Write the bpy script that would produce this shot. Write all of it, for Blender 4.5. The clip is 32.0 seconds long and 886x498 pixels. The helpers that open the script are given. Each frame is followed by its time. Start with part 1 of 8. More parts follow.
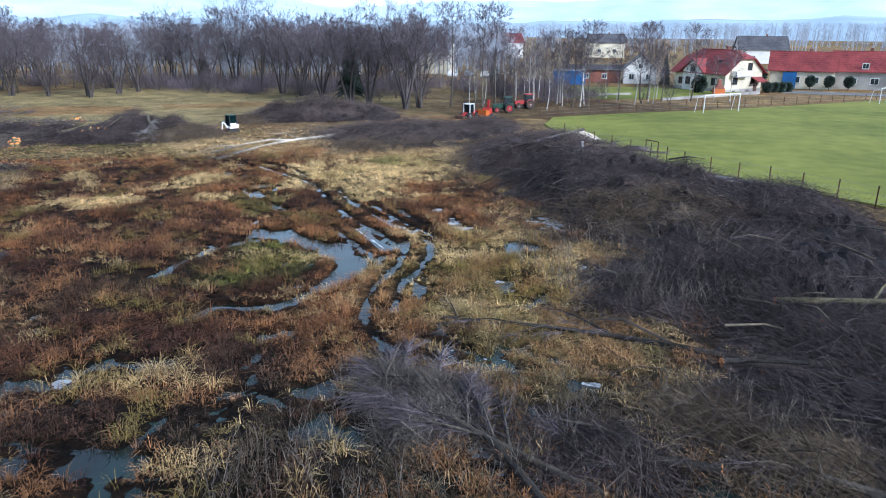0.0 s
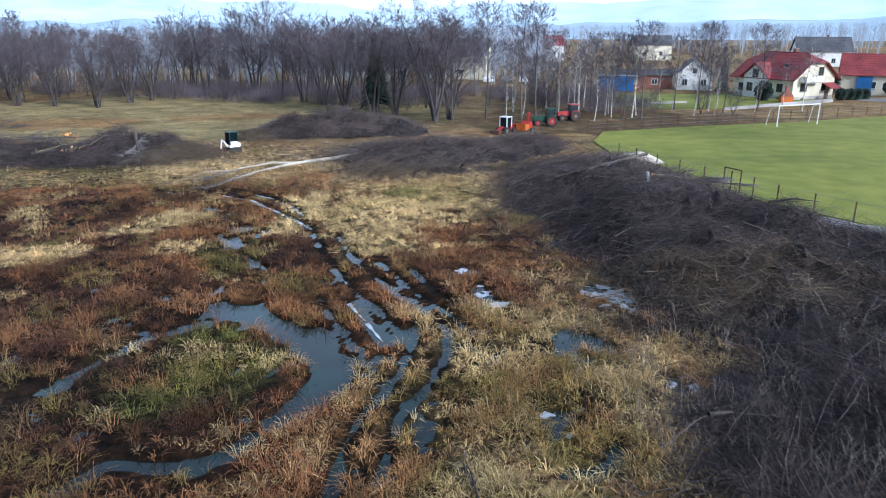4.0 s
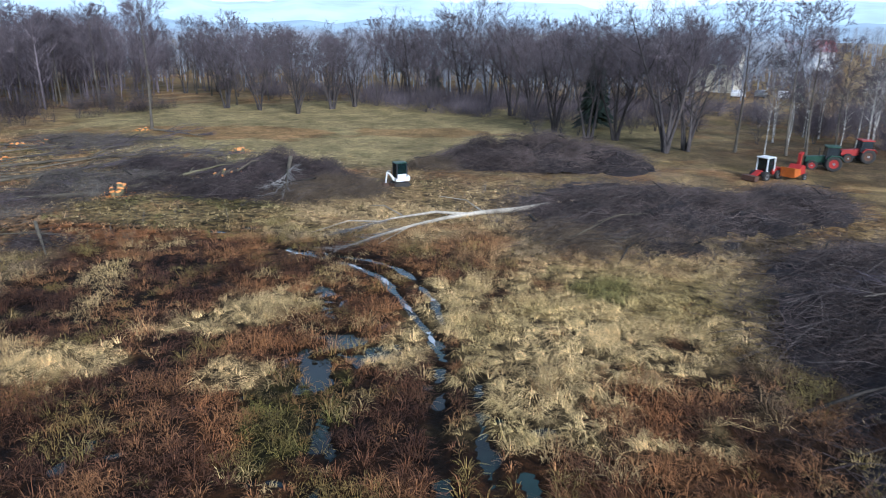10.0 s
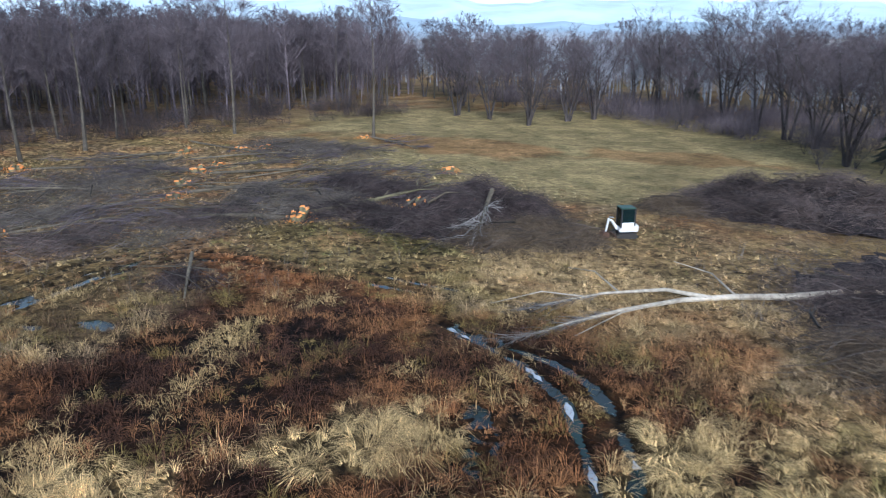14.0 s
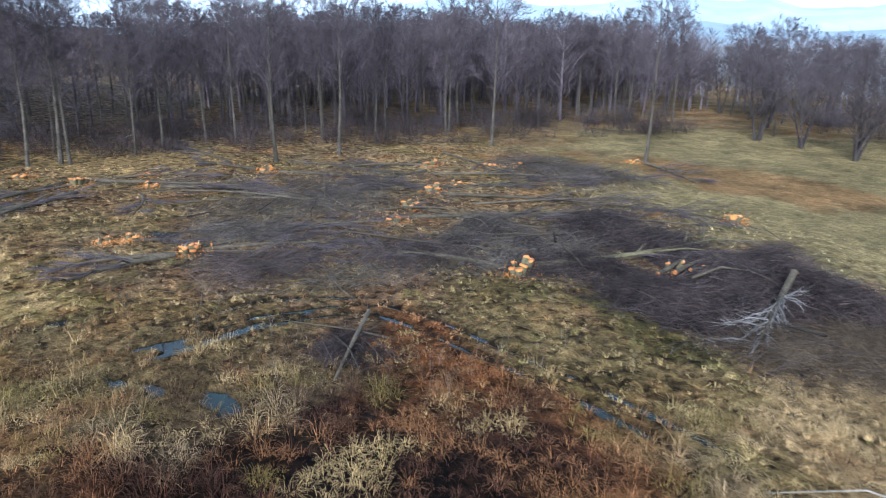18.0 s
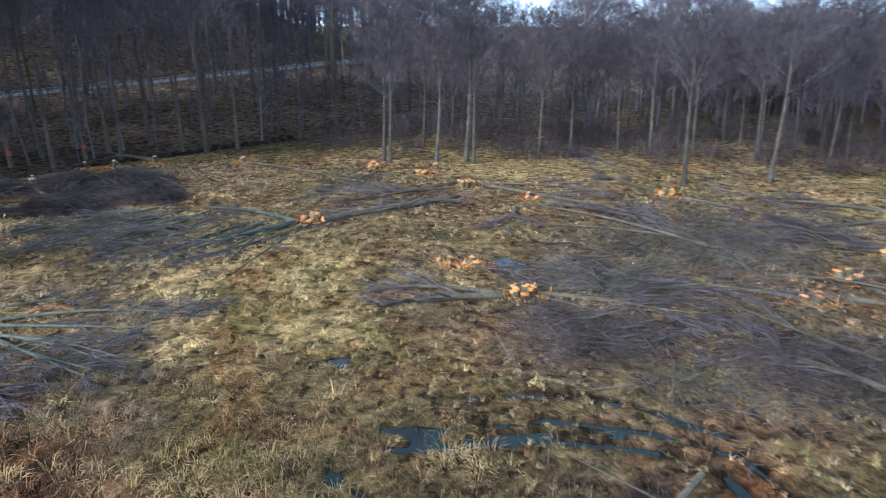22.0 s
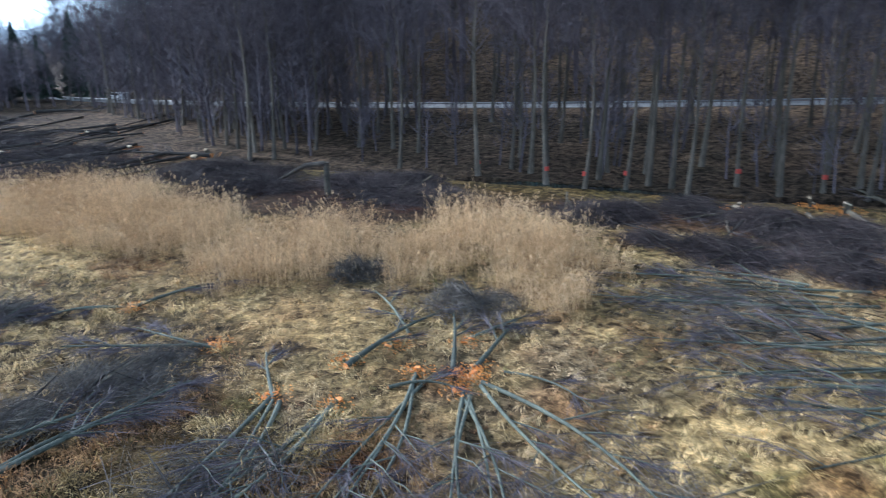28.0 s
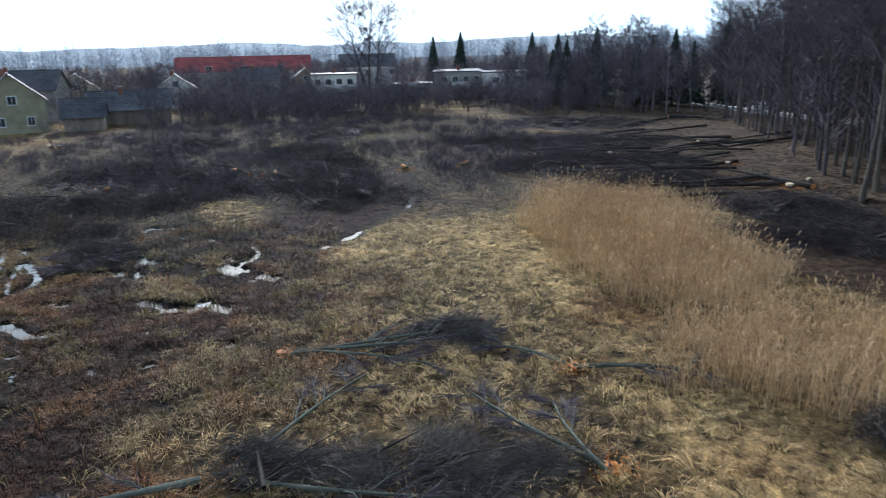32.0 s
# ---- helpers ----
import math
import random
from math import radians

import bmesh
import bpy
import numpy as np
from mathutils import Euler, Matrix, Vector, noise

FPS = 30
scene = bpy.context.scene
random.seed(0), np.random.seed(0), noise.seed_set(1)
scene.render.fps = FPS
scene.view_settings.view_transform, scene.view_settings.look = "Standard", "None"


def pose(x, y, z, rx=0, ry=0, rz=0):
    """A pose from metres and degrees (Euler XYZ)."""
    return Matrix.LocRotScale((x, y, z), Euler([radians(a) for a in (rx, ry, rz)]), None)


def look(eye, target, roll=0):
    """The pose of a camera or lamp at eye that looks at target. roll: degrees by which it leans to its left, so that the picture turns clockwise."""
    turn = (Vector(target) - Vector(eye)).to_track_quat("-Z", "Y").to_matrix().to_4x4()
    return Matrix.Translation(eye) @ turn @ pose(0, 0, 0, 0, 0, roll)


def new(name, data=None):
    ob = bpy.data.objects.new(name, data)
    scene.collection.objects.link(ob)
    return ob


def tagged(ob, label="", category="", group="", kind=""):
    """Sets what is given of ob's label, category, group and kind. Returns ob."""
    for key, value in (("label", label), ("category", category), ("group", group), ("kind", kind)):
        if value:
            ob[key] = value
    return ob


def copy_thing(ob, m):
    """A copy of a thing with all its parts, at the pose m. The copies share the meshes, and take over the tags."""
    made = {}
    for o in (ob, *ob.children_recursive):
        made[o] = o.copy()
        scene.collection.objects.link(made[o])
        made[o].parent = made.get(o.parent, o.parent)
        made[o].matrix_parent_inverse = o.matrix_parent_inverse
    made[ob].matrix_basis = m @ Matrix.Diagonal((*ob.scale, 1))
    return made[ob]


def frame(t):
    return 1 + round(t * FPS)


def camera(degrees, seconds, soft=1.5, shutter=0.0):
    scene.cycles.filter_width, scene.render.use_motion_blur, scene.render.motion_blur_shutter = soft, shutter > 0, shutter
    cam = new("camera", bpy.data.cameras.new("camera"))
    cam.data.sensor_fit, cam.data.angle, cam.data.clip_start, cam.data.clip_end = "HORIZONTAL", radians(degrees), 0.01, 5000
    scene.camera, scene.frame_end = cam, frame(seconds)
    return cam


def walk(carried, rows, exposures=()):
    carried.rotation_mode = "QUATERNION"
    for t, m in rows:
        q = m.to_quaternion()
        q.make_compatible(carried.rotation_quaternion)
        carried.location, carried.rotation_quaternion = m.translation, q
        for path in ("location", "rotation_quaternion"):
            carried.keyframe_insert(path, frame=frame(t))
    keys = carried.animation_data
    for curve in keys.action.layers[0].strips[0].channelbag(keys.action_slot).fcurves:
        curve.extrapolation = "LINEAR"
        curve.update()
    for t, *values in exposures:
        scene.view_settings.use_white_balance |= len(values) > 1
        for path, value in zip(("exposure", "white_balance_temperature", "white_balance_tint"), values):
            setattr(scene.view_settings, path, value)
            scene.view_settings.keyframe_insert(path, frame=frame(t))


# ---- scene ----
cam = camera(64.8, 32.0, soft=1.0, shutter=0.5)
PATH = [
    (0, (-0.037, 0.052, 11.288), (-0.124, 1.954, 10.677), 0.4),
    (0.5, (-0.053, 1.27, 11.492), (-0.144, 3.17, 10.873), 0.7),
    (1, (-0.044, 2.601, 11.49), (-0.143, 4.501, 10.872), 0.6),
    (2, (-0.025, 5.686, 11.261), (-0.143, 7.588, 10.654), 0.2),
    (2.5, (0.012, 7.048, 11.295), (-0.118, 8.949, 10.687), 0.1),
    (3, (0.009, 8.57, 11.265), (-0.137, 10.47, 10.658), 0.0),
    (3.5, (-0.045, 10.032, 11.256), (-0.211, 11.931, 10.65), -0.0),
    (5.5, (-0.205, 15.811, 11.251), (-0.496, 17.695, 10.649), -0.2),
    (6, (-0.293, 17.26, 11.266), (-0.625, 19.139, 10.664), -0.3),
    (7, (-0.518, 20.106, 11.276), (-0.939, 21.967, 10.678), -0.4),
    (8, (-0.943, 22.875, 11.389), (-1.465, 24.711, 10.792), -0.4),
    (9, (-1.524, 25.619, 11.666), (-2.165, 27.414, 11.06), 0.0),
    (10, (-2.164, 28.382, 11.709), (-2.937, 30.124, 11.103), 0.3),
    (11, (-2.991, 31.116, 11.832), (-3.907, 32.786, 11.223), 0.3),
    (12, (-3.873, 33.872, 11.782), (-4.939, 35.453, 11.178), 0.3),
    (13, (-5.092, 36.568, 11.836), (-6.295, 38.047, 11.23), 0.1),
    (13.5, (-5.721, 37.756, 12.021), (-6.986, 39.18, 11.411), -0.1),
    (15.5, (-9.345, 41.918, 11.678), (-10.843, 43.103, 11.084), 1.5),
    (16, (-10.116, 43.027, 11.998), (-11.67, 44.132, 11.395), 0.8),
    (17, (-11.918, 44.998, 12.097), (-13.575, 45.942, 11.492), 0.9),
    (18, (-13.941, 46.847, 11.964), (-15.697, 47.592, 11.361), 0.9),
    (18.5, (-15.084, 47.644, 11.887), (-16.884, 48.274, 11.283), 0.9),
    (19, (-16.193, 48.443, 11.857), (-18.032, 48.944, 11.251), 0.8),
    (20, (-18.454, 49.873, 11.761), (-20.347, 50.082, 11.153), 0.6),
    (20.5, (-19.58, 50.452, 11.748), (-21.484, 50.514, 11.136), 0.4),
    (21, (-20.826, 50.907, 11.748), (-22.726, 50.804, 11.133), 0.2),
    (22, (-23.448, 51.566, 11.75), (-25.299, 51.127, 11.132), -0.0),
    (22.5, (-24.875, 51.661, 11.701), (-26.682, 51.066, 11.082), -0.0),
    (23, (-26.214, 51.782, 11.604), (-27.962, 51.029, 10.989), -0.2),
    (23.5, (-27.497, 51.835, 11.515), (-29.178, 50.94, 10.904), -0.5),
    (24, (-28.759, 51.77, 11.449), (-30.357, 50.731, 10.842), -0.6),
    (24.5, (-29.993, 51.487, 11.386), (-31.497, 50.315, 10.783), -0.6),
    (26.5, (-35.058, 50.925, 12.189), (-36.038, 49.294, 11.571), -0.7),
    (27, (-36.22, 50.033, 12.028), (-37.042, 48.315, 11.416), -0.9),
    (27.5, (-37.357, 49.104, 11.958), (-37.993, 47.308, 11.35), -1.1),
    (28, (-38.419, 48.044, 11.908), (-38.842, 46.185, 11.305), -1.1),
    (28.5, (-39.284, 46.874, 11.78), (-39.503, 44.977, 11.185), -1.3),
    (29, (-40.093, 45.644, 11.676), (-40.096, 43.732, 11.089), -1.3),
    (29.5, (-40.736, 44.482, 11.614), (-40.535, 42.579, 11.034), -1.2),
    (30, (-41.224, 43.248, 11.596), (-40.808, 41.377, 11.022), -1.2),
    (30.5, (-41.608, 41.966, 11.591), (-40.978, 40.155, 11.024), -1.1),
    (31, (-41.902, 40.588, 11.562), (-41.063, 38.861, 11.001), -1.2),
    (31.5, (-42.032, 39.122, 11.517), (-40.984, 37.511, 10.964), -1.2),
    (32, (-42.059, 37.721, 11.502), (-40.874, 36.207, 10.954), -1.2),
]

EXPOSURES = [(0, 0.72, 5180, 13), (6, 0.6, 5180, 13), (13, 0.46, 5250, 12), (17, 0.62, 5250, 12), (20, 0.76, 5100, 10), (24, 0.95, 5080, 9), (28, 1.18, 5080, 9), (30, 1.08, 5250, 9), (31, 0.88, 5400, 9), (32, 0.6, 5450, 9)]
walk(cam, [(t, look(eye, target, roll)) for t, eye, target, roll in PATH],
     exposures=EXPOSURES)

# ---- sky and sun ----
SUN_AZ, SUN_EL = -40.0, 26.0          # compass in the plan: degrees from +x, and height
world = bpy.data.worlds.new("sky")
scene.world = world
world.use_nodes = True
wn, wl = world.node_tree.nodes, world.node_tree.links
bg = wn["Background"]
sky = wn.new("ShaderNodeTexSky")
sky.sky_type = 'NISHITA'
sky.sun_disc = False
sky.sun_elevation = radians(SUN_EL)
sky.sun_rotation = radians(90 - SUN_AZ)
sky.air_density, sky.dust_density, sky.ozone_density = 1.0, 3.0, 1.0
veil = wn.new("ShaderNodeMix")          # thin high cloud over the blue
veil.data_type = 'RGBA'
wco = wn.new("ShaderNodeTexCoord")      # thickest towards the horizon
wsep = wn.new("ShaderNodeSeparateXYZ")
wl.new(wco.outputs["Generated"], wsep.inputs[0])
wmap = wn.new("ShaderNodeMapRange")
wmap.inputs[1].default_value, wmap.inputs[2].default_value = 0.02, 0.6
wmap.inputs[3].default_value, wmap.inputs[4].default_value = 0.92, 0.12
wl.new(wsep.outputs[2], wmap.inputs[0])
wl.new(wmap.outputs[0], veil.inputs[0])
cloud = wn.new("ShaderNodeTexNoise")
cloud.inputs["Scale"].default_value = 2.2
cloud.inputs["Detail"].default_value = 5
cr = wn.new("ShaderNodeValToRGB")
cr.color_ramp.elements[0].position, cr.color_ramp.elements[0].color = 0.3, (12.3, 15.3, 17.2, 1)
cr.color_ramp.elements[1].position, cr.color_ramp.elements[1].color = 0.7, (15.4, 17.6, 18.8, 1)
wl.new(cloud.outputs[0], cr.inputs[0])
wl.new(sky.outputs[0], veil.inputs[6])
glow = wn.new("ShaderNodeVectorMath")   # the haze is brightest towards the sun
glow.operation = 'DOT_PRODUCT'
glow.inputs[1].default_value = (math.cos(radians(SUN_AZ)), math.sin(radians(SUN_AZ)), 0.25)
wl.new(wco.outputs["Generated"], glow.inputs[0])
glare = wn.new("ShaderNodeMapRange")
glare.inputs[1].default_value, glare.inputs[2].default_value = -0.4, 0.75
glare.inputs[3].default_value, glare.inputs[4].default_value = 0.8, 1.0
wl.new(glow.outputs["Value"], glare.inputs[0])
bright = wn.new("ShaderNodeVectorMath")
bright.operation = 'SCALE'
wl.new(cr.outputs[0], bright.inputs[0])
wl.new(glare.outputs[0], bright.inputs["Scale"])
wl.new(bright.outputs[0], veil.inputs[7])
wl.new(veil.outputs[2], bg.inputs[0])
bg.inputs[1].default_value = 0.085
sun = new("sun", bpy.data.lights.new("sun", 'SUN'))
sun.data.energy = 2.6
sun.data.angle = radians(7)
sun.data.color = (1.0, 0.95, 0.88)
sun.matrix_world = look((0, 0, 0), (-math.cos(radians(SUN_AZ)), -math.sin(radians(SUN_AZ)), -math.tan(radians(SUN_EL))))


# ---- materials ----
def material(name, dark, light, scale=4.0, rough=0.85, bump=0.3, metal=0.0, stretch=(1, 1, 1), vary=0.25, detail=6.0, tint=False, spec=0.3, each=0.0):
    """A surface whose colour drifts between two tones at a coarse and a fine scale, with fine relief.
    tint: the plants' own colour, kept in the mesh, is multiplied in."""
    m = bpy.data.materials.new(name)
    m.use_nodes = True
    n, l = m.node_tree.nodes, m.node_tree.links
    p = n["Principled BSDF"]
    co = n.new("ShaderNodeTexCoord")
    mp = n.new("ShaderNodeMapping")
    mp.inputs["Scale"].default_value = stretch
    l.new(co.outputs["Object"], mp.inputs[0])
    fine = n.new("ShaderNodeTexNoise")
    fine.inputs["Scale"].default_value, fine.inputs["Detail"].default_value = scale, detail
    coarse = n.new("ShaderNodeTexNoise")
    coarse.inputs["Scale"].default_value, coarse.inputs["Detail"].default_value = scale * 0.13, 3
    l.new(mp.outputs[0], fine.inputs[0])
    l.new(mp.outputs[0], coarse.inputs[0])
    add = n.new("ShaderNodeMath")
    add.operation = 'MULTIPLY_ADD'
    add.inputs[1].default_value = 0.6
    l.new(coarse.outputs[0], add.inputs[0])
    half = n.new("ShaderNodeMath")
    half.operation = 'MULTIPLY'
    half.inputs[1].default_value = 0.4
    l.new(fine.outputs[0], half.inputs[0])
    l.new(half.outputs[0], add.inputs[2])
    ramp = n.new("ShaderNodeValToRGB")
    ramp.color_ramp.elements[0].position, ramp.color_ramp.elements[0].color = 0.36, (*dark, 1)
    ramp.color_ramp.elements[1].position, ramp.color_ramp.elements[1].color = 0.64, (*light, 1)
    l.new(add.outputs[0], ramp.inputs[0])
    out = ramp.outputs[0]
    if tint:
        at = n.new("ShaderNodeAttribute")
        at.attribute_name = "tint"
        mx = n.new("ShaderNodeMix")
        mx.data_type, mx.blend_type = 'RGBA', 'MULTIPLY'
        mx.inputs[0].default_value = 1
        l.new(out, mx.inputs[6])
        l.new(at.outputs[0], mx.inputs[7])
        out = mx.outputs[2]
    if each:                # every twig or blade a little lighter or darker than the next
        geo = n.new("ShaderNodeNewGeometry")
        er = n.new("ShaderNodeMapRange")
        er.inputs[3].default_value, er.inputs[4].default_value = 1 - each, 1 + each
        l.new(geo.outputs["Random Per Island"], er.inputs[0])
        eh = n.new("ShaderNodeHueSaturation")
        l.new(er.outputs[0], eh.inputs["Value"])
        l.new(out, eh.inputs["Color"])
        out = eh.outputs[0]
    if vary:
        info = n.new("ShaderNodeObjectInfo")
        mr = n.new("ShaderNodeMapRange")
        mr.inputs[3].default_value, mr.inputs[4].default_value = 1 - vary, 1 + vary
        l.new(info.outputs["Random"], mr.inputs[0])
        hs = n.new("ShaderNodeHueSaturation")
        l.new(mr.outputs[0], hs.inputs["Value"])
        l.new(out, hs.inputs["Color"])
        out = hs.outputs[0]
    l.new(out, p.inputs["Base Color"])
    p.inputs["Roughness"].default_value = rough
    p.inputs["Metallic"].default_value = metal
    p.inputs["Specular IOR Level"].default_value = spec
    if bump:
        b = n.new("ShaderNodeBump")
        b.inputs["Strength"].default_value = bump
        b.inputs["Distance"].default_value = 0.02
        l.new(fine.outputs[0], b.inputs["Height"])
        l.new(b.outputs[0], p.inputs["Normal"])
    return m


def tone(c, k):
    return tuple(min(1.0, v * k) for v in c)


def plain(name, c, rough=0.5, metal=0.0, scale=6.0, bump=0.05, vary=0.0):
    return material(name, tone(c, 0.78), tone(c, 1.12), scale, rough, bump, metal, vary=vary, spec=0.5)


def ground_material():
    """Soil under plants: matted clumps with dark gaps between them, wet soil and painted shade together, and fine
    fibres over all; the plants' colour is multiplied in.
    """
    m = bpy.data.materials.new("marsh_soil")
    m.use_nodes = True
    n, l = m.node_tree.nodes, m.node_tree.links
    p = n["Principled BSDF"]
    co = n.new("ShaderNodeTexCoord")

    def noise(scale, detail, rough=.6, warp=0.0):
        t = n.new("ShaderNodeTexNoise")
        t.inputs["Scale"].default_value, t.inputs["Detail"].default_value, t.inputs["Roughness"].default_value, t.inputs["Distortion"].default_value = scale, detail, rough, warp
        l.new(co.outputs["Object"], t.inputs[0])
        return t.outputs[0]

    def ramp(src, *stops):
        r = n.new("ShaderNodeValToRGB")
        e = r.color_ramp.elements
        while len(e) < len(stops):
            e.new(.5)
        for i, (at, v) in enumerate(stops):
            e[i].position, e[i].color = at, (*v, 1)
        l.new(src, r.inputs[0])
        return r.outputs[0]

    def times(a, b):
        x = n.new("ShaderNodeMix")
        x.data_type, x.blend_type = 'RGBA', 'MULTIPLY'
        x.inputs[0].default_value = 1
        l.new(a, x.inputs[6])
        l.new(b, x.inputs[7])
        return x.outputs[2]

    clump, fibre, patch = noise(1.7, 5, .62, .6), noise(11, 6, .7, 1.2), noise(.35, 4)
    sep, calm = n.new("ShaderNodeSeparateXYZ"), n.new("ShaderNodeMapRange")     # the mown meadow lies smoother than the marsh
    l.new(co.outputs["Object"], sep.inputs[0])
    calm.inputs[1].default_value, calm.inputs[2].default_value, calm.inputs[3].default_value, calm.inputs[4].default_value = 70, 88, 1.0, .3
    l.new(sep.outputs[1], calm.inputs[0])
    flat = n.new("ShaderNodeMix")
    flat.inputs[2].default_value = .52
    l.new(calm.outputs[0], flat.inputs[0])
    l.new(clump, flat.inputs[3])
    clump = flat.outputs[0]
    # Low spots dark, tops light: wet gaps and their shade in the colour.
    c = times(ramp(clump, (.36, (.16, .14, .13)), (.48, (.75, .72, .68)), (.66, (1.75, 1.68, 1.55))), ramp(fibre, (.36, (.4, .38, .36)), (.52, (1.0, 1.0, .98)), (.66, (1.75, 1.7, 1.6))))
    c = times(c, ramp(patch, (.35, (.72, .74, .7)), (.65, (1.3, 1.25, 1.2))))
    at = n.new("ShaderNodeAttribute")
    at.attribute_name = "tint"
    l.new(times(c, at.outputs[0]), p.inputs["Base Color"])
    p.inputs["Roughness"].default_value, p.inputs["Specular IOR Level"].default_value = .95, .12
    b1, b2 = n.new("ShaderNodeBump"), n.new("ShaderNodeBump")
    b1.inputs["Strength"].default_value, b1.inputs["Distance"].default_value = 1.0, .28
    b2.inputs["Strength"].default_value, b2.inputs["Distance"].default_value = .9, .06
    l.new(clump, b1.inputs["Height"])
    l.new(fibre, b2.inputs["Height"])
    l.new(b1.outputs[0], b2.inputs["Normal"])
    l.new(b2.outputs[0], p.inputs["Normal"])
    return m


M_GROUND = ground_material()
M_GRASS = material("dry_grass", (0.7, 0.68, 0.64), (1.3, 1.3, 1.25), 1.4, 0.8, 0, tint=True, vary=0, spec=0.2)
M_REED = material("reed", (0.42, 0.275, 0.135), (0.68, 0.49, 0.275), 1.0, 0.75, 0, vary=0, spec=0.2, each=0.4)
M_BARK = material("alder_bark", (0.03, 0.026, 0.027), (0.1, 0.086, 0.08), 9, 0.9, 0.8, stretch=(1, 1, 0.25))
M_ALDER = material("young_alder_bark", (0.048, 0.042, 0.034), (0.15, 0.13, 0.1), 8, 0.9, 0.6)
M_POLE = material("forest_bark", (0.055, 0.046, 0.036), (0.165, 0.138, 0.105), 9, 0.9, 0.8, stretch=(1, 1, 0.25))
M_SLASH = material("felled_twigs", (0.055, 0.046, 0.038), (0.2, 0.172, 0.14), 3, 0.8, 0, vary=0.15, each=0.6)
M_TANGLE = material("dark_branch_bark", (0.026, 0.022, 0.021), (0.12, 0.1, 0.089), 5, 0.85, 0.3, each=0.6)
M_GREYTOP = material("grey_dead_bark", (0.11, 0.105, 0.1), (0.29, 0.275, 0.26), 6, 0.85, 0.3, each=0.4)
M_BRANCH = material("grey_branch_bark", (0.045, 0.039, 0.033), (0.19, 0.165, 0.135), 5, 0.85, 0.3, each=0.5)
M_BIRCHLOG = material("felled_birch_bark", (0.2, 0.175, 0.135), (0.56, 0.5, 0.4), 5, 0.7, 0.3)
M_MOSSY = material("mossy_bark", (0.09, 0.085, 0.04), (0.24, 0.21, 0.12), 7, 0.9, 0.8)
M_LOG = material("felled_bark", (0.05, 0.043, 0.031), (0.17, 0.142, 0.098), 8, 0.85, 0.6)
M_DARKLOG = material("wet_bark", (0.022, 0.02, 0.018), (0.075, 0.065, 0.055), 8, 0.92, 0.6, spec=0.1)
M_TWIG = material("twig_bark", (0.06, 0.05, 0.056), (0.165, 0.136, 0.147), 3, 0.8, 0, vary=0.2, each=0.45)
M_BRUSH = material("cut_brush", (0.022, 0.017, 0.017), (0.095, 0.072, 0.069), 2, 0.8, 0, vary=0.15, each=0.8)
M_BRUSHBROWN = material("brown_cut_brush", (0.036, 0.027, 0.025), (0.145, 0.11, 0.098), 2, 0.8, 0, vary=0.15, each=0.7)
M_BRUSHTAN = material("dry_brush", (0.06, 0.043, 0.03), (0.19, 0.142, 0.092), 2, 0.8, 0, vary=0.15, each=0.6)
M_BIRCH = material("birch_bark", (0.09, 0.08, 0.07), (0.72, 0.69, 0.62), 6, 0.6, 0.3, stretch=(1, 1, 2.2))
M_CUT = material("fresh_cut_wood", (0.64, 0.2, 0.04), (0.92, 0.42, 0.13), 9, 0.7, 0.3, vary=0.15)
M_CUTPALE = material("pale_cut_wood", (0.55, 0.42, 0.25), (0.85, 0.7, 0.48), 9, 0.7, 0.3, vary=0.1)
M_CHIPS = material("sawdust", (0.6, 0.2, 0.03), (0.95, 0.42, 0.1), 3, 0.8, 0, vary=0)
M_NEEDLE = material("conifer_needles", (0.018, 0.03, 0.022), (0.055, 0.078, 0.055), 2, 0.8, 0)
M_TURF = material("football_turf", (0.115, 0.135, 0.012), (0.255, 0.262, 0.04), 0.5, 0.9, 0.6, vary=0, detail=12)
M_ASPHALT = material("asphalt", (0.14, 0.14, 0.14), (0.24, 0.235, 0.22), 3, 0.8, 0.3, vary=0)
M_SAND = material("pale_sand", (0.42, 0.36, 0.28), (0.68, 0.6, 0.48), 3, 0.95, 0.6, vary=0)
M_CONCRETE = material("concrete", (0.3, 0.29, 0.27), (0.5, 0.48, 0.44), 3, 0.9, 0.3)
M_WHITEWALL = material("white_render", (0.6, 0.58, 0.53), (0.82, 0.8, 0.74), 0.8, 0.9, 0.15, vary=0.06)
M_CREAM = material("cream_render", (0.5, 0.45, 0.33), (0.7, 0.64, 0.48), 0.8, 0.9, 0.15, vary=0.1)
M_OLIVEWALL = material("ochre_render", (0.22, 0.2, 0.13), (0.36, 0.33, 0.22), 0.8, 0.9, 0.2, vary=0.1)
M_GREYWALL = material("grey_render", (0.22, 0.21, 0.19), (0.4, 0.38, 0.34), 0.8, 0.9, 0.2, vary=0.15)
M_REDROOF = material("red_roof_tiles", (0.14, 0.028, 0.03), (0.3, 0.065, 0.06), 2.5, 0.7, 0.5, vary=0.15)
M_DARKROOF = material("dark_roof_sheet", (0.045, 0.045, 0.05), (0.13, 0.125, 0.13), 2, 0.6, 0.4, vary=0.2)
M_BRICK = material("old_brick", (0.16, 0.065, 0.045), (0.3, 0.13, 0.09), 3, 0.9, 0.5)
M_WOOD = material("weathered_planks", (0.12, 0.095, 0.07), (0.3, 0.25, 0.19), 6, 0.9, 0.5, stretch=(1, 1, 0.2))
# Near-black on purpose: shade deep in a brush heap, as colour.
M_CORE = material("shaded_heap_core", (0.008, 0.006, 0.006), (0.035, 0.027, 0.026), 7, 0.9, 1.0)
M_GLASS = plain("window_glass", (0.03, 0.038, 0.045), 0.08, bump=0)
M_FRAME = plain("window_frame_white", (0.7, 0.74, 0.71), 0.5)
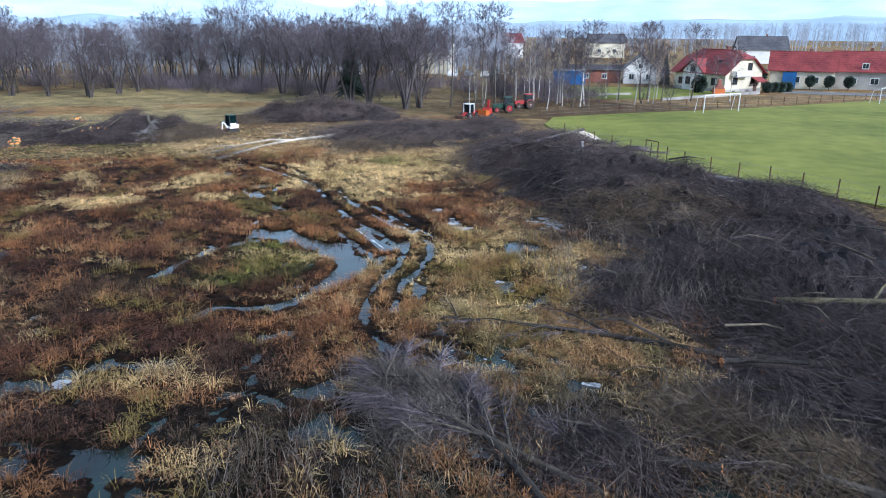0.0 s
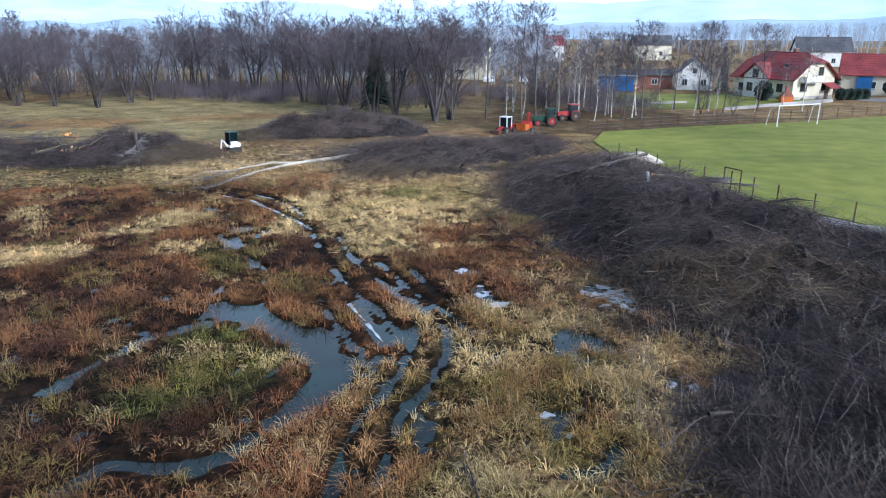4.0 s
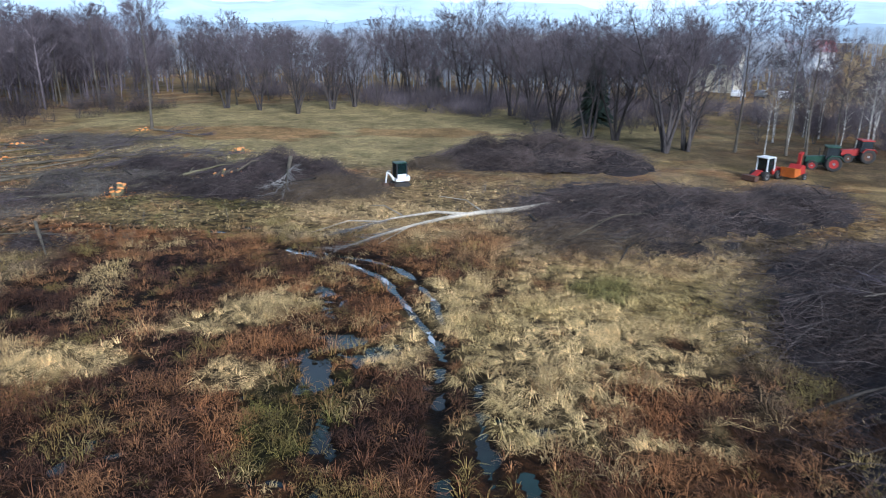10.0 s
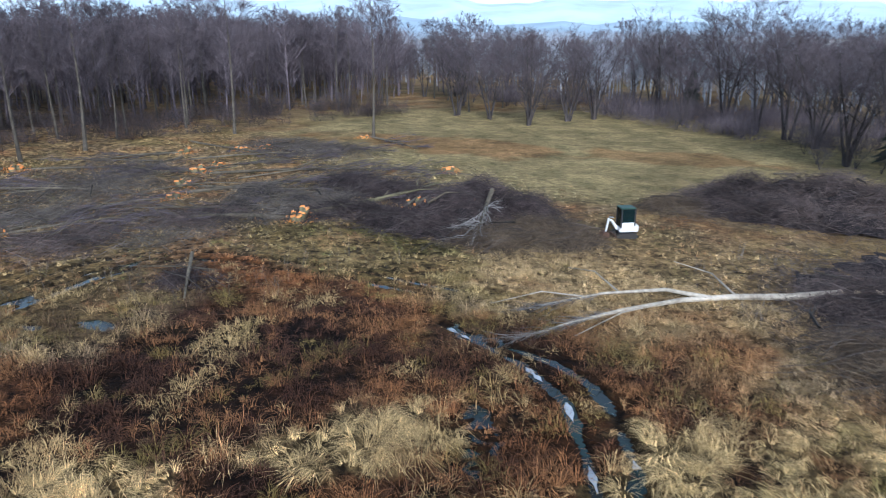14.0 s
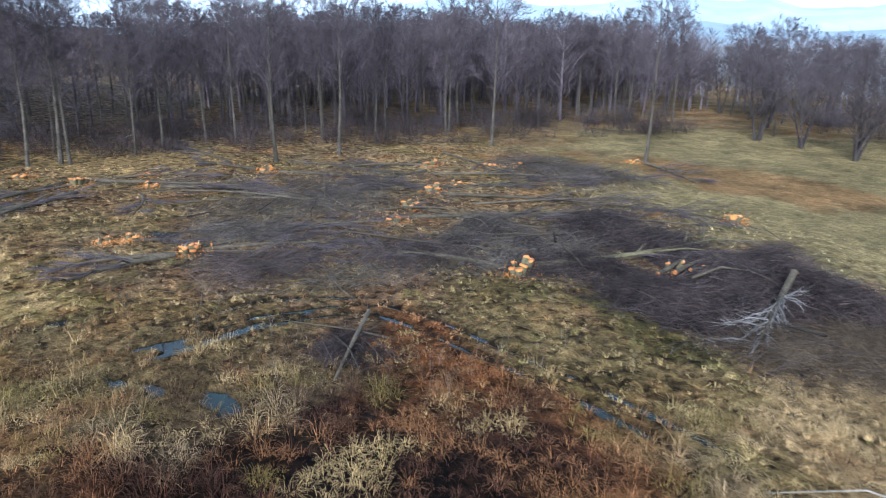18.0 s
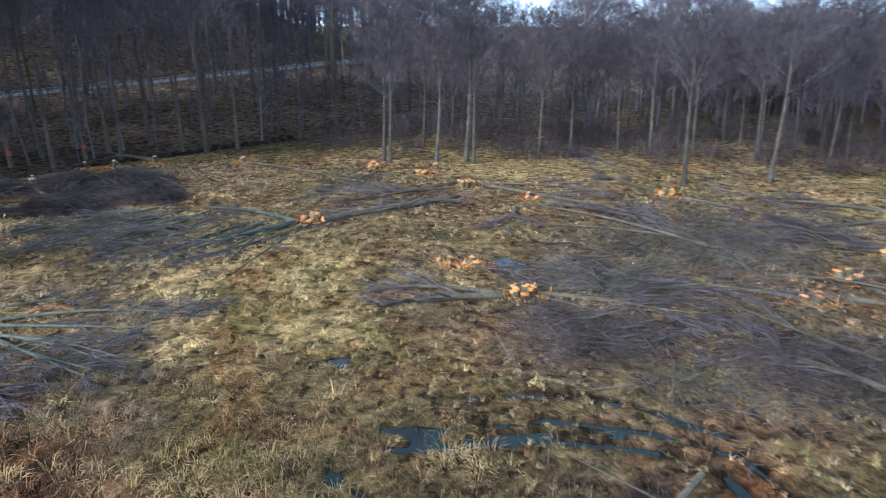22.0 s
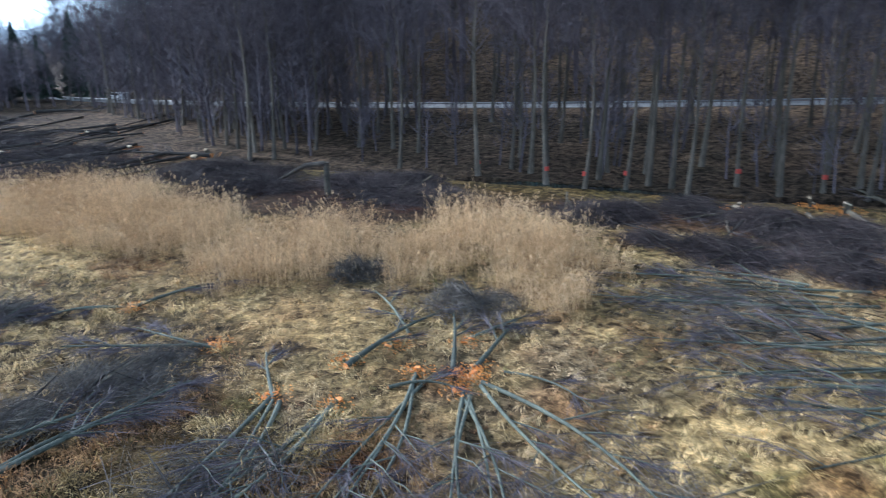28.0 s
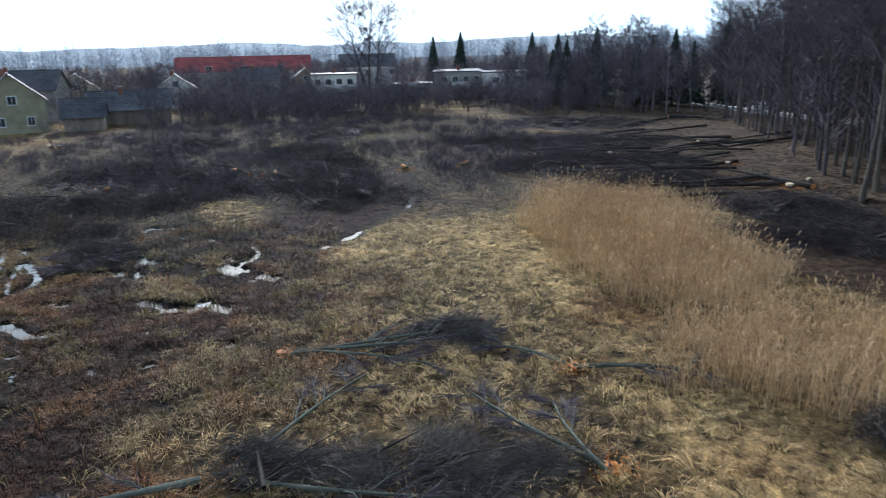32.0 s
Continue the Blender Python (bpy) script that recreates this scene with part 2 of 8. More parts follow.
M_BROWNFRAME = plain("window_frame_brown", (0.09, 0.05, 0.03), 0.5)
M_WHITEPAINT = plain("white_paint", (0.78, 0.78, 0.76), 0.35)
M_TEAL = plain("tinted_cab_glass", (0.004, 0.016, 0.018), 0.1, bump=0)
M_BLACK = plain("black_plastic", (0.018, 0.018, 0.019), 0.6)
M_RUBBER = plain("muddy_rubber", (0.035, 0.032, 0.028), 0.85, scale=12, bump=0.3)
M_REDPAINT = plain("red_paint", (0.36, 0.025, 0.02), 0.45)
M_ORANGE = plain("orange_paint", (0.55, 0.14, 0.02), 0.45)
M_GREENPAINT = plain("green_paint", (0.014, 0.06, 0.034), 0.45)
M_BLUE = plain("blue_sheet", (0.02, 0.11, 0.3), 0.5)
M_STEEL = plain("galvanised_steel", (0.35, 0.36, 0.36), 0.4, 0.8)
M_RUST = plain("rusty_steel", (0.1, 0.05, 0.03), 0.85)
M_ICEGLINT = material("ice_and_sky_glint", (0.3, 0.34, 0.37), (0.6, 0.63, 0.65), 1.2, 0.22, 0.4, vary=0, spec=0.5)
# Bare wood seen far off: distance haze put into the bark colour.
M_HAZEWOOD = material("haze_tinted_wood", (0.26, 0.285, 0.32), (0.44, 0.47, 0.52), 0.4, 1.0, 0, vary=0)
M_MARK = plain("red_spray_paint", (0.45, 0.05, 0.03), 0.7)


def water_material():
    m = bpy.data.materials.new("marsh_water")
    m.use_nodes = True
    n, l = m.node_tree.nodes, m.node_tree.links
    p = n["Principled BSDF"]
    co = n.new("ShaderNodeTexCoord")
    no = n.new("ShaderNodeTexNoise")
    no.inputs["Scale"].default_value, no.inputs["Detail"].default_value = 0.35, 4
    l.new(co.outputs["Object"], no.inputs[0])
    ramp = n.new("ShaderNodeValToRGB")
    ramp.color_ramp.elements[0].position, ramp.color_ramp.elements[0].color = 0.4, (0.012, 0.015, 0.012, 1)
    ramp.color_ramp.elements[1].position, ramp.color_ramp.elements[1].color = 0.62, (0.018, 0.038, 0.031, 1)
    l.new(no.outputs[0], ramp.inputs[0])
    l.new(ramp.outputs[0], p.inputs["Base Color"])
    p.inputs["Roughness"].default_value = 0.04
    p.inputs["IOR"].default_value = 1.45
    rip = n.new("ShaderNodeTexNoise")
    rip.inputs["Scale"].default_value = 3
    l.new(co.outputs["Object"], rip.inputs[0])
    b = n.new("ShaderNodeBump")
    b.inputs["Strength"].default_value, b.inputs["Distance"].default_value = 0.05, 0.02
    l.new(rip.outputs[0], b.inputs["Height"])
    l.new(b.outputs[0], p.inputs["Normal"])
    return m


M_WATER = water_material()


# ---- mesh helpers ----
class Acc:
    """Gathers triangles (and a colour for each vertex) into one mesh."""

    def __init__(self):
        self.v, self.f, self.c, self.n = [], [], [], 0

    def add(self, v, f, c=None):
        v = np.asarray(v, np.float32).reshape(-1, 3)
        self.v.append(v)
        self.f.append(np.asarray(f, np.int32).reshape(-1, 3) + self.n)
        if c is not None:
            self.c.append(np.asarray(c, np.float32).reshape(-1, 3))
        self.n += len(v)

    def mesh(self, name, smooth=False):
        me = bpy.data.meshes.new(name)
        if not self.n:
            return me
        v, f = np.concatenate(self.v), np.concatenate(self.f)
        me.vertices.add(len(v))
        me.vertices.foreach_set("co", v.ravel())
        me.loops.add(f.size)
        me.loops.foreach_set("vertex_index", f.ravel())
        me.polygons.add(len(f))
        me.polygons.foreach_set("loop_start", np.arange(0, f.size, 3, dtype=np.int32))
        me.polygons.foreach_set("use_smooth", np.full(len(f), smooth))
        if self.c:
            c = np.concatenate(self.c)
            at = me.color_attributes.new("tint", 'FLOAT_COLOR', 'POINT')
            at.data.foreach_set("color", np.c_[c, np.ones(len(c))].astype(np.float32).ravel())
        me.update(calc_edges=True)
        return me


def thing(name, x, y, z, label, category, group="", kind="", az=0.0):
    ob = new(name)
    ob.empty_display_size = 0.3
    ob.location, ob.rotation_euler = (x, y, z), (0, 0, radians(az))
    return tagged(ob, label, category, group, kind)


def part(name, shape, mat, parent=None, label=""):
    """Links a bmesh, a gathered mesh or mesh data as one mesh object under a thing or a part."""
    if isinstance(shape, Acc):
        me = shape.mesh(name)
    elif isinstance(shape, bmesh.types.BMesh):
        me = bpy.data.meshes.new(name)
        shape.to_mesh(me)
        shape.free()
    else:
        me = shape
    if not me.materials:
        me.materials.append(mat)
    ob = new(name, me)
    ob.parent = parent
    return tagged(ob, label)


def box(x0, x1, y0, y1, z0, z1, bevel=0.0, bm=None):
    b = bmesh.new() if bm is None else bm
    made = bmesh.ops.create_cube(b, size=1)["verts"]
    for v in made:
        v.co = Vector((x0 + (x1 - x0) * (v.co.x + .5), y0 + (y1 - y0) * (v.co.y + .5), z0 + (z1 - z0) * (v.co.z + .5)))
    if bevel:
        edges = list({e for v in made for e in v.link_edges})
        bmesh.ops.bevel(b, geom=edges, offset=bevel, segments=2, affect='EDGES', profile=0.5)
    return b


def prism(points, y0, y1, bm=None):
    """A side view in x and z, drawn out from y0 to y1."""
    b = bmesh.new() if bm is None else bm
    a = [b.verts.new((x, y0, z)) for x, z in points]
    c = [b.verts.new((x, y1, z)) for x, z in points]
    n = len(points)
    b.faces.new(a)
    b.faces.new(c[::-1])
    for i in range(n):
        b.faces.new((a[i], c[i], c[(i + 1) % n], a[(i + 1) % n]))
    bmesh.ops.recalc_face_normals(b, faces=b.faces)
    return b


def rod(a, b, r, sides=8, bm=None, r2=None):
    """A round bar from a to b."""
    m = bmesh.new() if bm is None else bm
    a, b = Vector(a), Vector(b)
    turn = (b - a).to_track_quat('Z', 'Y').to_matrix().to_4x4()
    bmesh.ops.create_cone(m, cap_ends=True, segments=sides, radius1=r, radius2=r if r2 is None else r2, depth=(b - a).length,
                          matrix=Matrix.Translation((a + b) / 2) @ turn)
    return m


def wheel(parent, x, y, r, w, rim, hub):
    """A tyre with lugs, and its rim, across y."""
    b = bmesh.new()
    rings = [(0.62, -.5), (0.93, -.5), (1.0, -.36), (1.0, .36), (0.93, .5), (0.62, .5)]
    n = 28
    grid = [[b.verts.new((x + r * k * (1.035 if (i % 2 and k == 1.0) else 1) * math.cos(i * 2 * math.pi / n), y + o * w, r + r * k * (1.035 if (i % 2 and k == 1.0) else 1) * math.sin(i * 2 * math.pi / n))) for k, o in rings] for i in range(n)]
    for i in range(n):
        for j in range(len(rings)):
            b.faces.new((grid[i][j], grid[(i + 1) % n][j], grid[(i + 1) % n][(j + 1) % 6], grid[i][(j + 1) % 6]))
    w_ob = part("wheel", b, M_RUBBER, parent)
    part("rim", rod((x, y - w * .38, r), (x, y + w * .38, r), r * .6, 20), rim, w_ob)
    part("hub", rod((x, y - w * .52, r), (x, y + w * .52, r), r * .18, 10), hub, w_ob)
    return w_ob


def slivers(acc, b, t, w, rng):
    """The finest twigs: each a sliver from b to a point at t, w wide at its foot."""
    n = len(b)
    side = np.cross(t - b, rng.randn(n, 3))
    side *= (np.asarray(w) * .5 / (np.linalg.norm(side, axis=1) + 1e-9))[:, None]
    acc.add(np.stack([b - side, b + side, t], 1), np.arange(n * 3).reshape(n, 3))


def strands(acc, P, R, sides=3, colours=None):
    """Tapering round strands along polylines P (n, k, 3) with radii R (n, k), each running out to a point."""
    P, R = np.asarray(P, np.float32), np.asarray(R, np.float32)
    n, k = P.shape[:2]
    d = P[:, -1] - P[:, 0]
    d /= np.linalg.norm(d, axis=1, keepdims=True) + 1e-9
    ref = np.where(np.abs(d[:, 2:3]) > 0.9, np.array([[1., 0, 0]]), np.array([[0, 0, 1.]]))
    a = np.cross(d, ref)
    a /= np.linalg.norm(a, axis=1, keepdims=True) + 1e-9
    b = np.cross(d, a)
    ang = np.arange(sides) * 2 * np.pi / sides
    ring = a[:, None, None] * np.cos(ang)[None, None, :, None] + b[:, None, None] * np.sin(ang)[None, None, :, None]
    V = P[:, :-1, None] + ring * R[:, :-1, None, None]
    per = (k - 1) * sides + 1
    V = np.concatenate([V.reshape(n, -1, 3), P[:, -1:, :]], 1)
    f = []
    for i in range(k - 2):
        for s in range(sides):
            p, q = i * sides + s, i * sides + (s + 1) % sides
            f += [(p, q, q + sides), (p, q + sides, p + sides)]
    for s in range(sides):
        f.append(((k - 2) * sides + s, (k - 2) * sides + (s + 1) % sides, per - 1))
    F = np.array(f, np.int32)[None] + (np.arange(n) * per)[:, None, None]
    c = None if colours is None else np.repeat(np.asarray(colours)[:, None], per, 1).reshape(-1, 3)
    acc.add(V.reshape(-1, 3), F.reshape(-1, 3), c)


def tube(acc, pts, radii, sides=6, cap=True):
    """One bent trunk or limb."""
    P = np.array(pts, float)
    k = len(P)
    V, a = [], None
    for i in range(k):
        d = P[min(i + 1, k - 1)] - P[max(i - 1, 0)]
        d /= np.linalg.norm(d) + 1e-9
        if a is None:
            a = np.cross(d, (0, 0, 1) if abs(d[2]) < .9 else (1, 0, 0))
        a = a - d * (a @ d)
        a /= np.linalg.norm(a) + 1e-9
        b = np.cross(d, a)
        for s in range(sides):
            t = s * 2 * math.pi / sides
            V.append(P[i] + radii[i] * (a * math.cos(t) + b * math.sin(t)))
    f = []
    for i in range(k - 1):
        for s in range(sides):
            p, q = i * sides + s, i * sides + (s + 1) % sides
            f += [(p, q, q + sides), (p, q + sides, p + sides)]
    if cap:
        V += [P[0], P[-1]]
        for s in range(sides):
            f += [(k * sides, (s + 1) % sides, s), (k * sides + 1, (k - 1) * sides + s, (k - 1) * sides + (s + 1) % sides)]
    acc.add(V, f)


RNG = np.random.RandomState(11)
LATTICE = np.random.RandomState(5).rand(256, 256)


def vnoise(x, y, size, off=0.0):
    """Smooth noise from 0 to 1 over the plan."""
    x, y = np.asarray(x, float) / size + off * 17.3, np.asarray(y, float) / size + off * 7.9
    i, j = np.floor(x).astype(int), np.floor(y).astype(int)
    u, v = x - i, y - j
    u, v = u * u * (3 - 2 * u), v * v * (3 - 2 * v)
    g = lambda a, b: LATTICE[a & 255, b & 255]
    return (g(i, j) * (1 - u) + g(i + 1, j) * u) * (1 - v) + (g(i, j + 1) * (1 - u) + g(i + 1, j + 1) * u) * v


def unit(r):
    return np.stack([np.cos(r), np.sin(r), 0 * r], -1)

# ---- the lie of the land ----
def along_hill(x, y):
    """Metres beyond the foot of the wooded hill, and along it."""
    dx, dy = np.asarray(x, float) + 55.8, np.asarray(y, float) + 4.1
    return -0.606 * dx - 0.796 * dy, -0.796 * dx + 0.606 * dy


def road_line(u):
    k = np.clip(u, -140, 110) / 50
    return 28.3 + 2.9 * k + 4.77 * k * k, np.clip(3.2 + 1.37 * k, 0.2, 6)


def line_gap(x, y, pts):
    """Distance to a broken line."""
    best = np.full(np.shape(x), 1e9)
    for (ax, ay), (bx, by) in zip(pts, pts[1:]):
        dx, dy = bx - ax, by - ay
        t = np.clip(((x - ax) * dx + (y - ay) * dy) / (dx * dx + dy * dy), 0, 1)
        best = np.minimum(best, np.hypot(x - ax - t * dx, y - ay - t * dy))
    return best


def spot(x, y, cx, cy, rx, ry, turn=0.0, ragged=0.5, size=1.6):
    """1 inside a ragged oval of the plan, 0 outside."""
    c, s = math.cos(radians(turn)), math.sin(radians(turn))
    dx, dy = x - cx, y - cy
    d = np.hypot((c * dx + s * dy) / rx, (-s * dx + c * dy) / ry)
    d = d + ragged * (vnoise(x, y, size, 3) - 0.5) + ragged * 0.7 * (vnoise(x, y, size * .33, 4) - 0.5)
    return np.clip((1.1 - d) / 0.22, 0, 1)


RUTS = (
    ((-3.7, 36.8), (-3.6, 34.5), (-3.8, 32.0), (-4.4, 30.0), (-4.6, 28.1), (-4.5, 26.2), (-4.1, 25.0), (-3.5, 23.8), (-2.6, 22.9), (-1.4, 22.5), (1.5, 21.8)),
    ((-2.2, 34.3), (-2.6, 32.1), (-3.2, 30.4), (-3.4, 28.6), (-3.2, 26.7)),
    ((-6.7, 39.1), (-5.4, 36.6), (-4.3, 35.1), (-3.7, 36.8)),
    ((-25.0, 58.3), (-20.6, 57.8), (-18.0, 56.7), (-15.6, 54.3), (-13.2, 51.8), (-11.6, 49.7)),
    ((-21.9, 58.6), (-20.0, 58.8), (-18.0, 58.3), (-16.5, 57.2), (-14.4, 55.0), (-13.0, 52.8)),
)
FAN_RUTS = (       # the wheel marks that spread out between the straw and the pond
    ((-11.4, 49.1), (-9.5, 44.5), (-6.8, 39.9), (-5.3, 37.8), (-3.7, 35.1)),
    ((-9.9, 49.0), (-8.4, 45.3), (-6.1, 41.7), (-4.0, 39.0), (-2.4, 36.4), (-2.2, 34.3)),
    ((-6.7, 44.3), (-4.3, 40.4), (-2.7, 38.3), (-1.5, 36.3)),
    ((-4.8, 43.4), (-3.3, 40.2), (-2.2, 39.1)),
    ((-8.3, 39.2), (-7.4, 37.3), (-6.4, 35.8), (-5.7, 34.4)),
    ((-6.9, 38.8), (-5.7, 36.8), (-4.6, 34.9)),
)
CHANNELS = (       # open water: the way it runs, its half width and its depth
    (((-12.2, 37.6), (-9.6, 36.5), (-7.6, 35.0), (-6.1, 33.2)), 1.0, .3),
    (((-6.1, 33.2), (-5.9, 31.2), (-6.9, 29.2)), .75, .25),
    (((-6.9, 29.2), (-8.2, 27.0), (-10.9, 26.7), (-11.3, 25.4)), .45, .22),
    (((-11.9, 36.4), (-13.6, 34.6), (-14.4, 32.8), (-14.8, 30.5)), .45, .22),
    (((-8.1, 24.2), (-7.8, 22.4), (-7.3, 20.0), (-5.6, 18.8)), .3, .18),
    (((-15.1, 52.1), (-15.3, 50.2), (-15.4, 47.5), (-14.0, 45.0), (-12.2, 43.0), (-11.4, 41.0)), .42, .17),
)
WET_TRACKS = (
    ((-41.0, 45.5), (-41.5, 47.7), (-42.7, 50.4), (-42.7, 53.6), (-42.0, 55.9), (-39.6, 57.5), (-36.7, 58.6), (-32.4, 60.4), (-27.0, 62.0)),
    ((-40.0, 45.8), (-40.5, 47.7), (-41.6, 50.3), (-41.7, 53.4), (-41.2, 55.2), (-39.1, 56.4), (-36.2, 57.5), (-32.7, 59.1), (-27.5, 60.6)),
    ((-41.0, 48.1), (-41.9, 50.1), (-42.3, 52.6)),
    ((-43.4, 47.6), (-44.2, 50.0), (-44.2, 53.0), (-43.0, 55.6)),
    ((15.0, 15.2), (11.3, 17.3), (5.0, 20.3), (-0.5, 23.4), (-3.9, 25.0)),
    ((12.5, 18.0), (7.4, 20.5), (2.5, 22.9), (-1.5, 24.8)),
    ((-9.2, 18.1), (-9.7, 16.0), (-9.4, 14.2), (-8.5, 12.7), (-5.8, 11.5), (-3.0, 13.3)),
    ((-1.8, 20.0), (0.1, 17.0), (3.1, 12.9)),
)
BROOK = ((8.0, -17.5), (3.0, -13.6), (-1.7, -10.0), (-5.4, -6.1), (-7.9, -1.6), (-9.4, 3.8), (-10.7, 8.2), (-10.9, 10.4))
FOOT_DITCH = ((-31.0, -27.0), (-39.8, -16.6), (-45.0, -13.0), (-55.8, -4.6), (-63.0, 0.5), (-68.6, 5.5), (-77.2, 9.9), (-92.0, 19.0))


def pools(x, y):
    """How deep the marsh lies under its usual level."""
    w = np.zeros(np.shape(x))
    for cx, cy, rx, ry, turn, deep in (
            (-5.2, 40.6, 1.6, 0.7, -60, .14),
            (-1.0, 40.5, 1.2, 3.0, 10, .2), (5.0, 40.5, 2.2, 1.5, 0, .2), (2.7, 35.4, 1.1, 1.6, 20, .2), (1.9, 29.6, 1.2, 2.2, 15, .2),
            (6.5, 32.5, 1.6, 1.0, 0, .18), (9.0, 21.5, 1.0, .8, 0, .2), (13.6, 22.3, 2.0, 1.2, 0, .3), (11.0, 33.0, 2.6, 1.1, 10, .3), (17.0, 30.5, 2.0, .9, 0, .3), (6.5, 17.5, 2.6, .8, -20, .22), (-4.2, 20.3, 2.2, 0.8, 20, .18),
            (-2.8, 18.0, 2.6, 1.0, 10, .18), (-13.5, 20.2, 2.4, 1.0, 30, .2), (-10.0, 15.8, 3.5, .9, 0, .18),
            (-17.5, 50.8, .7, 1.6, 20, .16), (-15.5, 47.0, .6, 2.2, 30, .16), (-13.0, 44.0, .7, 1.8, 30, .14), (-24.0, 58.6, 2.2, .9, -10, .14),
            (-18.6, 53.2, 1.6, .8, -30, .14), (-15.0, 49.6, 1.8, 1.0, -20, .16), (-23.6, 55.8, 1.8, .9, 0, .14),
            (-38.0, 45.6, 1.6, .5, 35, .16), (-35.8, 48.0, 1.0, .7, 30, .16), (-33.4, 52.4, .8, .6, 0, .14), (-41.0, 47.2, .5, 1.2, 0, .12),
            (-45.0, 43.2, .5, 1.2, 20, .12), (-57.0, 46.6, 1.0, 1.2, 0, .16), (-42.5, 72.5, 3.0, 1.0, 0, .16),
            (0.6, 16.6, 1.8, 0.8, -40, .16)):
        broken = 1 if deep >= .3 else np.clip((vnoise(x, y, .75, 14) + .7 * vnoise(x, y, .3, 15) - .62) / .2, 0, 1)
        w = np.maximum(w, deep * spot(x, y, cx, cy, rx, ry, turn, 0.9, 1.1) * broken)
    for line, half, deep in CHANNELS:
        edge = half * (.55 + .9 * vnoise(x, y, 1.1, 12)) + .35 * (vnoise(x, y, .4, 13) - .5) - (.5 * half if deep < .2 else 0) * (vnoise(x, y, .8, 17) > .45)
        w = np.maximum(w, deep * np.clip((edge - line_gap(x, y, line)) / .25, 0, 1))
    seep = spot(x, y, -11, 34, 12, 20, 10, .3, 6) * np.clip((vnoise(x, y, .9, 9) + .6 * vnoise(x, y, .35, 8) - 1.08) / .12, 0, 1)
    w = np.maximum(w, .15 * seep * np.clip((x + 21) / 2, 0, 1))
    seep = spot(x, y, 3, 24, 11, 16, 0, .3, 6) * np.clip((vnoise(x, y, 1.6, 19) + .6 * vnoise(x, y, .5, 18) - 1.12) / .12, 0, 1)
    return np.maximum(w, .15 * seep)


def rut_depth(x, y):
    d = np.zeros(np.shape(x))
    for r in RUTS:
        d = np.maximum(d, .24 * np.clip((0.27 - line_gap(x, y, r)) / .12, 0, 1) * (.38 + .6 * vnoise(x, y, 1.4, 2)))
    for r in FAN_RUTS:
        d = np.maximum(d, .24 * np.clip((0.33 - line_gap(x, y, r)) / .14, 0, 1) * (.35 + .6 * vnoise(x, y, .9, 7)))
    for r in WET_TRACKS:
        d = np.maximum(d, .2 * np.clip((0.27 - line_gap(x, y, r)) / .14, 0, 1) * (.3 + .8 * vnoise(x, y, .8, 6)))
    return d


def height(x, y, fine=True):
    x, y = np.asarray(x, float), np.asarray(y, float)
    s, u = along_hill(x, y)
    sr, zr = road_line(u)
    k = np.clip((s - 1.5) / (sr - 4.5), 0, 1)
    over = np.maximum(0, s - sr - 3.2)
    lift = np.clip((u + 150) / 90, 0.12, 1) * np.clip((150 - u) / 80, 0, 1)
    hill = zr * k ** 1.25 + lift * np.minimum(0.34 * over, 34) * np.clip(over / 12 + .4, 0, 1)
    hill = hill * np.clip((150 - u) / 80, 0, 1) * (s > 0)
    z = hill - np.clip((y - 72) * 0.011, 0, 0.9) * (s < 0)
    if fine:
        near = np.clip(1 - s / 3, 0, 1)
        z = z + near * (0.05 + 0.10 * (vnoise(x, y, 2.2) - .5) + 0.09 * (vnoise(x, y, .8, 1) - .5)) + (1 - near) * .25 * (vnoise(x, y, 3.0, 5) - .5) * (np.abs(s - sr) > 4)
        z = z - pools(x, y) - rut_depth(x, y)
        z = z - (.07 + .22 * vnoise(x, y, 2.3, 16) ** 2) * np.clip((.5 - line_gap(x, y, BROOK)) / .3, 0, 1) - .7 * np.clip((.8 - line_gap(x, y, FOOT_DITCH)) / .5, 0, 1)
    return z


def floor_at(x, y):
    return float(height(np.array([x]), np.array([y]), False)[0])


SEDGE, STRAW, OLIVE, MUD = (0.215, 0.096, 0.038), (0.53, 0.385, 0.18), (0.205, 0.162, 0.048), (0.045, 0.034, 0.026)
MEADOW, LITTER, GREYGRASS, GREEN = (0.37, 0.305, 0.155), (0.195, 0.142, 0.1), (0.285, 0.208, 0.118), (0.10, 0.125, 0.025)
RUSSET, DARKSEDGE = (0.3, 0.15, 0.062), (0.056, 0.027, 0.018)


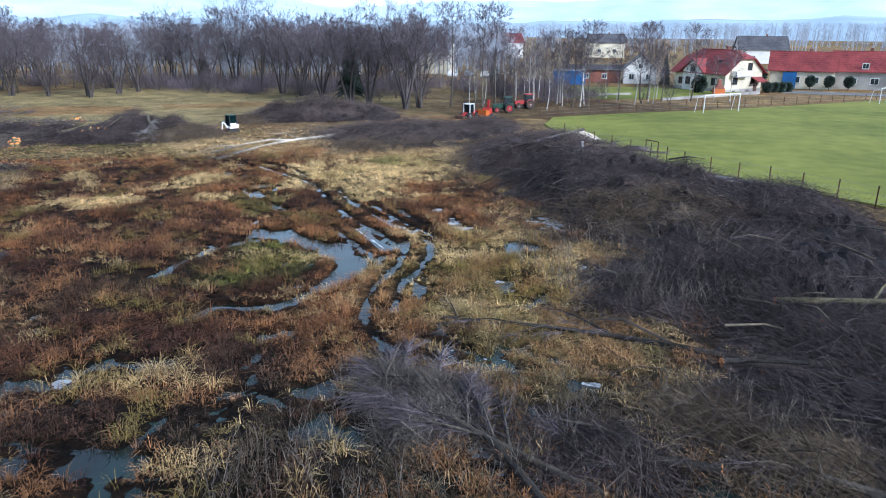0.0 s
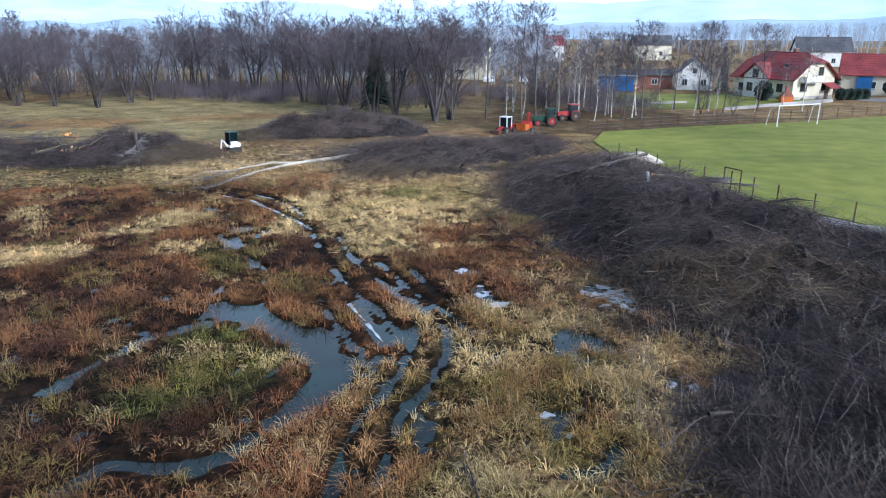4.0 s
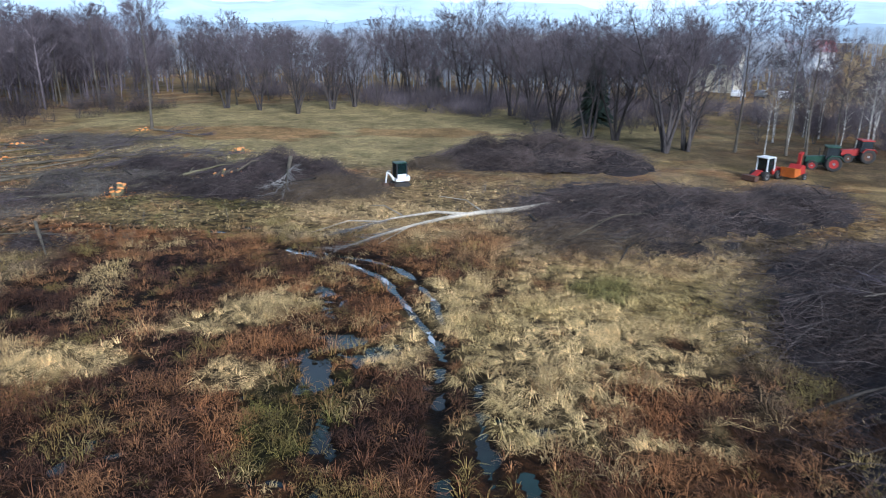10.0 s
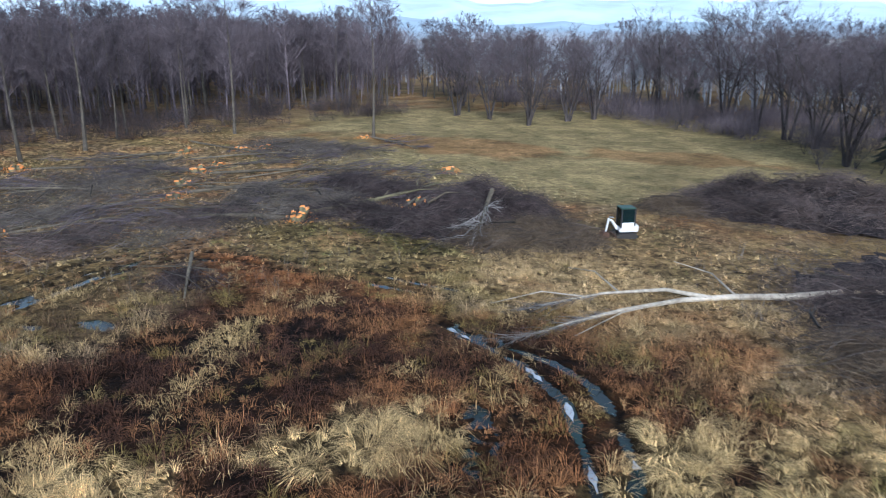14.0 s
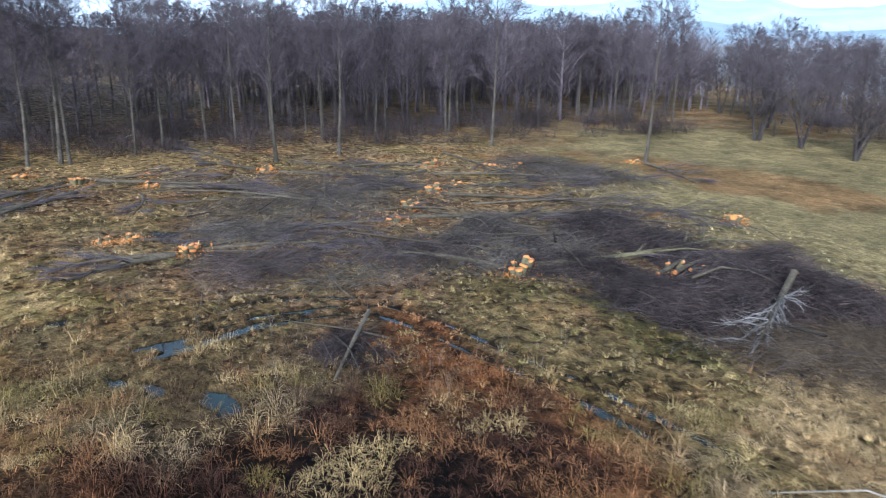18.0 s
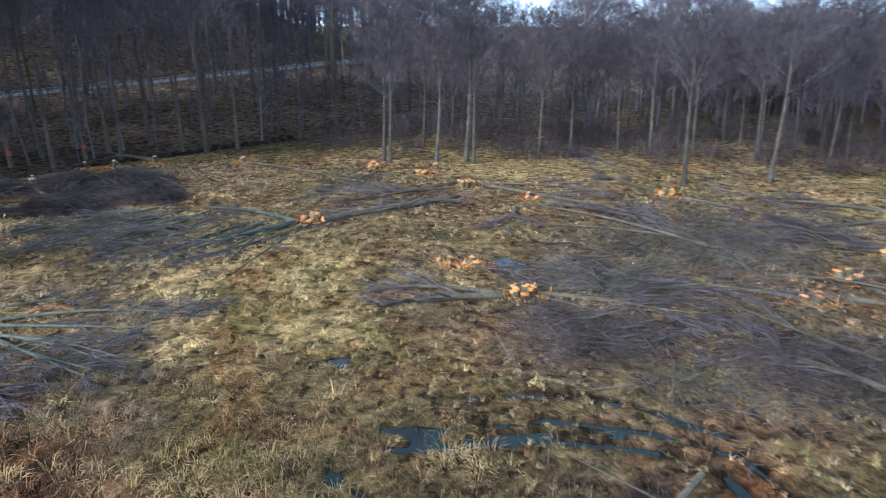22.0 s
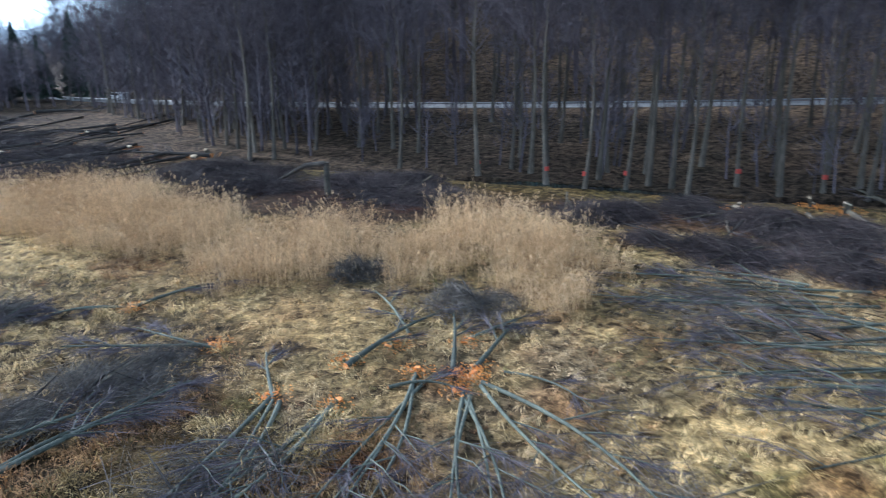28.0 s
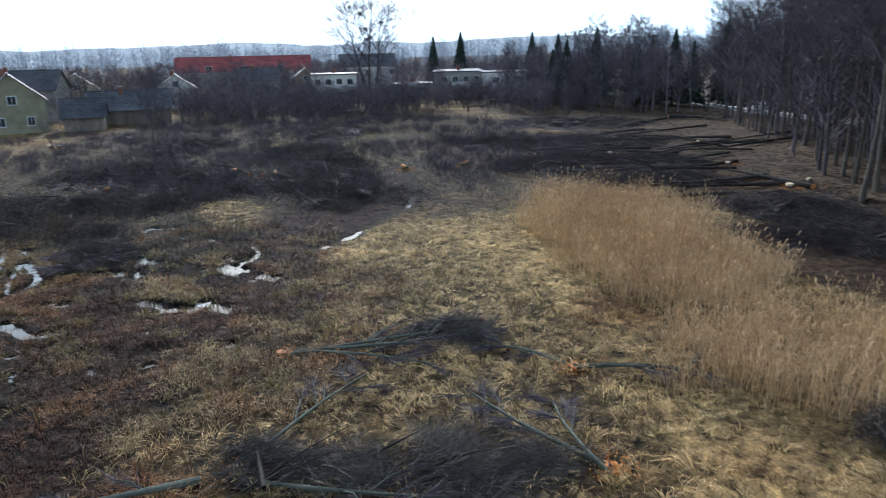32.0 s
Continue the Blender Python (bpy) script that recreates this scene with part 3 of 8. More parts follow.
def cover(x, y):
    """What grows where: the plants' colour over the plan."""
    n1, n2 = vnoise(x, y, 5, 21), vnoise(x, y, 1.5, 22)
    c = np.zeros(np.shape(x) + (3,)) + np.array(GREYGRASS)

    def lay(col, w):
        nonlocal c
        w = np.clip(w, 0, 1)[..., None]
        c = c * (1 - w) + np.array(col) * w

    lay(OLIVE, np.clip((n1 - .45) * 3, 0, 1) * .45)
    lay(RUSSET, np.clip((vnoise(x, y, 2.6, 23) - .5) * 3, 0, 1) * .55)
    lay(STRAW, np.clip((n2 - .55) * 3, 0, 1) * .6)
    lay(MEADOW, spot(x, y, -45, 110, 42, 30, 10, .3, 8))
    lay(RUSSET, .6 * spot(x, y, -58, 94, 12, 6, 20, .6, 4) + .5 * spot(x, y, -38, 104, 9, 4, 20, .6, 4))
    lay((0.36, 0.26, 0.14), .75 * spot(x, y, -26, 70, 12, 9, 0, .4, 4))
    lay(STRAW, .35 * spot(x, y, -24, 70, 10, 8, 0, .5, 3))
    lay(OLIVE, .45 * spot(x, y, -36, 62, 12, 4.5, -10, .8, 2))
    lay(SEDGE, spot(x, y, -17, 34, 20, 27, -8, .35, 5))
    lay(SEDGE, spot(x, y, -31, 51, 11, 8, 0, .35, 4))
    lay(DARKSEDGE, np.clip((n1 - .5) * 3, 0, .8) * spot(x, y, -22, 40, 18, 22, 0, .3, 5))
    lay(RUSSET, np.clip((n2 - .6) * 3, 0, .7) * spot(x, y, -20, 40, 24, 26, 0, .3, 5))
    lay(OLIVE, .85 * spot(x, y, 2, 29, 7, 11, 0, .4, 3))
    lay(STRAW, np.clip((n2 - .45) * 3, 0, .8) * spot(x, y, 2, 30, 6.5, 11, 0, .4, 3))
    lay(STRAW, spot(x, y, -8.2, 54.3, 6.4, 7.6, -20, .9, 2.0))
    lay(OLIVE, .5 * np.clip((n1 - .5) * 4, 0, 1) * spot(x, y, -6.6, 55, 6, 9, -10, .6, 2.0))
    lay(STRAW, .5 * spot(x, y, -5, 61, 5.5, 5.5, 0, .9, 1.6))
    lay(OLIVE, .5 * spot(x, y, -6, 59.5, 4.0, 2.6, 0, .9, 1.2))
    lay(STRAW, spot(x, y, -21.3, 50.2, 1.7, 3.0, -20, .8, 1.2))
    lay(DARKSEDGE, .8 * spot(x, y, -30, 49, 7, 6, 0, .6, 2.5))
    lay(STRAW, .85 * spot(x, y, -24.2, 43.4, 2.6, 1.6, 20, .8, 1.2))
    lay(STRAW, .8 * spot(x, y, -17.5, 45.5, 2.0, 1.4, 0, .6, 1.5) + .7 * spot(x, y, -13.6, 49.2, 1.4, 1.2, 0, .6, 1.5))
    lay(STRAW, .6 * spot(x, y, -16, 27, 2.6, 3.0, 0, .6, 1.5))
    lay(GREEN, .8 * spot(x, y, -11.3, 31.2, 3.4, 3.6, 0, 1.1, 1.2))
    lay(tone(OLIVE, .7), .7 * spot(x, y, -1.5, 18.5, 6.0, 3.6, -20, .8, 1.5))
    lay(GREEN, .7 * spot(x, y, -14.5, 44.2, 1.6, 3.0, 20, .6, 1.6) + .5 * spot(x, y, -7.6, 59, 1.6, 1.3, 0, .6, 1) + .5 * spot(x, y, -36, 66, 5, 1.6, 0, .6, 1))
    lay(GREYGRASS, .8 * spot(x, y, -38, 48, 5, 6, 0, .5, 2))
    lay(OLIVE, .35 * spot(x, y, -42, 44, 6, 7, 0, .5, 2))
    lay(STRAW, spot(x, y, -51.5, 36, 8, 6.5, 20, .45, 2.2))
    lay(STRAW, .8 * spot(x, y, -84, 46, 8, 9, 0, .4, 4))
    lay(STRAW, .95 * spot(x, y, -19, 6, 9, 14, -20, .35, 3))
    lay(STRAW, .55 * spot(x, y, -33, 18, 12, 7, -20, .4, 2.5))
    lay(STRAW, .7 * spot(x, y, -26, 20, 9, 9, 0, .8, 2))
    lay(OLIVE, .5 * spot(x, y, -33, 30, 7, 4, 0, .7, 2))
    lay(SEDGE, .9 * spot(x, y, -9, 20, 9, 9, -30, .45, 3))
    lay(DARKSEDGE, .7 * spot(x, y, -7, 16, 8, 7, -30, .45, 3))
    lay(DARKSEDGE, .65 * spot(x, y, -18, 34, 6, 9, 0, .6, 2.5) + .5 * spot(x, y, -11, 18, 8, 7, 0, .6, 2))
    lay(OLIVE, .75 * spot(x, y, -50, 39, 6, 5, 20, .6, 1.5) * np.clip((vnoise(x, y, .9, 27) - .3) * 4, 0, 1))
    lay(RUSSET, .6 * spot(x, y, -49, 38, 7, 6, 20, .6, 1.5) * np.clip((vnoise(x, y, 1.3, 28) - .5) * 4, 0, 1))
    lay(DARKSEDGE, .5 * spot(x, y, -16, 22, 9, 10, 0, .6, 3))
    lay((0.062, 0.05, 0.034), .88 * spot(x, y, 34, -26, 60, 34, -45, .15, 8))
    lay(STRAW, .6 * spot(x, y, -1, 8.5, 3, 2.2, 0, .5, 2) + .6 * spot(x, y, 4, 6, 3, 2, 0, .5, 2))
    east = x - np.interp(y, (-12, -6.1, -1.6, 3.8, 8.2, 10.4), (0, -5.4, -7.9, -9.4, -10.7, -10.9))
    lay(tone(DARKSEDGE, .7), np.clip(east / .8, 0, 1) * np.clip((11 - east) / 4, 0, 1) * np.clip((11 - y) / 2, 0, 1) * np.clip((y + 13) / 2, 0, 1))
    lay(OLIVE, .6 * spot(x, y, 26, -24, 20, 7, -50, .4, 5))
    lay(DARKSEDGE, .9 * spot(x, y, -10, -36, 26, 19, -10, .3, 5))
    lay(MUD, .8 * spot(x, y, -38, -12, 16, 6, -37, .4, 3))
    lay(DARKSEDGE, .85 * spot(x, y, -40, -1.5, 12, 3.6, -37, .4, 3) + .8 * spot(x, y, -48, -2, 13, 5, -37, .4, 3) + .7 * spot(x, y, -66, 12, 10, 4, -37, .4, 3))
    lay(MUD, .7 * spot(x, y, 8, 54, 11, 18, 10, .5, 4) + .8 * spot(x, y, 16, 30, 9, 24, 15, .5, 4))
    lay(MUD, .55 * spot(x, y, 12, 104, 28, 14, 0, .4, 6))
    s, u = along_hill(x, y)
    lay(OLIVE, .5 * np.clip((s + 6) / 4, 0, 1) * (s < 0) * (u > -20))
    lay(tone(LITTER, .8), np.clip(s / 1.5, 0, 1) * np.clip((140 - u) / 60, 0, 1))
    # Towards low u the litter is darkened for the shade under the wood.
    lay(tone(LITTER, .55), np.clip(s / 1.5, 0, 1) * np.clip((-u - 8) / 14, 0, 1))
    lay(LITTER, .7 * np.clip((-x - 92) / 10, 0, 1) * np.clip((110 - y) / 30, 0, 1))
    return c


def spaced(bands, far):
    """Grid lines: fine where the ruts and pools lie, ever wider towards the horizon."""
    mid = np.concatenate([np.arange(a, b, step) for a, b, step in bands])
    out, g = [], .4
    x = 0.0
    while x < far:
        g *= 1.16
        x += g
        out.append(x)
    out = np.array(out)
    return np.concatenate([mid[0] - out[::-1], mid, mid[-1] + out])


def build_ground():
    xs, ys = spaced(((-104, -84, .9), (-84, -46, .42), (-46, 10, .2), (10, 24, .42)), 1900), spaced(((-44, -24, .8), (-24, 11, .42), (11, 62, .2), (62, 78, .42), (78, 116, .8)), 1900)
    X, Y = np.meshgrid(xs, ys)
    Z = height(X, Y)
    C = cover(X, Y)
    wet = np.clip(pools(X, Y) / .1 + rut_depth(X, Y) / .1, 0, 1)[..., None]
    wet = np.maximum(wet, np.clip((.9 - line_gap(X, Y, BROOK)) / .4, 0, 1)[..., None])
    wet = np.maximum(wet, np.clip((1.1 - line_gap(X, Y, FOOT_DITCH)) / .4, 0, 1)[..., None])
    C = C * (1 - .85 * wet) + np.array(MUD) * .85 * wet
    fine = np.clip((90 - np.hypot(X + 28, Y - 34)) / 20, 0, 1) * (X > -84) * (Y < 78) * (Y > -24) * (X < 24)
    near = vnoise(X, Y, .9, 91) * fine + .5 * (1 - fine)
    h, w = X.shape
    i = np.arange(h * w).reshape(h, w)
    a, b, c, d = i[:-1, :-1].ravel(), i[:-1, 1:].ravel(), i[1:, 1:].ravel(), i[1:, :-1].ravel()
    acc = Acc()
    # Tint lowered under the plants, standing for wet soil and shade between tussocks.
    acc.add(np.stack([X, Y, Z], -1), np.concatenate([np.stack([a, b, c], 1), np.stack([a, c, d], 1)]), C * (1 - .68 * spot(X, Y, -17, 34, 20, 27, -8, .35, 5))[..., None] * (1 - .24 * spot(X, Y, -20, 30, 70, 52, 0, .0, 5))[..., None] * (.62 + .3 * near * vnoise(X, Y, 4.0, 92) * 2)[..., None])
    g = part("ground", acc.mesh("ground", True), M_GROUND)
    tagged(g, "wet marsh ground with brown sedge, straw and muddy ruts", "ground", kind="structure")
    b = bmesh.new()
    bmesh.ops.create_grid(b, x_segments=1, y_segments=1, size=.5)
    for v in b.verts:
        v.co = Vector((-22 + 90 * v.co.x, 33 + 76 * v.co.y, -0.075))
    tagged(part("water", b, M_WATER), "shallow still marsh water filling pools and ruts", "water", kind="structure")


build_ground()


# ---- road along the hill ----
def build_road():
    acc, us = Acc(), np.arange(-125, 95, 2.5)
    s, z = road_line(us)
    for name, s0, s1, lift, mat, label in (("road", -2.2, 2.2, .06, M_ASPHALT, "grey asphalt road along the wooded hillside"),):
        V = []
        for off, dz in ((s0, -.3), (s0, lift), (s1, lift), (s1, -.3)):
            q = s + off
            V.append(np.stack([-55.8 - .796 * us - .606 * q, -4.1 + .606 * us - .796 * q, z + dz], -1))
        V = np.stack(V, 1)
        n = len(us)
        f = []
        for i in range(n - 1):
            for j in range(3):
                p = i * 4 + j
                f += [(p, p + 1, p + 5), (p, p + 5, p + 4)]
        acc.add(V, f)
        tagged(part(name, acc, mat), label, "road", kind="structure")


build_road()


# ---- thin ice left on the pools, and painted sky glints ----
def build_ice_and_glints():
    acc = Acc()
    for cx, cy, rx, ry, turn, need in ((4.6, 40.6, 2.4, 1.7, 0, .44), (-1.9, 42.6, 1.0, 1.3, 0, .6), (-0.8, 39.3, 1.0, .7, 0, .6), (-1.0, 40.8, .7, 1.8, 10, .6), (13.6, 22.3, 2.0, 1.0, 0, .45), (11.0, 33.0, 2.4, 1.0, 10, .55), (17.0, 30.5, 1.8, .8, 0, .5), (6.8, 32.6, 1.4, .8, 0, .5),
                                       # The next patches partly stand for the white sky reflected in water.
                                       (2.5, 21.6, 5.0, .45, -26, .58), (9.5, 18.2, 5.0, .45, -26, .54), (-12.8, 20.0, 2.2, .7, 30, .64), (1.0, 17.0, 2.8, 1.2, -40, .6),
                                       (-3.4, -8.2, .25, 1.6, -40, .35), (2.0, 29.6, 1.0, 1.8, 10, .72)):
        n = 80
        g = np.linspace(-1.2, 1.2, n)
        A, B = np.meshgrid(g * rx, g * ry)
        c, s = math.cos(radians(turn)), math.sin(radians(turn))
        X, Y = cx + c * A - s * B, cy + s * A + c * B
        d = np.hypot(A / rx, B / ry)
        k = vnoise(X, Y, .55, 55) * .65 + vnoise(X, Y, .22, 56) * .35 + .25 * (1 - d)
        on = (k > need + .07) & (d < 1.15)
        i = np.arange(n * n).reshape(n, n)
        cell = on[:-1, :-1] & on[:-1, 1:] & on[1:, 1:] & on[1:, :-1]
        a, b, e, f = i[:-1, :-1][cell], i[:-1, 1:][cell], i[1:, 1:][cell], i[1:, :-1][cell]
        Z = np.full(X.shape, -.058) + .006 * vnoise(X, Y, .4, 57)
        acc.add(np.stack([X, Y, Z], -1), np.concatenate([np.stack([a, b, e], 1), np.stack([a, e, f], 1)]))
    for far, r in enumerate(FAN_RUTS + RUTS[3:]):              # strips of ice left in the wheel marks
        P = np.array(r)
        for (ax, ay), (bx, by) in zip(P, P[1:]):
            m = int(np.hypot(bx - ax, by - ay) / .12) + 2
            q = np.linspace(0, 1, m)
            X, Y = ax + (bx - ax) * q, ay + (by - ay) * q
            nx, ny = -(by - ay) / np.hypot(bx - ax, by - ay), (bx - ax) / np.hypot(bx - ax, by - ay)
            half = .15 * np.clip((vnoise(0 * q + far, far + q * np.hypot(bx - ax, by - ay), 2.2, 58) - .5) / .14, 0, 1) * np.clip(2.2 * vnoise(X, Y, .3, 59) - .35, 0, 1)
            V = np.stack([np.stack([X - nx * half, Y - ny * half * .8, 0 * X - .056], -1), np.stack([X + nx * half * .8, Y + ny * half, 0 * X - .056], -1)], 1)
            i = np.arange(m - 1) * 2
            acc.add(V, np.concatenate([np.stack([i, i + 2, i + 3], 1), np.stack([i, i + 3, i + 1], 1)]))
    tagged(part("ice", acc, M_ICEGLINT), "thin white ice and painted sky glints on pools and ruts", "ice", kind="structure")


build_ice_and_glints()


# ---- standing trees ----
def grow_tree(name, rng, high, trunk_r, stems, spread, crown_from, limbs, twigs, droop, bark, twig_mat, label, limb_up=0.9, twig_len=1.0, category="tree"):
    """A bare tree: bent stems, rising limbs with forked branches, and fine twigs that fan out from all of them."""
    t = thing(name, 0, 0, 0, label, category)
    limb_acc, tw = Acc(), Acc()
    wide = .02 * high / 13

    def fork(b, d, length, n, lo, hi, near, far, open_, lift):
        """n forks from each strand (its foot, way and length): their feet, ways and lengths."""
        i = np.repeat(np.arange(len(b)), n)
        w = lo + (hi - lo) * rng.rand(len(i))
        foot = b[i] + d[i] * (length[i] * w)[:, None]
        out = rng.randn(len(i), 3)
        out -= d[i] * (out * d[i]).sum(1, keepdims=True)
        out /= np.linalg.norm(out, axis=1, keepdims=True) + 1e-9
        way = d[i] + out * (open_ * (.6 + .8 * rng.rand(len(i))))[:, None]
        way[:, 2] += lift
        way /= np.linalg.norm(way, axis=1, keepdims=True)
        return foot, way, length[i] * (near + (far - near) * w) * (.7 + .6 * rng.rand(len(i)))

    for s in range(stems):
        az = rng.rand() * 1.2 + s * 6.28 / max(1, stems)
        lean = 0 if stems == 1 else spread * (.5 + .7 * rng.rand())
        h = high * (1 if s == 0 else .75 + .25 * rng.rand())
        r = trunk_r * (1 if stems == 1 else .7)
        k = 9
        pts = []
        bx, by = (rng.rand(2) - .5) * .06 * high
        for i in range(k):
            q = i / (k - 1)
            out = lean * h * (q ** 1.1) * .5 + (.25 * trunk_r if stems > 1 else 0) * 2
            pts.append((math.cos(az) * out + bx * math.sin(q * 3.1 + s), math.sin(az) * out + by * math.sin(q * 4.2 + s), h * q - .25 * (i == 0)))
        rad = [r * (1.35 if i == 0 else 1) * (1 - .93 * (i / (k - 1)) ** .85) + .006 for i in range(k)]
        acc = Acc()
        tube(acc, pts, rad, 7)
        part("trunk" if stems == 1 else "stem", acc, bark, t)
        P = np.array(pts)
        n = max(4, limbs // stems)
        q = crown_from + (1 - crown_from) * ((np.arange(n) + rng.rand(n)) / n) * .98
        f = q * (k - 1)
        i = np.minimum(f.astype(int), k - 2)
        foot = P[i] + (P[i + 1] - P[i]) * (f - i)[:, None]
        a2 = np.arange(n) * 2.4 + rng.rand(n) * .9
        up = limb_up * (.6 + .8 * rng.rand(n)) * (1.3 if stems == 1 else 1)
        d = unit(a2) + np.array([0, 0, 1]) * up[:, None]
        d /= np.linalg.norm(d, axis=1, keepdims=True)
        L = np.array([high * spread_of(v, crown_from) for v in q]) * (.7 + .5 * rng.rand(n)) * (.22 + .19 * (stems > 1 or spread > .6))
        rr = np.maximum(.012, np.array(rad)[i] * (.45 if stems > 1 else .3))
        bend = np.array([0, 0, -.12 if droop else .1])
        strands(limb_acc, np.stack([foot, foot + d * (L * .5)[:, None], foot + d * L[:, None] + bend * L[:, None]], 1), np.stack([rr, rr * .6, .006 + 0 * rr], 1), 4)
        lift = -.25 if droop else .18
        b1, d1, l1 = fork(foot, d, L, 6, .22, 1.0, .55, .3, .75, lift)
        strands(limb_acc, np.stack([b1, b1 + d1 * l1[:, None]], 1), np.tile([.011 * high / 13, .004], (len(b1), 1)), 3)
        b2, d2, l2 = fork(b1, d1, l1, 4, .2, 1.0, .6, .4, .7, lift)
        slivers(tw, b2, b2 + d2 * l2[:, None], np.full(len(b2), wide * 1.3), rng)
        m = max(3, int(round((.5 if stems == 1 else .42) * twigs / limbs)))
        base, way = np.concatenate([b1, b2, b2]), np.concatenate([d1, d2, d2])
        size = np.concatenate([l1, l2, l2])
        b3, d3, l3 = fork(base, way, size, m, .15, 1.0, .5, .4, .62, lift * (1.6 if droop else .9))
        l3 = np.clip(l3, .25 * twig_len * high * .04, twig_len * high * .075)
        slivers(tw, b3, b3 + d3 * l3[:, None], np.full(len(b3), wide * .62), rng)
    part("branchwork", limb_acc, bark if stems > 1 or droop else twig_mat, t)
    part("crown", tw, twig_mat, t, "fine bare twigs")
    return t


def spread_of(q, c0):
    k = (q - c0) / (1 - c0 + 1e-6)
    return .3 + .95 * math.sin(min(1, k * .8 + .2) * math.pi) ** .8


def grow_conifer(name, rng, high, label):
    t = thing(name, 0, 0, 0, label, "tree")
    acc = Acc()
    tube(acc, [(0, 0, -.2), (0, 0, high * .5), (0, 0, high)], [.2, .12, .02], 6)
    part("trunk", acc, M_BARK, t)
    n = 900
    q = rng.rand(n) ** .8
    z = high * (.08 + .92 * q)
    a = rng.rand(n) * 6.28
    L = high * .22 * (1.03 - q) * (.6 + .6 * rng.rand(n)) + .15
    base = np.stack([0 * z, 0 * z, z], -1)
    d = unit(a)
    mid = base + d * L[:, None] * .55 + np.array([0, 0, -.05]) * L[:, None]
    tip = base + d * L[:, None] - np.array([0, 0, .3]) * L[:, None]
    acc = Acc()
    strands(acc, np.stack([base, mid, tip], 1), np.stack([.1 + 0 * z, .12 + .05 * L, 0 * z], 1), 3)
    part("crown", acc, M_NEEDLE, t, "dark evergreen needles")
    return t


TREES = {}


def plant(kind, x, y, scale=1.0, az=None, label="", sink=0.0):
    """One more tree of a kind, the first one being built on the way."""
    n = len(TREES.setdefault(kind, []))
    rng = np.random.RandomState(abs(hash_of(kind)) + 31 * n)
    forms = {"alder": 5, "willow": 3, "birch": 3, "round": 3, "shrub": 3, "spruce": 2, "pole": 4}[kind]
    m = pose(x, y, floor_at(x, y) - sink, 0, 0, RNG.rand() * 360 if az is None else az)
    if n < forms:
        if kind == "alder":
            t = grow_tree("alder_tree", rng, 17, .17, 1, .3, .34, 34, 620, False, M_ALDER, M_TWIG, "tall slender bare alder with a dark trunk")
        elif kind == "pole":
            t = grow_tree("forest_tree", rng, 21, .2, 1, .3, .42, 30, 330, False, M_POLE, M_TWIG, "tall bare woodland tree on leaf litter")
        elif kind == "willow":
            t = grow_tree("willow_tree", rng, 11, .26, 5, .62, .3, 50, 1100, False, M_BARK, M_TWIG, "bare willow with several spreading stems", twig_len=1.2)
        elif kind == "round":
            t = grow_tree("broadleaf_tree", rng, 14, .3, 3, .5, .3, 52, 1100, False, M_BARK, M_TWIG, "bare broad-crowned tree at the meadow's edge", twig_len=1.15)
        elif kind == "birch":
            t = grow_tree("birch_tree", rng, 12, .12, 1, .25, .4, 26, 420, True, M_BIRCH, M_TWIG, "thin bare birch with a white trunk")
        elif kind == "shrub":
            t = grow_tree("shrub", rng, 3.4, .04, 4, .9, .15, 42, 620, False, M_BARK, M_TWIG, "bare brown shrub on rough ground", twig_len=1.8, category="shrub")
        else:
            t = grow_conifer("spruce_tree", rng, 13, "dark green spruce with drooping boughs")
        t.matrix_basis = m
        t.scale = (scale,) * 3
        TREES[kind].append(t)
    else:
        src = TREES[kind][int(RNG.randint(forms))]
        t = copy_thing(src, m)
        t.scale = (scale,) * 3
        TREES[kind].append(t)
    if label:
        t["label"] = label
    return t


def hash_of(s):
    return sum(ord(c) * (i + 3) for i, c in enumerate(s)) % 9973


def free_of(x, y, taken, gap):
    if any((x - a) ** 2 + (y - b) ** 2 < gap * gap for a, b in taken):
        return False
    taken.append((x, y))
    return True


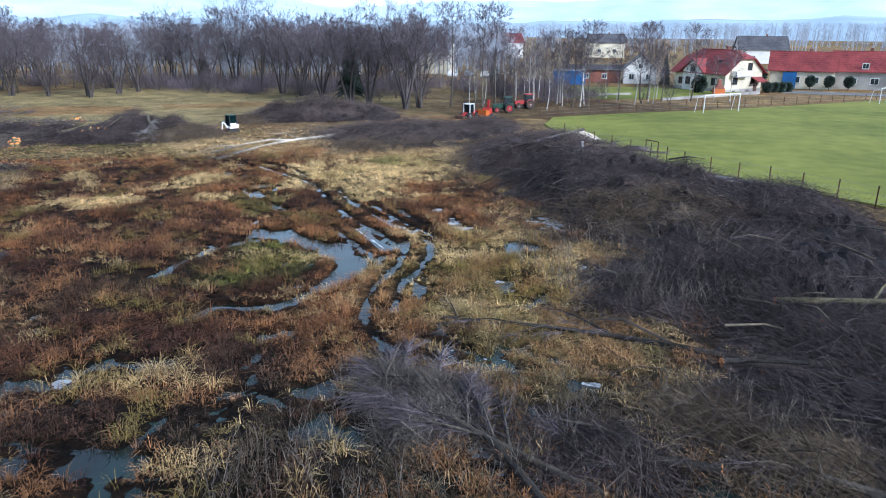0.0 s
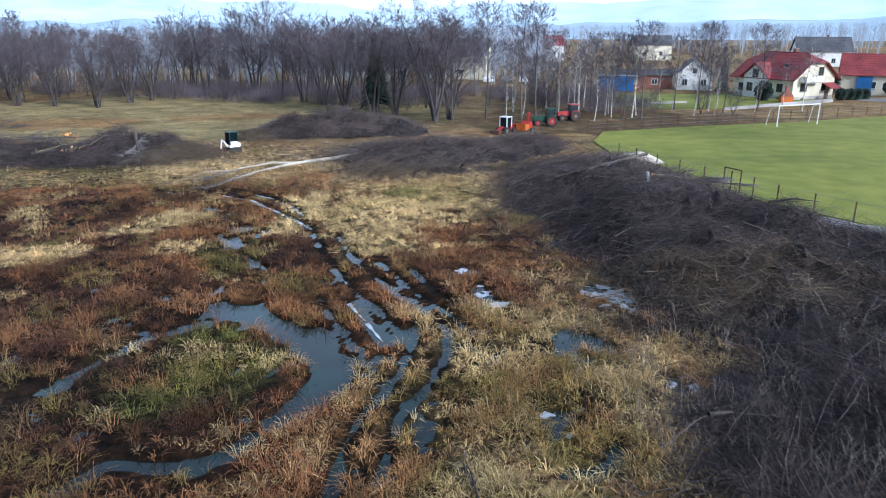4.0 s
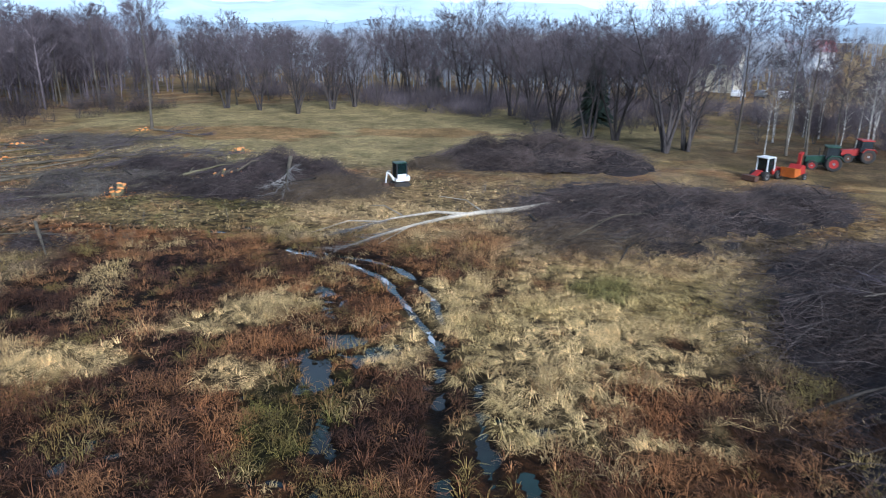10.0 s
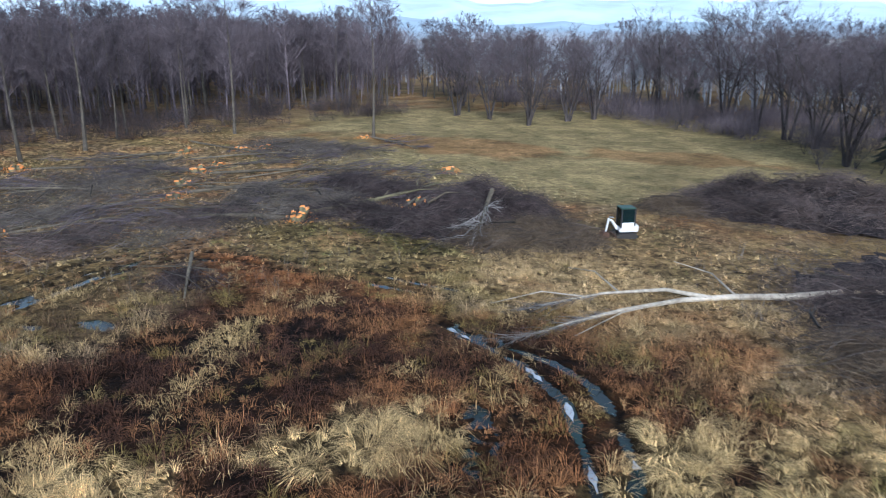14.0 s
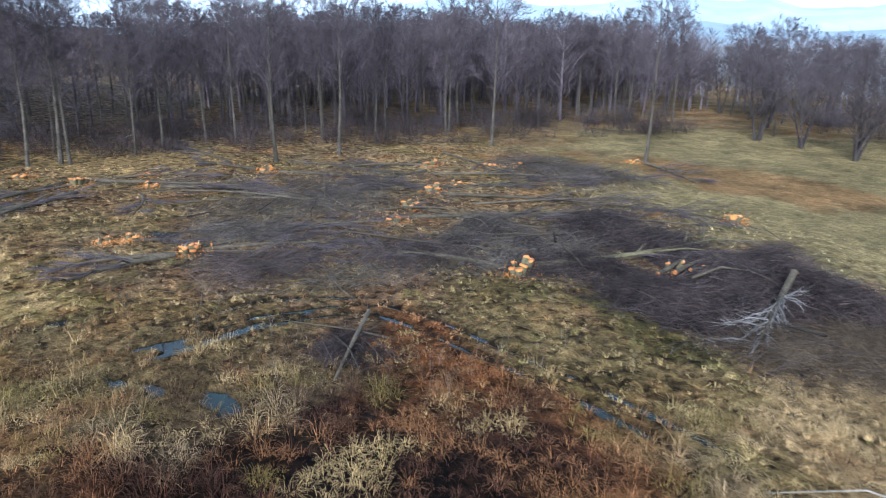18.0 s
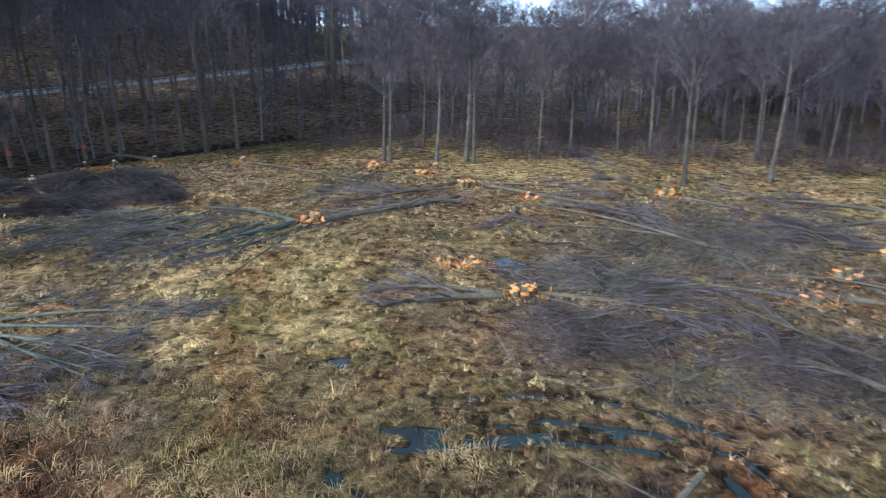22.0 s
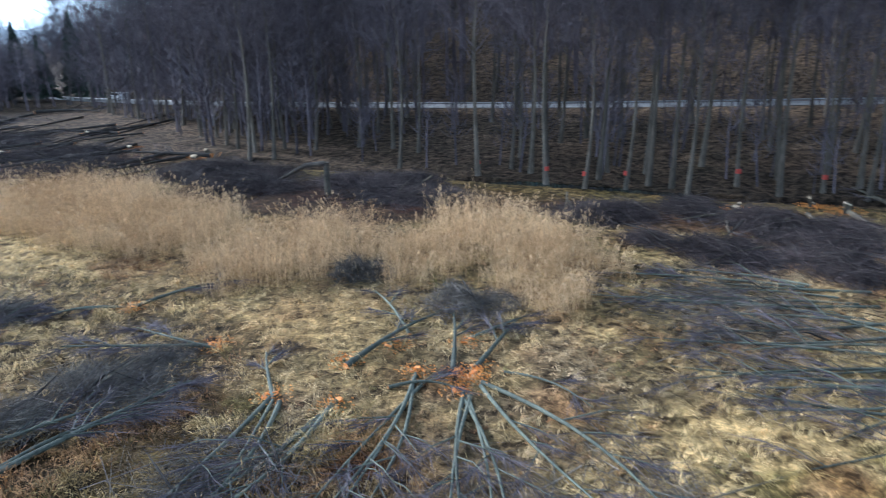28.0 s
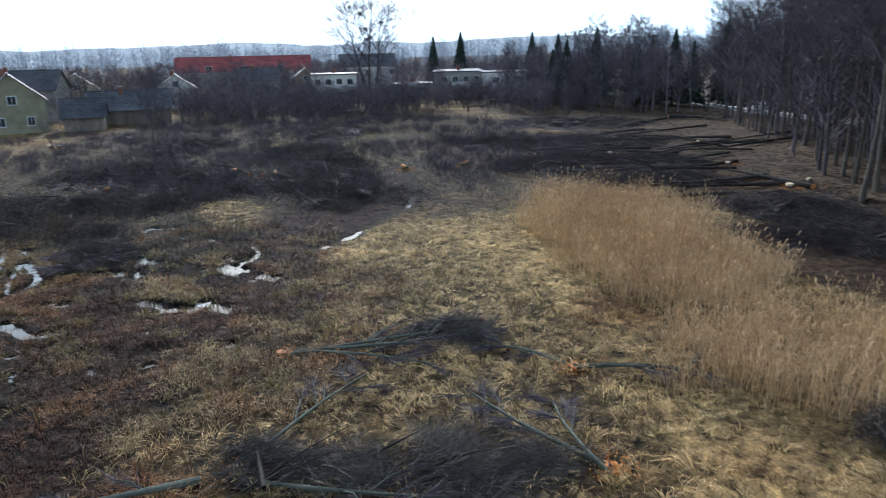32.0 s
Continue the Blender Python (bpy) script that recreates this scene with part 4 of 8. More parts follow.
def build_woods():
    taken = []
    # lone stems left standing at the edge of the felling
    for x, y in ((-81.9, 32.3), (-80.9, 33.2), (-82.3, 37.0), (-83.1, 40.2), (-83.6, 39.4), (-78.2, 57.4), (-81.3, 80.9), (-68.4, 91.2), (-80.3, 63.8)):
        taken.append((x, y))
        plant("alder", x, y, .85 + .2 * RNG.rand())
    # trunks between the foot ditch and the road
    for x, y in ((-66.8, 1.6), (-66.6, 4.0), (-71.3, 3.1), (-72.7, 6.0), (-75.7, 6.7), (-78.8, 6.7), (-82.9, 8.2), (-82.4, 14.5), (-84.5, 16.6),
                 (-32.7, -30.2), (-33.9, -27.9), (-54.2, -7.5), (-58.6, -3.2), (-48.5, -13.0)):
        taken.append((x, y))
        plant("pole", x, y, .8 + .25 * RNG.rand())
    n = 0
    while n < 112:
        u, k = -85 + 160 * RNG.rand(), RNG.rand()
        sr, _ = road_line(np.array(u))
        s = 1.5 + (float(sr) - 6) * k
        x, y = -55.8 - .796 * u - .606 * s, -4.1 + .606 * u - .796 * s
        if (u < -30 and s < 2 + .5 * (-u - 30)) or (u > -25 and RNG.rand() < .45):
            continue
        if free_of(x, y, taken, 1.7):
            plant("pole", x, y, .75 + .35 * RNG.rand())
            n += 1
    n = 0
    while n < 100:            # the wood above the road
        u, k = -105 + 200 * RNG.rand(), RNG.rand()
        sr, _ = road_line(np.array(u))
        s = float(sr) + 4 + 60 * k ** 1.3
        x, y = -55.8 - .796 * u - .606 * s, -4.1 + .606 * u - .796 * s
        if free_of(x, y, taken, 2.4):
            plant("pole", x, y, .8 + .35 * RNG.rand())
            n += 1
    n = 0
    while n < 120:            # alder wood to the west
        x, y = -86 - 55 * RNG.rand() ** 1.2, 18 + 105 * RNG.rand()
        if y > 96 and x > -92:
            continue
        if x > -90 and RNG.rand() < .6:
            continue
        if free_of(x, y, taken, 2.2):
            plant("alder", x, y, .66 + .24 * RNG.rand())
            n += 1
    # multi-stemmed trees along the far meadow edge
    for kind, x, y, k in (("willow", -61.3, 126.5, .9), ("willow", -62.5, 121.6, .8), ("round", -65.2, 116.5, .75), ("willow", -71, 115, .8), ("alder", -79.4, 119.9, .8),
                          ("round", -56.9, 138.2, .95), ("round", -46.5, 135.8, 1.1), ("round", -40.2, 131.0, .9), ("round", -35.1, 126.6, .95), ("willow", -30.2, 121.7, 1.0),
                          ("willow", -24.5, 112.0, 1.0), ("round", -19.2, 106.0, .9), ("willow", -16.4, 108.0, 1.1), ("willow", -10.2, 101.5, 1.25), ("willow", -8.4, 104.0, 1.0),
                          ("alder", -3.8, 105.0, .85), ("alder", -33, 140, .8), ("alder", -28, 133, .8), ("willow", -50, 131, .8), ("willow", -77, 114.5, .8), ("willow", -63, 113.4, .7)):
        taken.append((x, y))
        plant(kind, x, y, k * (.97 if x > -60 else 1.0))
    for x, y, k in ((-20.8, 117, .86), (4, 168, .5), (40, 155, .5), (48, 160, .55), (-58, 150, .6)):
        plant("spruce", x, y, k)
    n = 0
    while n < 60:
        x, y = -105 + 100 * RNG.rand(), 124 + 45 * RNG.rand()
        if y < 132 - (x + 60) * .1 and x > -66:
            continue
        if free_of(x, y, taken, 3.0):
            plant("alder" if RNG.rand() < .55 else "round", x, y, .58 + .22 * RNG.rand())
            n += 1
    n = 0
    while n < 44:            # thin birches round the machines
        x, y = -2 + 44 * RNG.rand(), 98 + 26 * RNG.rand()
        if y < 96 + .5 * max(0, x - 4) + 4 or (abs(x - 3) < 6 and y < 104 and RNG.rand() < .8):
            continue
        if free_of(x, y, taken, 1.5):
            plant("birch" if RNG.rand() < .7 else "alder", x, y, .5 + .32 * RNG.rand())
            n += 1
    n = 0
    while n < 46:            # bushes under the trees and along the meadow
        x, y = -100 + 130 * RNG.rand(), 108 + 26 * RNG.rand()
        if x < -30 and y < 124:
            continue
        if free_of(x, y, taken, 1.2):
            plant("shrub", x, y, .7 + .5 * RNG.rand())
            n += 1
    n = 0
    while n < 30:
        x, y = -88 - 14 * RNG.rand(), 30 + 80 * RNG.rand()
        if free_of(x, y, taken, 1.0):
            plant("shrub", x, y, .6 + .5 * RNG.rand())
            n += 1
    # gardens and scrub before the village in the south
    plant("round", 71, -80.8, 1.7, label="tall bare tree with dark mistletoe balls in its crown")
    plant("alder", 32.7, -4.9, .55)
    n = 0
    while n < 64:
        a, d = radians(-80 + 76 * RNG.rand()), 70 + 50 * RNG.rand()
        x, y = -12 + d * math.cos(a), 4 + d * math.sin(a)
        if free_of(x, y, taken, 2.2):
            plant("shrub", x, y, .8 + .7 * RNG.rand())
            n += 1
    for x, y, k in ((14, -104, 1.0), (19, -107, .8), (8, -100, 1.1), (3, -96, .9), (-2, -99, 1.2), (48, -118, .9), (-6, -92, .8)):
        plant("spruce", x, y, k)
    for x, y, k in ((27, -92, 1.0), (33, -97, .85), (22, -95, 1.15), (40, -112, 1.1), (-12, -104, 1.2), (12, -92, .9), (96, -150, 1.3), (104, -146, 1.2), (60, -134, 1.2)):
        plant("spruce", x, y, k)
    n = 0
    while n < 50:
        x, y = -30 + 60 * RNG.rand(), -80 - 50 * RNG.rand()
        s, u = along_hill(x, y)
        if free_of(x, y, taken, 2.6) and not abs(s - road_line(u)[0]) < 4:
            plant("pole" if RNG.rand() < .6 else "round", x, y, .6 + .3 * RNG.rand())
            n += 1


build_woods()


# ---- felled trees, stumps and brush ----
def felled(x, y, az, length, r, bark=None, crown=1.0, lift=0.15, name="felled_tree", label="felled alder lying with its limbs on the grass", rise=0.0, over=0.0, twig=None, wide=.02, stout=.5):
    """A felled tree: trunk, limbs and twigs on the ground, its cut end at x, y."""
    rng = np.random.RandomState(int(abs(x * 31 + y * 17) * 10) % 99991)
    bark = bark or M_LOG
    t = thing(name, x, y, floor_at(x, y), label, "felled tree", "felled trees")
    z0 = floor_at(x, y)
    c, s = math.cos(radians(az)), math.sin(radians(az))
    k, w = 8, (rng.rand() - .5) * .17 * length
    pts, rad = [], []
    for i in range(k):
        q = i / (k - 1)
        px, py = length * q * c - w * math.sin(q * 3.1) * s, length * q * s + w * math.sin(q * 3.1) * c
        pts.append((px, py, floor_at(x + px, y + py) - z0 + r * (1 - .5 * q) + lift * math.sin(q * 2.6) + rise * q + over))
        rad.append(r * (.92 - .68 * q) + .008)
    acc = Acc()
    tube(acc, pts, rad, 8)
    part("trunk", acc, bark, t)
    d0 = np.array([c, s, .02])
    acc = Acc()
    tube(acc, [np.array(pts[0]) - d0 * .025, np.array(pts[0]) + d0 * .006], [r * .93, r * .95], 10)
    part("cut_face", acc, M_CUT if crown < 2 else M_CUTPALE, t, "fresh orange cut end")
    P = np.array(pts)
    n = int((3 + length * .55) * min(crown, 1.5))
    tp, tr = [], []
    for j in range(n):
        q = .32 + .66 * (j + rng.rand()) / n
        f = q * (k - 1)
        i = min(int(f), k - 2)
        b0 = P[i] + (P[i + 1] - P[i]) * (f - i)
        side = 1 if rng.rand() < .5 else -1
        spread = radians(25 + 30 * rng.rand()) * side
        up = .08 + .45 * rng.rand() ** 2
        a2 = radians(az) + spread
        d = np.array([math.cos(a2), math.sin(a2), up])
        L = length * (.16 + .2 * rng.rand()) * (1.15 - .5 * q)
        b1, b2 = b0 + d * L * .5, b0 + d * L * np.array([1, 1, .5])
        b2[2] = max(b2[2], floor_at(x + b2[0], y + b2[1]) - z0 + .06)
        rr = max(.012, rad[i] * stout)
        acc = Acc()
        strands(acc, np.array([[b0, b1, b2]]), np.array([[rr, rr * .65, .01]]), 5)
        part("limb", acc, bark, t)
        m = int(60 * crown)
        w_ = rng.rand(m)[:, None]
        base = b0 + (b2 - b0) * (.15 + .85 * w_)
        dv = d + rng.randn(m, 3) * (.45, .45, .25)
        dv[:, 2] = np.abs(dv[:, 2]) * .6
        dv /= np.linalg.norm(dv, axis=1, keepdims=True)
        ln = (.5 + 1.1 * rng.rand(m))[:, None]
        tip = base + dv * ln
        tip[:, 2] = np.maximum(tip[:, 2] - .2 * ln[:, 0], .04)
        tp.append(np.stack([base, tip], 1))
    acc = Acc()
    tp = np.concatenate(tp)
    slivers(acc, tp[:, 0], tp[:, 1], np.full(len(tp), wide), rng)
    part("crown", acc, twig or M_TWIG, t, "thin grey-brown twigs")
    return t


CHIPS = []


def stump(x, y, stems=4, high=.55, r=.16, pale=False, label="cut multi-stemmed alder stump with orange faces"):
    """What is left of a tree: sawn stems on one root, each with its bright cut face."""
    rng = np.random.RandomState(int(abs(x * 13 + y * 57) * 10) % 99991)
    t = thing("tree_stump", x, y, floor_at(x, y), label, "tree stump", "stumps")
    for i in range(stems):
        a = i * 6.28 / stems + rng.rand()
        o = 0 if stems == 1 else r * (.9 + 1.0 * rng.rand())
        h, rr, tilt = high * (.3 + .9 * rng.rand()), r * (.5 + .65 * rng.rand()), .2 + .45 * rng.rand()
        b0 = np.array([math.cos(a) * o * .75, math.sin(a) * o * .75, -.15])
        b1 = b0 + (math.cos(a) * tilt * h, math.sin(a) * tilt * h, h + .15)
        acc = Acc()
        tube(acc, [b0, b0 + (b1 - b0) * .35, b1], [rr * 1.5, rr * 1.08, rr], 9)
        stem = part("stem", acc, M_MOSSY if not pale else M_LOG, t)
        slant = np.array([.9 * (rng.rand() - .5), .9 * (rng.rand() - .5), 1.0])
        slant /= np.linalg.norm(slant)
        acc = Acc()
        tube(acc, [b1 - slant * rr * .4, b1 + slant * rr * .12], [rr * 1.06, rr * 1.02], 9)
        part("cut_face", acc, M_CUTPALE if pale else M_CUT, stem, "fresh sawn face")
        # split bark and a hinge of torn wood
        if rng.rand() < .6:
            acc = Acc()
            strands(acc, np.array([[b1 + (rr * .3, 0, -.02), b1 + (rr * .3, .03, .1), b1 + (rr * .35, .05, .12 + .14 * rng.rand())]]), np.array([[.03, .02, .004]]), 4)
            part("splinter", acc, M_CUTPALE, stem)
    CHIPS.append((x, y, r))
    return t


def brush_pile(x, y, rx, ry, turn, high, lie, count, mat=None, label="heap of cut dark brushwood with tangled twigs", big=14, name="brush_pile", long=2.4, chaos=.5):
    """A heap of cut tops: several lumps of thin branches, each lying its own way, over and under one another."""
    rng = np.random.RandomState(int(abs(x * 41 + y * 23) * 10) % 99991)
    mat = mat or M_BRUSH
    t = thing(name, x, y, floor_at(x, y), label, "brush pile", "brush piles")
    c, s = math.cos(radians(turn)), math.sin(radians(turn))
    k = int(max(4, rx * ry / 2.6))
    rad, a = np.sqrt(rng.rand(k)) * .82, rng.rand(k) * 6.28
    lx, ly = rad * np.cos(a) * rx, rad * np.sin(a) * ry
    lump = np.stack([c * lx - s * ly, s * lx + c * ly], -1)
    size = (.28 + .22 * rng.rand(k)) * min(rx, ry) * (.7 + .5 * rng.rand(k)) + .25
    tall = high * (.45 + .75 * rng.rand(k)) * (1.15 - .6 * rad)
    way = radians(lie) + rng.randn(k) * chaos * .8

    def scatter(n, lmin, lmax, r0, up, pts, loose=.78):
        i = rng.randint(k, size=n)
        g = rng.randn(n, 2) * size[i][:, None] * loose
        P = lump[i] + g
        dome = tall[i] * np.exp(-(g ** 2).sum(1) / (1.5 * size[i] ** 2))
        Zb = dome * rng.rand(n) ** .4
        th = way[i] + rng.randn(n) * chaos * 1.5 + (rng.rand(n) < .3) * 3.1
        L = lmin + (lmax - lmin) * rng.rand(n) ** 1.4
        el = rng.randn(n) * .26 + .34 * up
        d = np.stack([np.cos(th) * np.cos(el), np.sin(th) * np.cos(el), np.sin(el)], -1)
        mid = np.stack([P[:, 0], P[:, 1], Zb + .04], -1)
        p0, p2 = mid - d * L[:, None] * .45, mid + d * L[:, None] * .55 + rng.randn(n, 3) * .07 * L[:, None]
        p0[:, 2], p2[:, 2] = np.maximum(p0[:, 2], -.1), np.maximum(p2[:, 2], .03)
        mid[:, 2] += .07 * L
        w = (.6 + .8 * rng.rand(n))[:, None] * r0
        if pts == 2:
            return np.stack([p0, p2], 1), w * (1, .2)
        return np.stack([p0, mid, p2], 1), w * (1, .75, .2)

    # A near-black mound under the twigs paints the shade inside the heap.
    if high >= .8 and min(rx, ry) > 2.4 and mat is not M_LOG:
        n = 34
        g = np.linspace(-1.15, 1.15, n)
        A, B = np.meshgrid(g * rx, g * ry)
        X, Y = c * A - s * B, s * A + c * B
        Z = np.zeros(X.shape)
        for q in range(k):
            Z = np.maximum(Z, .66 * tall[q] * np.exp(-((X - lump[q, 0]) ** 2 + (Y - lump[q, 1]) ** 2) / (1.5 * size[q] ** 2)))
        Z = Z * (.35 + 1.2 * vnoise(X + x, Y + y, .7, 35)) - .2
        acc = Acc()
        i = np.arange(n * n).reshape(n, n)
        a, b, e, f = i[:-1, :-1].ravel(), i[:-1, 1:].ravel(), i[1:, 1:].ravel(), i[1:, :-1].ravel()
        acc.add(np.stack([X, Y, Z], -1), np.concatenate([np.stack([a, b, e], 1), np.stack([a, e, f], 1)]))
        part("core", acc, M_CORE, t, "packed inside of the heap, its shade painted dark")
    acc = Acc()
    for share, lo, hi, wide, up in ((1.7, .2, .7, .017, 1.7), (2.2, .35, 1.0, .02, .9)):
        P, R = scatter(int(count * share), long * lo, long * hi, 1.0, up, 2)
        slivers(acc, P[:, 0], P[:, 1], wide * R[:, 0], rng)
    n = int(count * 4.2)                   # cut crowns whose twigs stand out all round
    i = rng.randint(k, size=n)
    g = rng.randn(n, 2) * size[i][:, None] * .8
    dome = tall[i] * np.exp(-(g ** 2).sum(1) / (1.6 * size[i] ** 2))
    foot = np.concatenate([lump[i] + g, (dome * (.25 + .75 * rng.rand(n)))[:, None]], 1)
    cell = np.floor((lump[i] + g) / .9).astype(int)
    turn_ = vnoise(cell[:, 0] + x, cell[:, 1] + y, 1.0, 36) * 25          # a sheaf lies one way
    d = np.concatenate([g / (size[i][:, None] + .1) * .5, np.full((n, 1), .55)], 1) + unit(turn_) * .75 + rng.randn(n, 3) * .3
    d /= np.linalg.norm(d, axis=1, keepdims=True)
    tip = foot + d * ((.3 + .75 * rng.rand(n) ** 1.3) * (.5 + .25 * long) * min(1, .45 + .4 * high))[:, None]
    tip[:, 2] = np.maximum(tip[:, 2], .04)
    slivers(acc, foot, tip, .009 + .012 * rng.rand(n), rng)
    strands(acc, *scatter(int(count * .12), long * .5, long * 1.2, .016, .8, 3))
    tagged(part("brushwood", acc, mat, t), kind="stuff")
    acc = Acc()
    strands(acc, *scatter(max(4, count // 9), long * .8, long * 2.0, .015, .8, 3), 3)
    tagged(part("tangle", acc, M_TANGLE, t, "bent grey cut branches"), kind="stuff")
    big = max(2, int(big * .65))
    P, R = scatter(big, long * 1.1, long * 2.2, .055, .05, 3)
    for i in range(big):
        acc = Acc()
        strands(acc, P[i:i + 1], R[i:i + 1] * (1, 1, 2), 6)
        part("limb", acc, M_LOG if rng.rand() < .3 else M_DARKLOG, t)
    return t


# the great heap beside the pitch, and the rows that run on from it
brush_pile(7.0, 60, 6.4, 10.5, 5, 2.5, 60, 9500, mat=M_BRUSHBROWN, big=26)
brush_pile(9.8, 50, 7.2, 7.5, 0, 3.0, 20, 7000, big=18, label="tall tangle of dark cut branches by the fence")
brush_pile(15.5, 43, 7, 7.5, 0, 2.4, 100, 5000, big=12, label="low heap of dark cut branches beside the pitch")
brush_pile(11.0, 42.0, 5.0, 5.5, 0, 2.4, -40, 3000, mat=M_BRUSHTAN, big=6, label="heap of tan willow brush beside the flooded ruts", long=2.0)
brush_pile(14.5, 31, 6.5, 8, 15, 1.3, 80, 3300, big=16, label="spread of cut dark brushwood on wet ground")
brush_pile(15.0, 20, 7.0, 7.5, 0, 1.1, 160, 3000, big=16, label="spread of cut dark tops over puddles")
brush_pile(11.5, 12.5, 6, 5, 0, .9, 150, 2000, big=10, label="low spread of cut dark tops")
brush_pile(-7, 75, 8, 9, 20, 1.5, 10, 4200, mat=M_BRUSHBROWN, big=14, label="low brown heap of felled tops in the meadow")
brush_pile(-9, 68, 5, 3.5, 20, .8, 20, 1500, mat=M_BRUSHTAN, big=6, label="thin spread of brown tops on straw")
brush_pile(0.5, 80, 5, 6, 20, 1.2, 10, 1800, mat=M_BRUSHBROWN, big=8, label="brown heap of felled tops near the machines")
brush_pile(-21, 91, 9.5, 5.5, 15, 2.7, 10, 6000, mat=M_BRUSHBROWN, big=12, label="long dark brush heap at the meadow's edge")
brush_pile(-27.5, 84, 3, 2.2, 15, .9, 10, 600, mat=M_BRUSHTAN, big=2, label="small reddish brush clump near the digger")
brush_pile(-37, 71.5, 7.0, 4.6, 35, 2.6, 30, 5000, big=20, label="heap of felled crowns with cut stems showing")
brush_pile(-31, 71.5, 3.8, 3.4, 0, 2.0, 10, 2200, mat=M_BRUSHTAN, big=4, label="rounded brown brush heap in the meadow")
brush_pile(-49.3, 51.0, 3.6, 2.6, 30, .5, 45, 700, mat=M_BRUSHBROWN, big=5, label="spread of felled crown twigs round a stump")
brush_pile(-41.5, 67.0, 3.8, 2.0, 40, .9, 40, 1100, big=6, label="dark tangle of twigs under a felled trunk")
brush_pile(-48.0, 59.5, 3.4, 2.2, 60, .6, 50, 600, mat=M_BRUSHBROWN, big=4, label="grey crown twigs of a felled stem")
brush_pile(-47, 74, 5, 4, 10, 1.3, 20, 1500, big=8, label="low heap of felled crowns")
brush_pile(-66, 80, 8, 5, 20, .7, 10, 1300, mat=M_SLASH, big=10, label="low spread of felled tops in the clearing")
brush_pile(-59, 56, 7, 7, 0, .7, 70, 800, mat=M_SLASH, big=8, label="thin spread of twigs between stumps")
brush_pile(-48, 66, 7, 4, 0, .9, 95, 900, mat=M_SLASH, big=6, label="thin spread of twigs beside a felled trunk")
brush_pile(-48, 58, 5, 5, 0, .45, 40, 380, mat=M_SLASH, big=4, label="thin spread of twigs over sedge")
brush_pile(-66, 62, 7, 7, 0, .7, 20, 650, mat=M_SLASH, big=6, label="thin spread of felled twigs")
brush_pile(-57, 51, 5, 4, 0, .6, 80, 380, mat=M_SLASH, big=4, label="thin spread of felled twigs")
brush_pile(-37.6, 53.0, 1.8, 1.2, -30, .35, -35, 260, big=2, label="small fan of twigs under a propped stick")
brush_pile(-58, 25, 5.5, 6, -20, .4, -25, 500, mat=M_SLASH, chaos=.2, big=5, label="layer of thin cut poles and twigs")
brush_pile(-67, 14, 6, 3.2, -37, 1.1, -30, 1900, big=8, label="dark brush heap below the wooded bank")
brush_pile(-60, 15.5, 4.0, 2.2, -37, 1.0, -30, 1300, big=4, label="dark brush heap below the wooded bank")
brush_pile(-64, 20.6, 4.2, 2.0, -37, .9, -30, 1200, big=4, label="dark brush heap below the wooded bank")
brush_pile(-62.5, 6.6, 4.5, 2.2, -37, .8, -30, 1200, big=4, label="dark brush heap below the wooded bank")
brush_pile(-58, 8.5, 5, 2.6, -37, 1.0, -30, 1300, big=5, label="dark brush heap below the wooded bank")
brush_pile(-46.5, -4, 7.5, 3.8, -37, 1.3, -30, 3000, big=8, label="dark brush heap behind the reeds")
brush_pile(-33.5, -14, 8, 4.5, -40, 1.2, -30, 3000, big=8, label="dark spread of cut tops behind the reeds")
brush_pile(-31.2, 24.6, 3.6, 1.7, 42, .7, 221, 1200, mat=M_SLASH, big=5, label="fan of felled crown twigs on pale grass")
brush_pile(-27, 26.8, 2.6, 1.2, 42, .45, 221, 450, mat=M_SLASH, big=2, label="fan of felled crown twigs on pale grass")
brush_pile(-25.8, 16.6, 2.2, 1.1, 48, .55, 228, 650, mat=M_SLASH, big=2, label="fan of felled crown twigs on pale grass")
brush_pile(-46.2, 19.8, 1.5, 1.8, 0, 1.3, -70, 420, mat=M_SLASH, big=3, label="bushy grey crown standing against the reeds", long=1.6)
brush_pile(-42.0, 15.0, 1.2, 1.6, 0, 1.4, -80, 380, mat=M_SLASH, big=3, label="bushy grey crown standing against the reeds", long=1.6)
brush_pile(-36.5, 31, 2.6, 2.6, 0, .4, 60, 320, mat=M_SLASH, big=3, label="fan of cut poles and twigs")
brush_pile(-46.0, 33.5, 2.6, 2.2, 0, .3, 100, 200, mat=M_SLASH, big=2, label="fan of twigs on sedge")
for bx, by, brx, bry, bturn, bh, blie, bc in ((4, -4, 8, 5, -30, 1.4, -20, 2200), (-2, -1, 4, 5, -40, 1.1, -50, 1200), (14, 2, 8, 5, -30, 1.2, -10, 2000), (12, -12, 8, 4, -40, 1.3, -30, 2000),
                                              (25, 4, 8, 5, -30, 1.3, -10, 1800), (22, -16, 10, 4.5, -45, 1.2, -40, 1800), (38, -12, 10, 5, -50, 1.3, -30, 1600), (36, -34, 14, 5, -45, 1.2, -40, 1800),
                                              (-8, -22, 6, 4, 0, .9, 20, 1400), (-12, -30, 9, 6, 10, .8, 30, 2000), (-4, -44, 10, 7, 20, .8, 40, 1700), (8, -36, 8, 5, -10, .9, 20, 1400), (-20, -22, 6, 4, 20, .7, 40, 1200), (8, -62, 14, 8, 20, 1.0, 10, 1500), (-36, -8, 4, 3, -30, .8, 30, 800)):
    brush_pile(bx, by, brx, bry, bturn, bh, blie, bc, big=8, label="dark spread of felled tops in the southern clearing", mat=M_BRUSH)

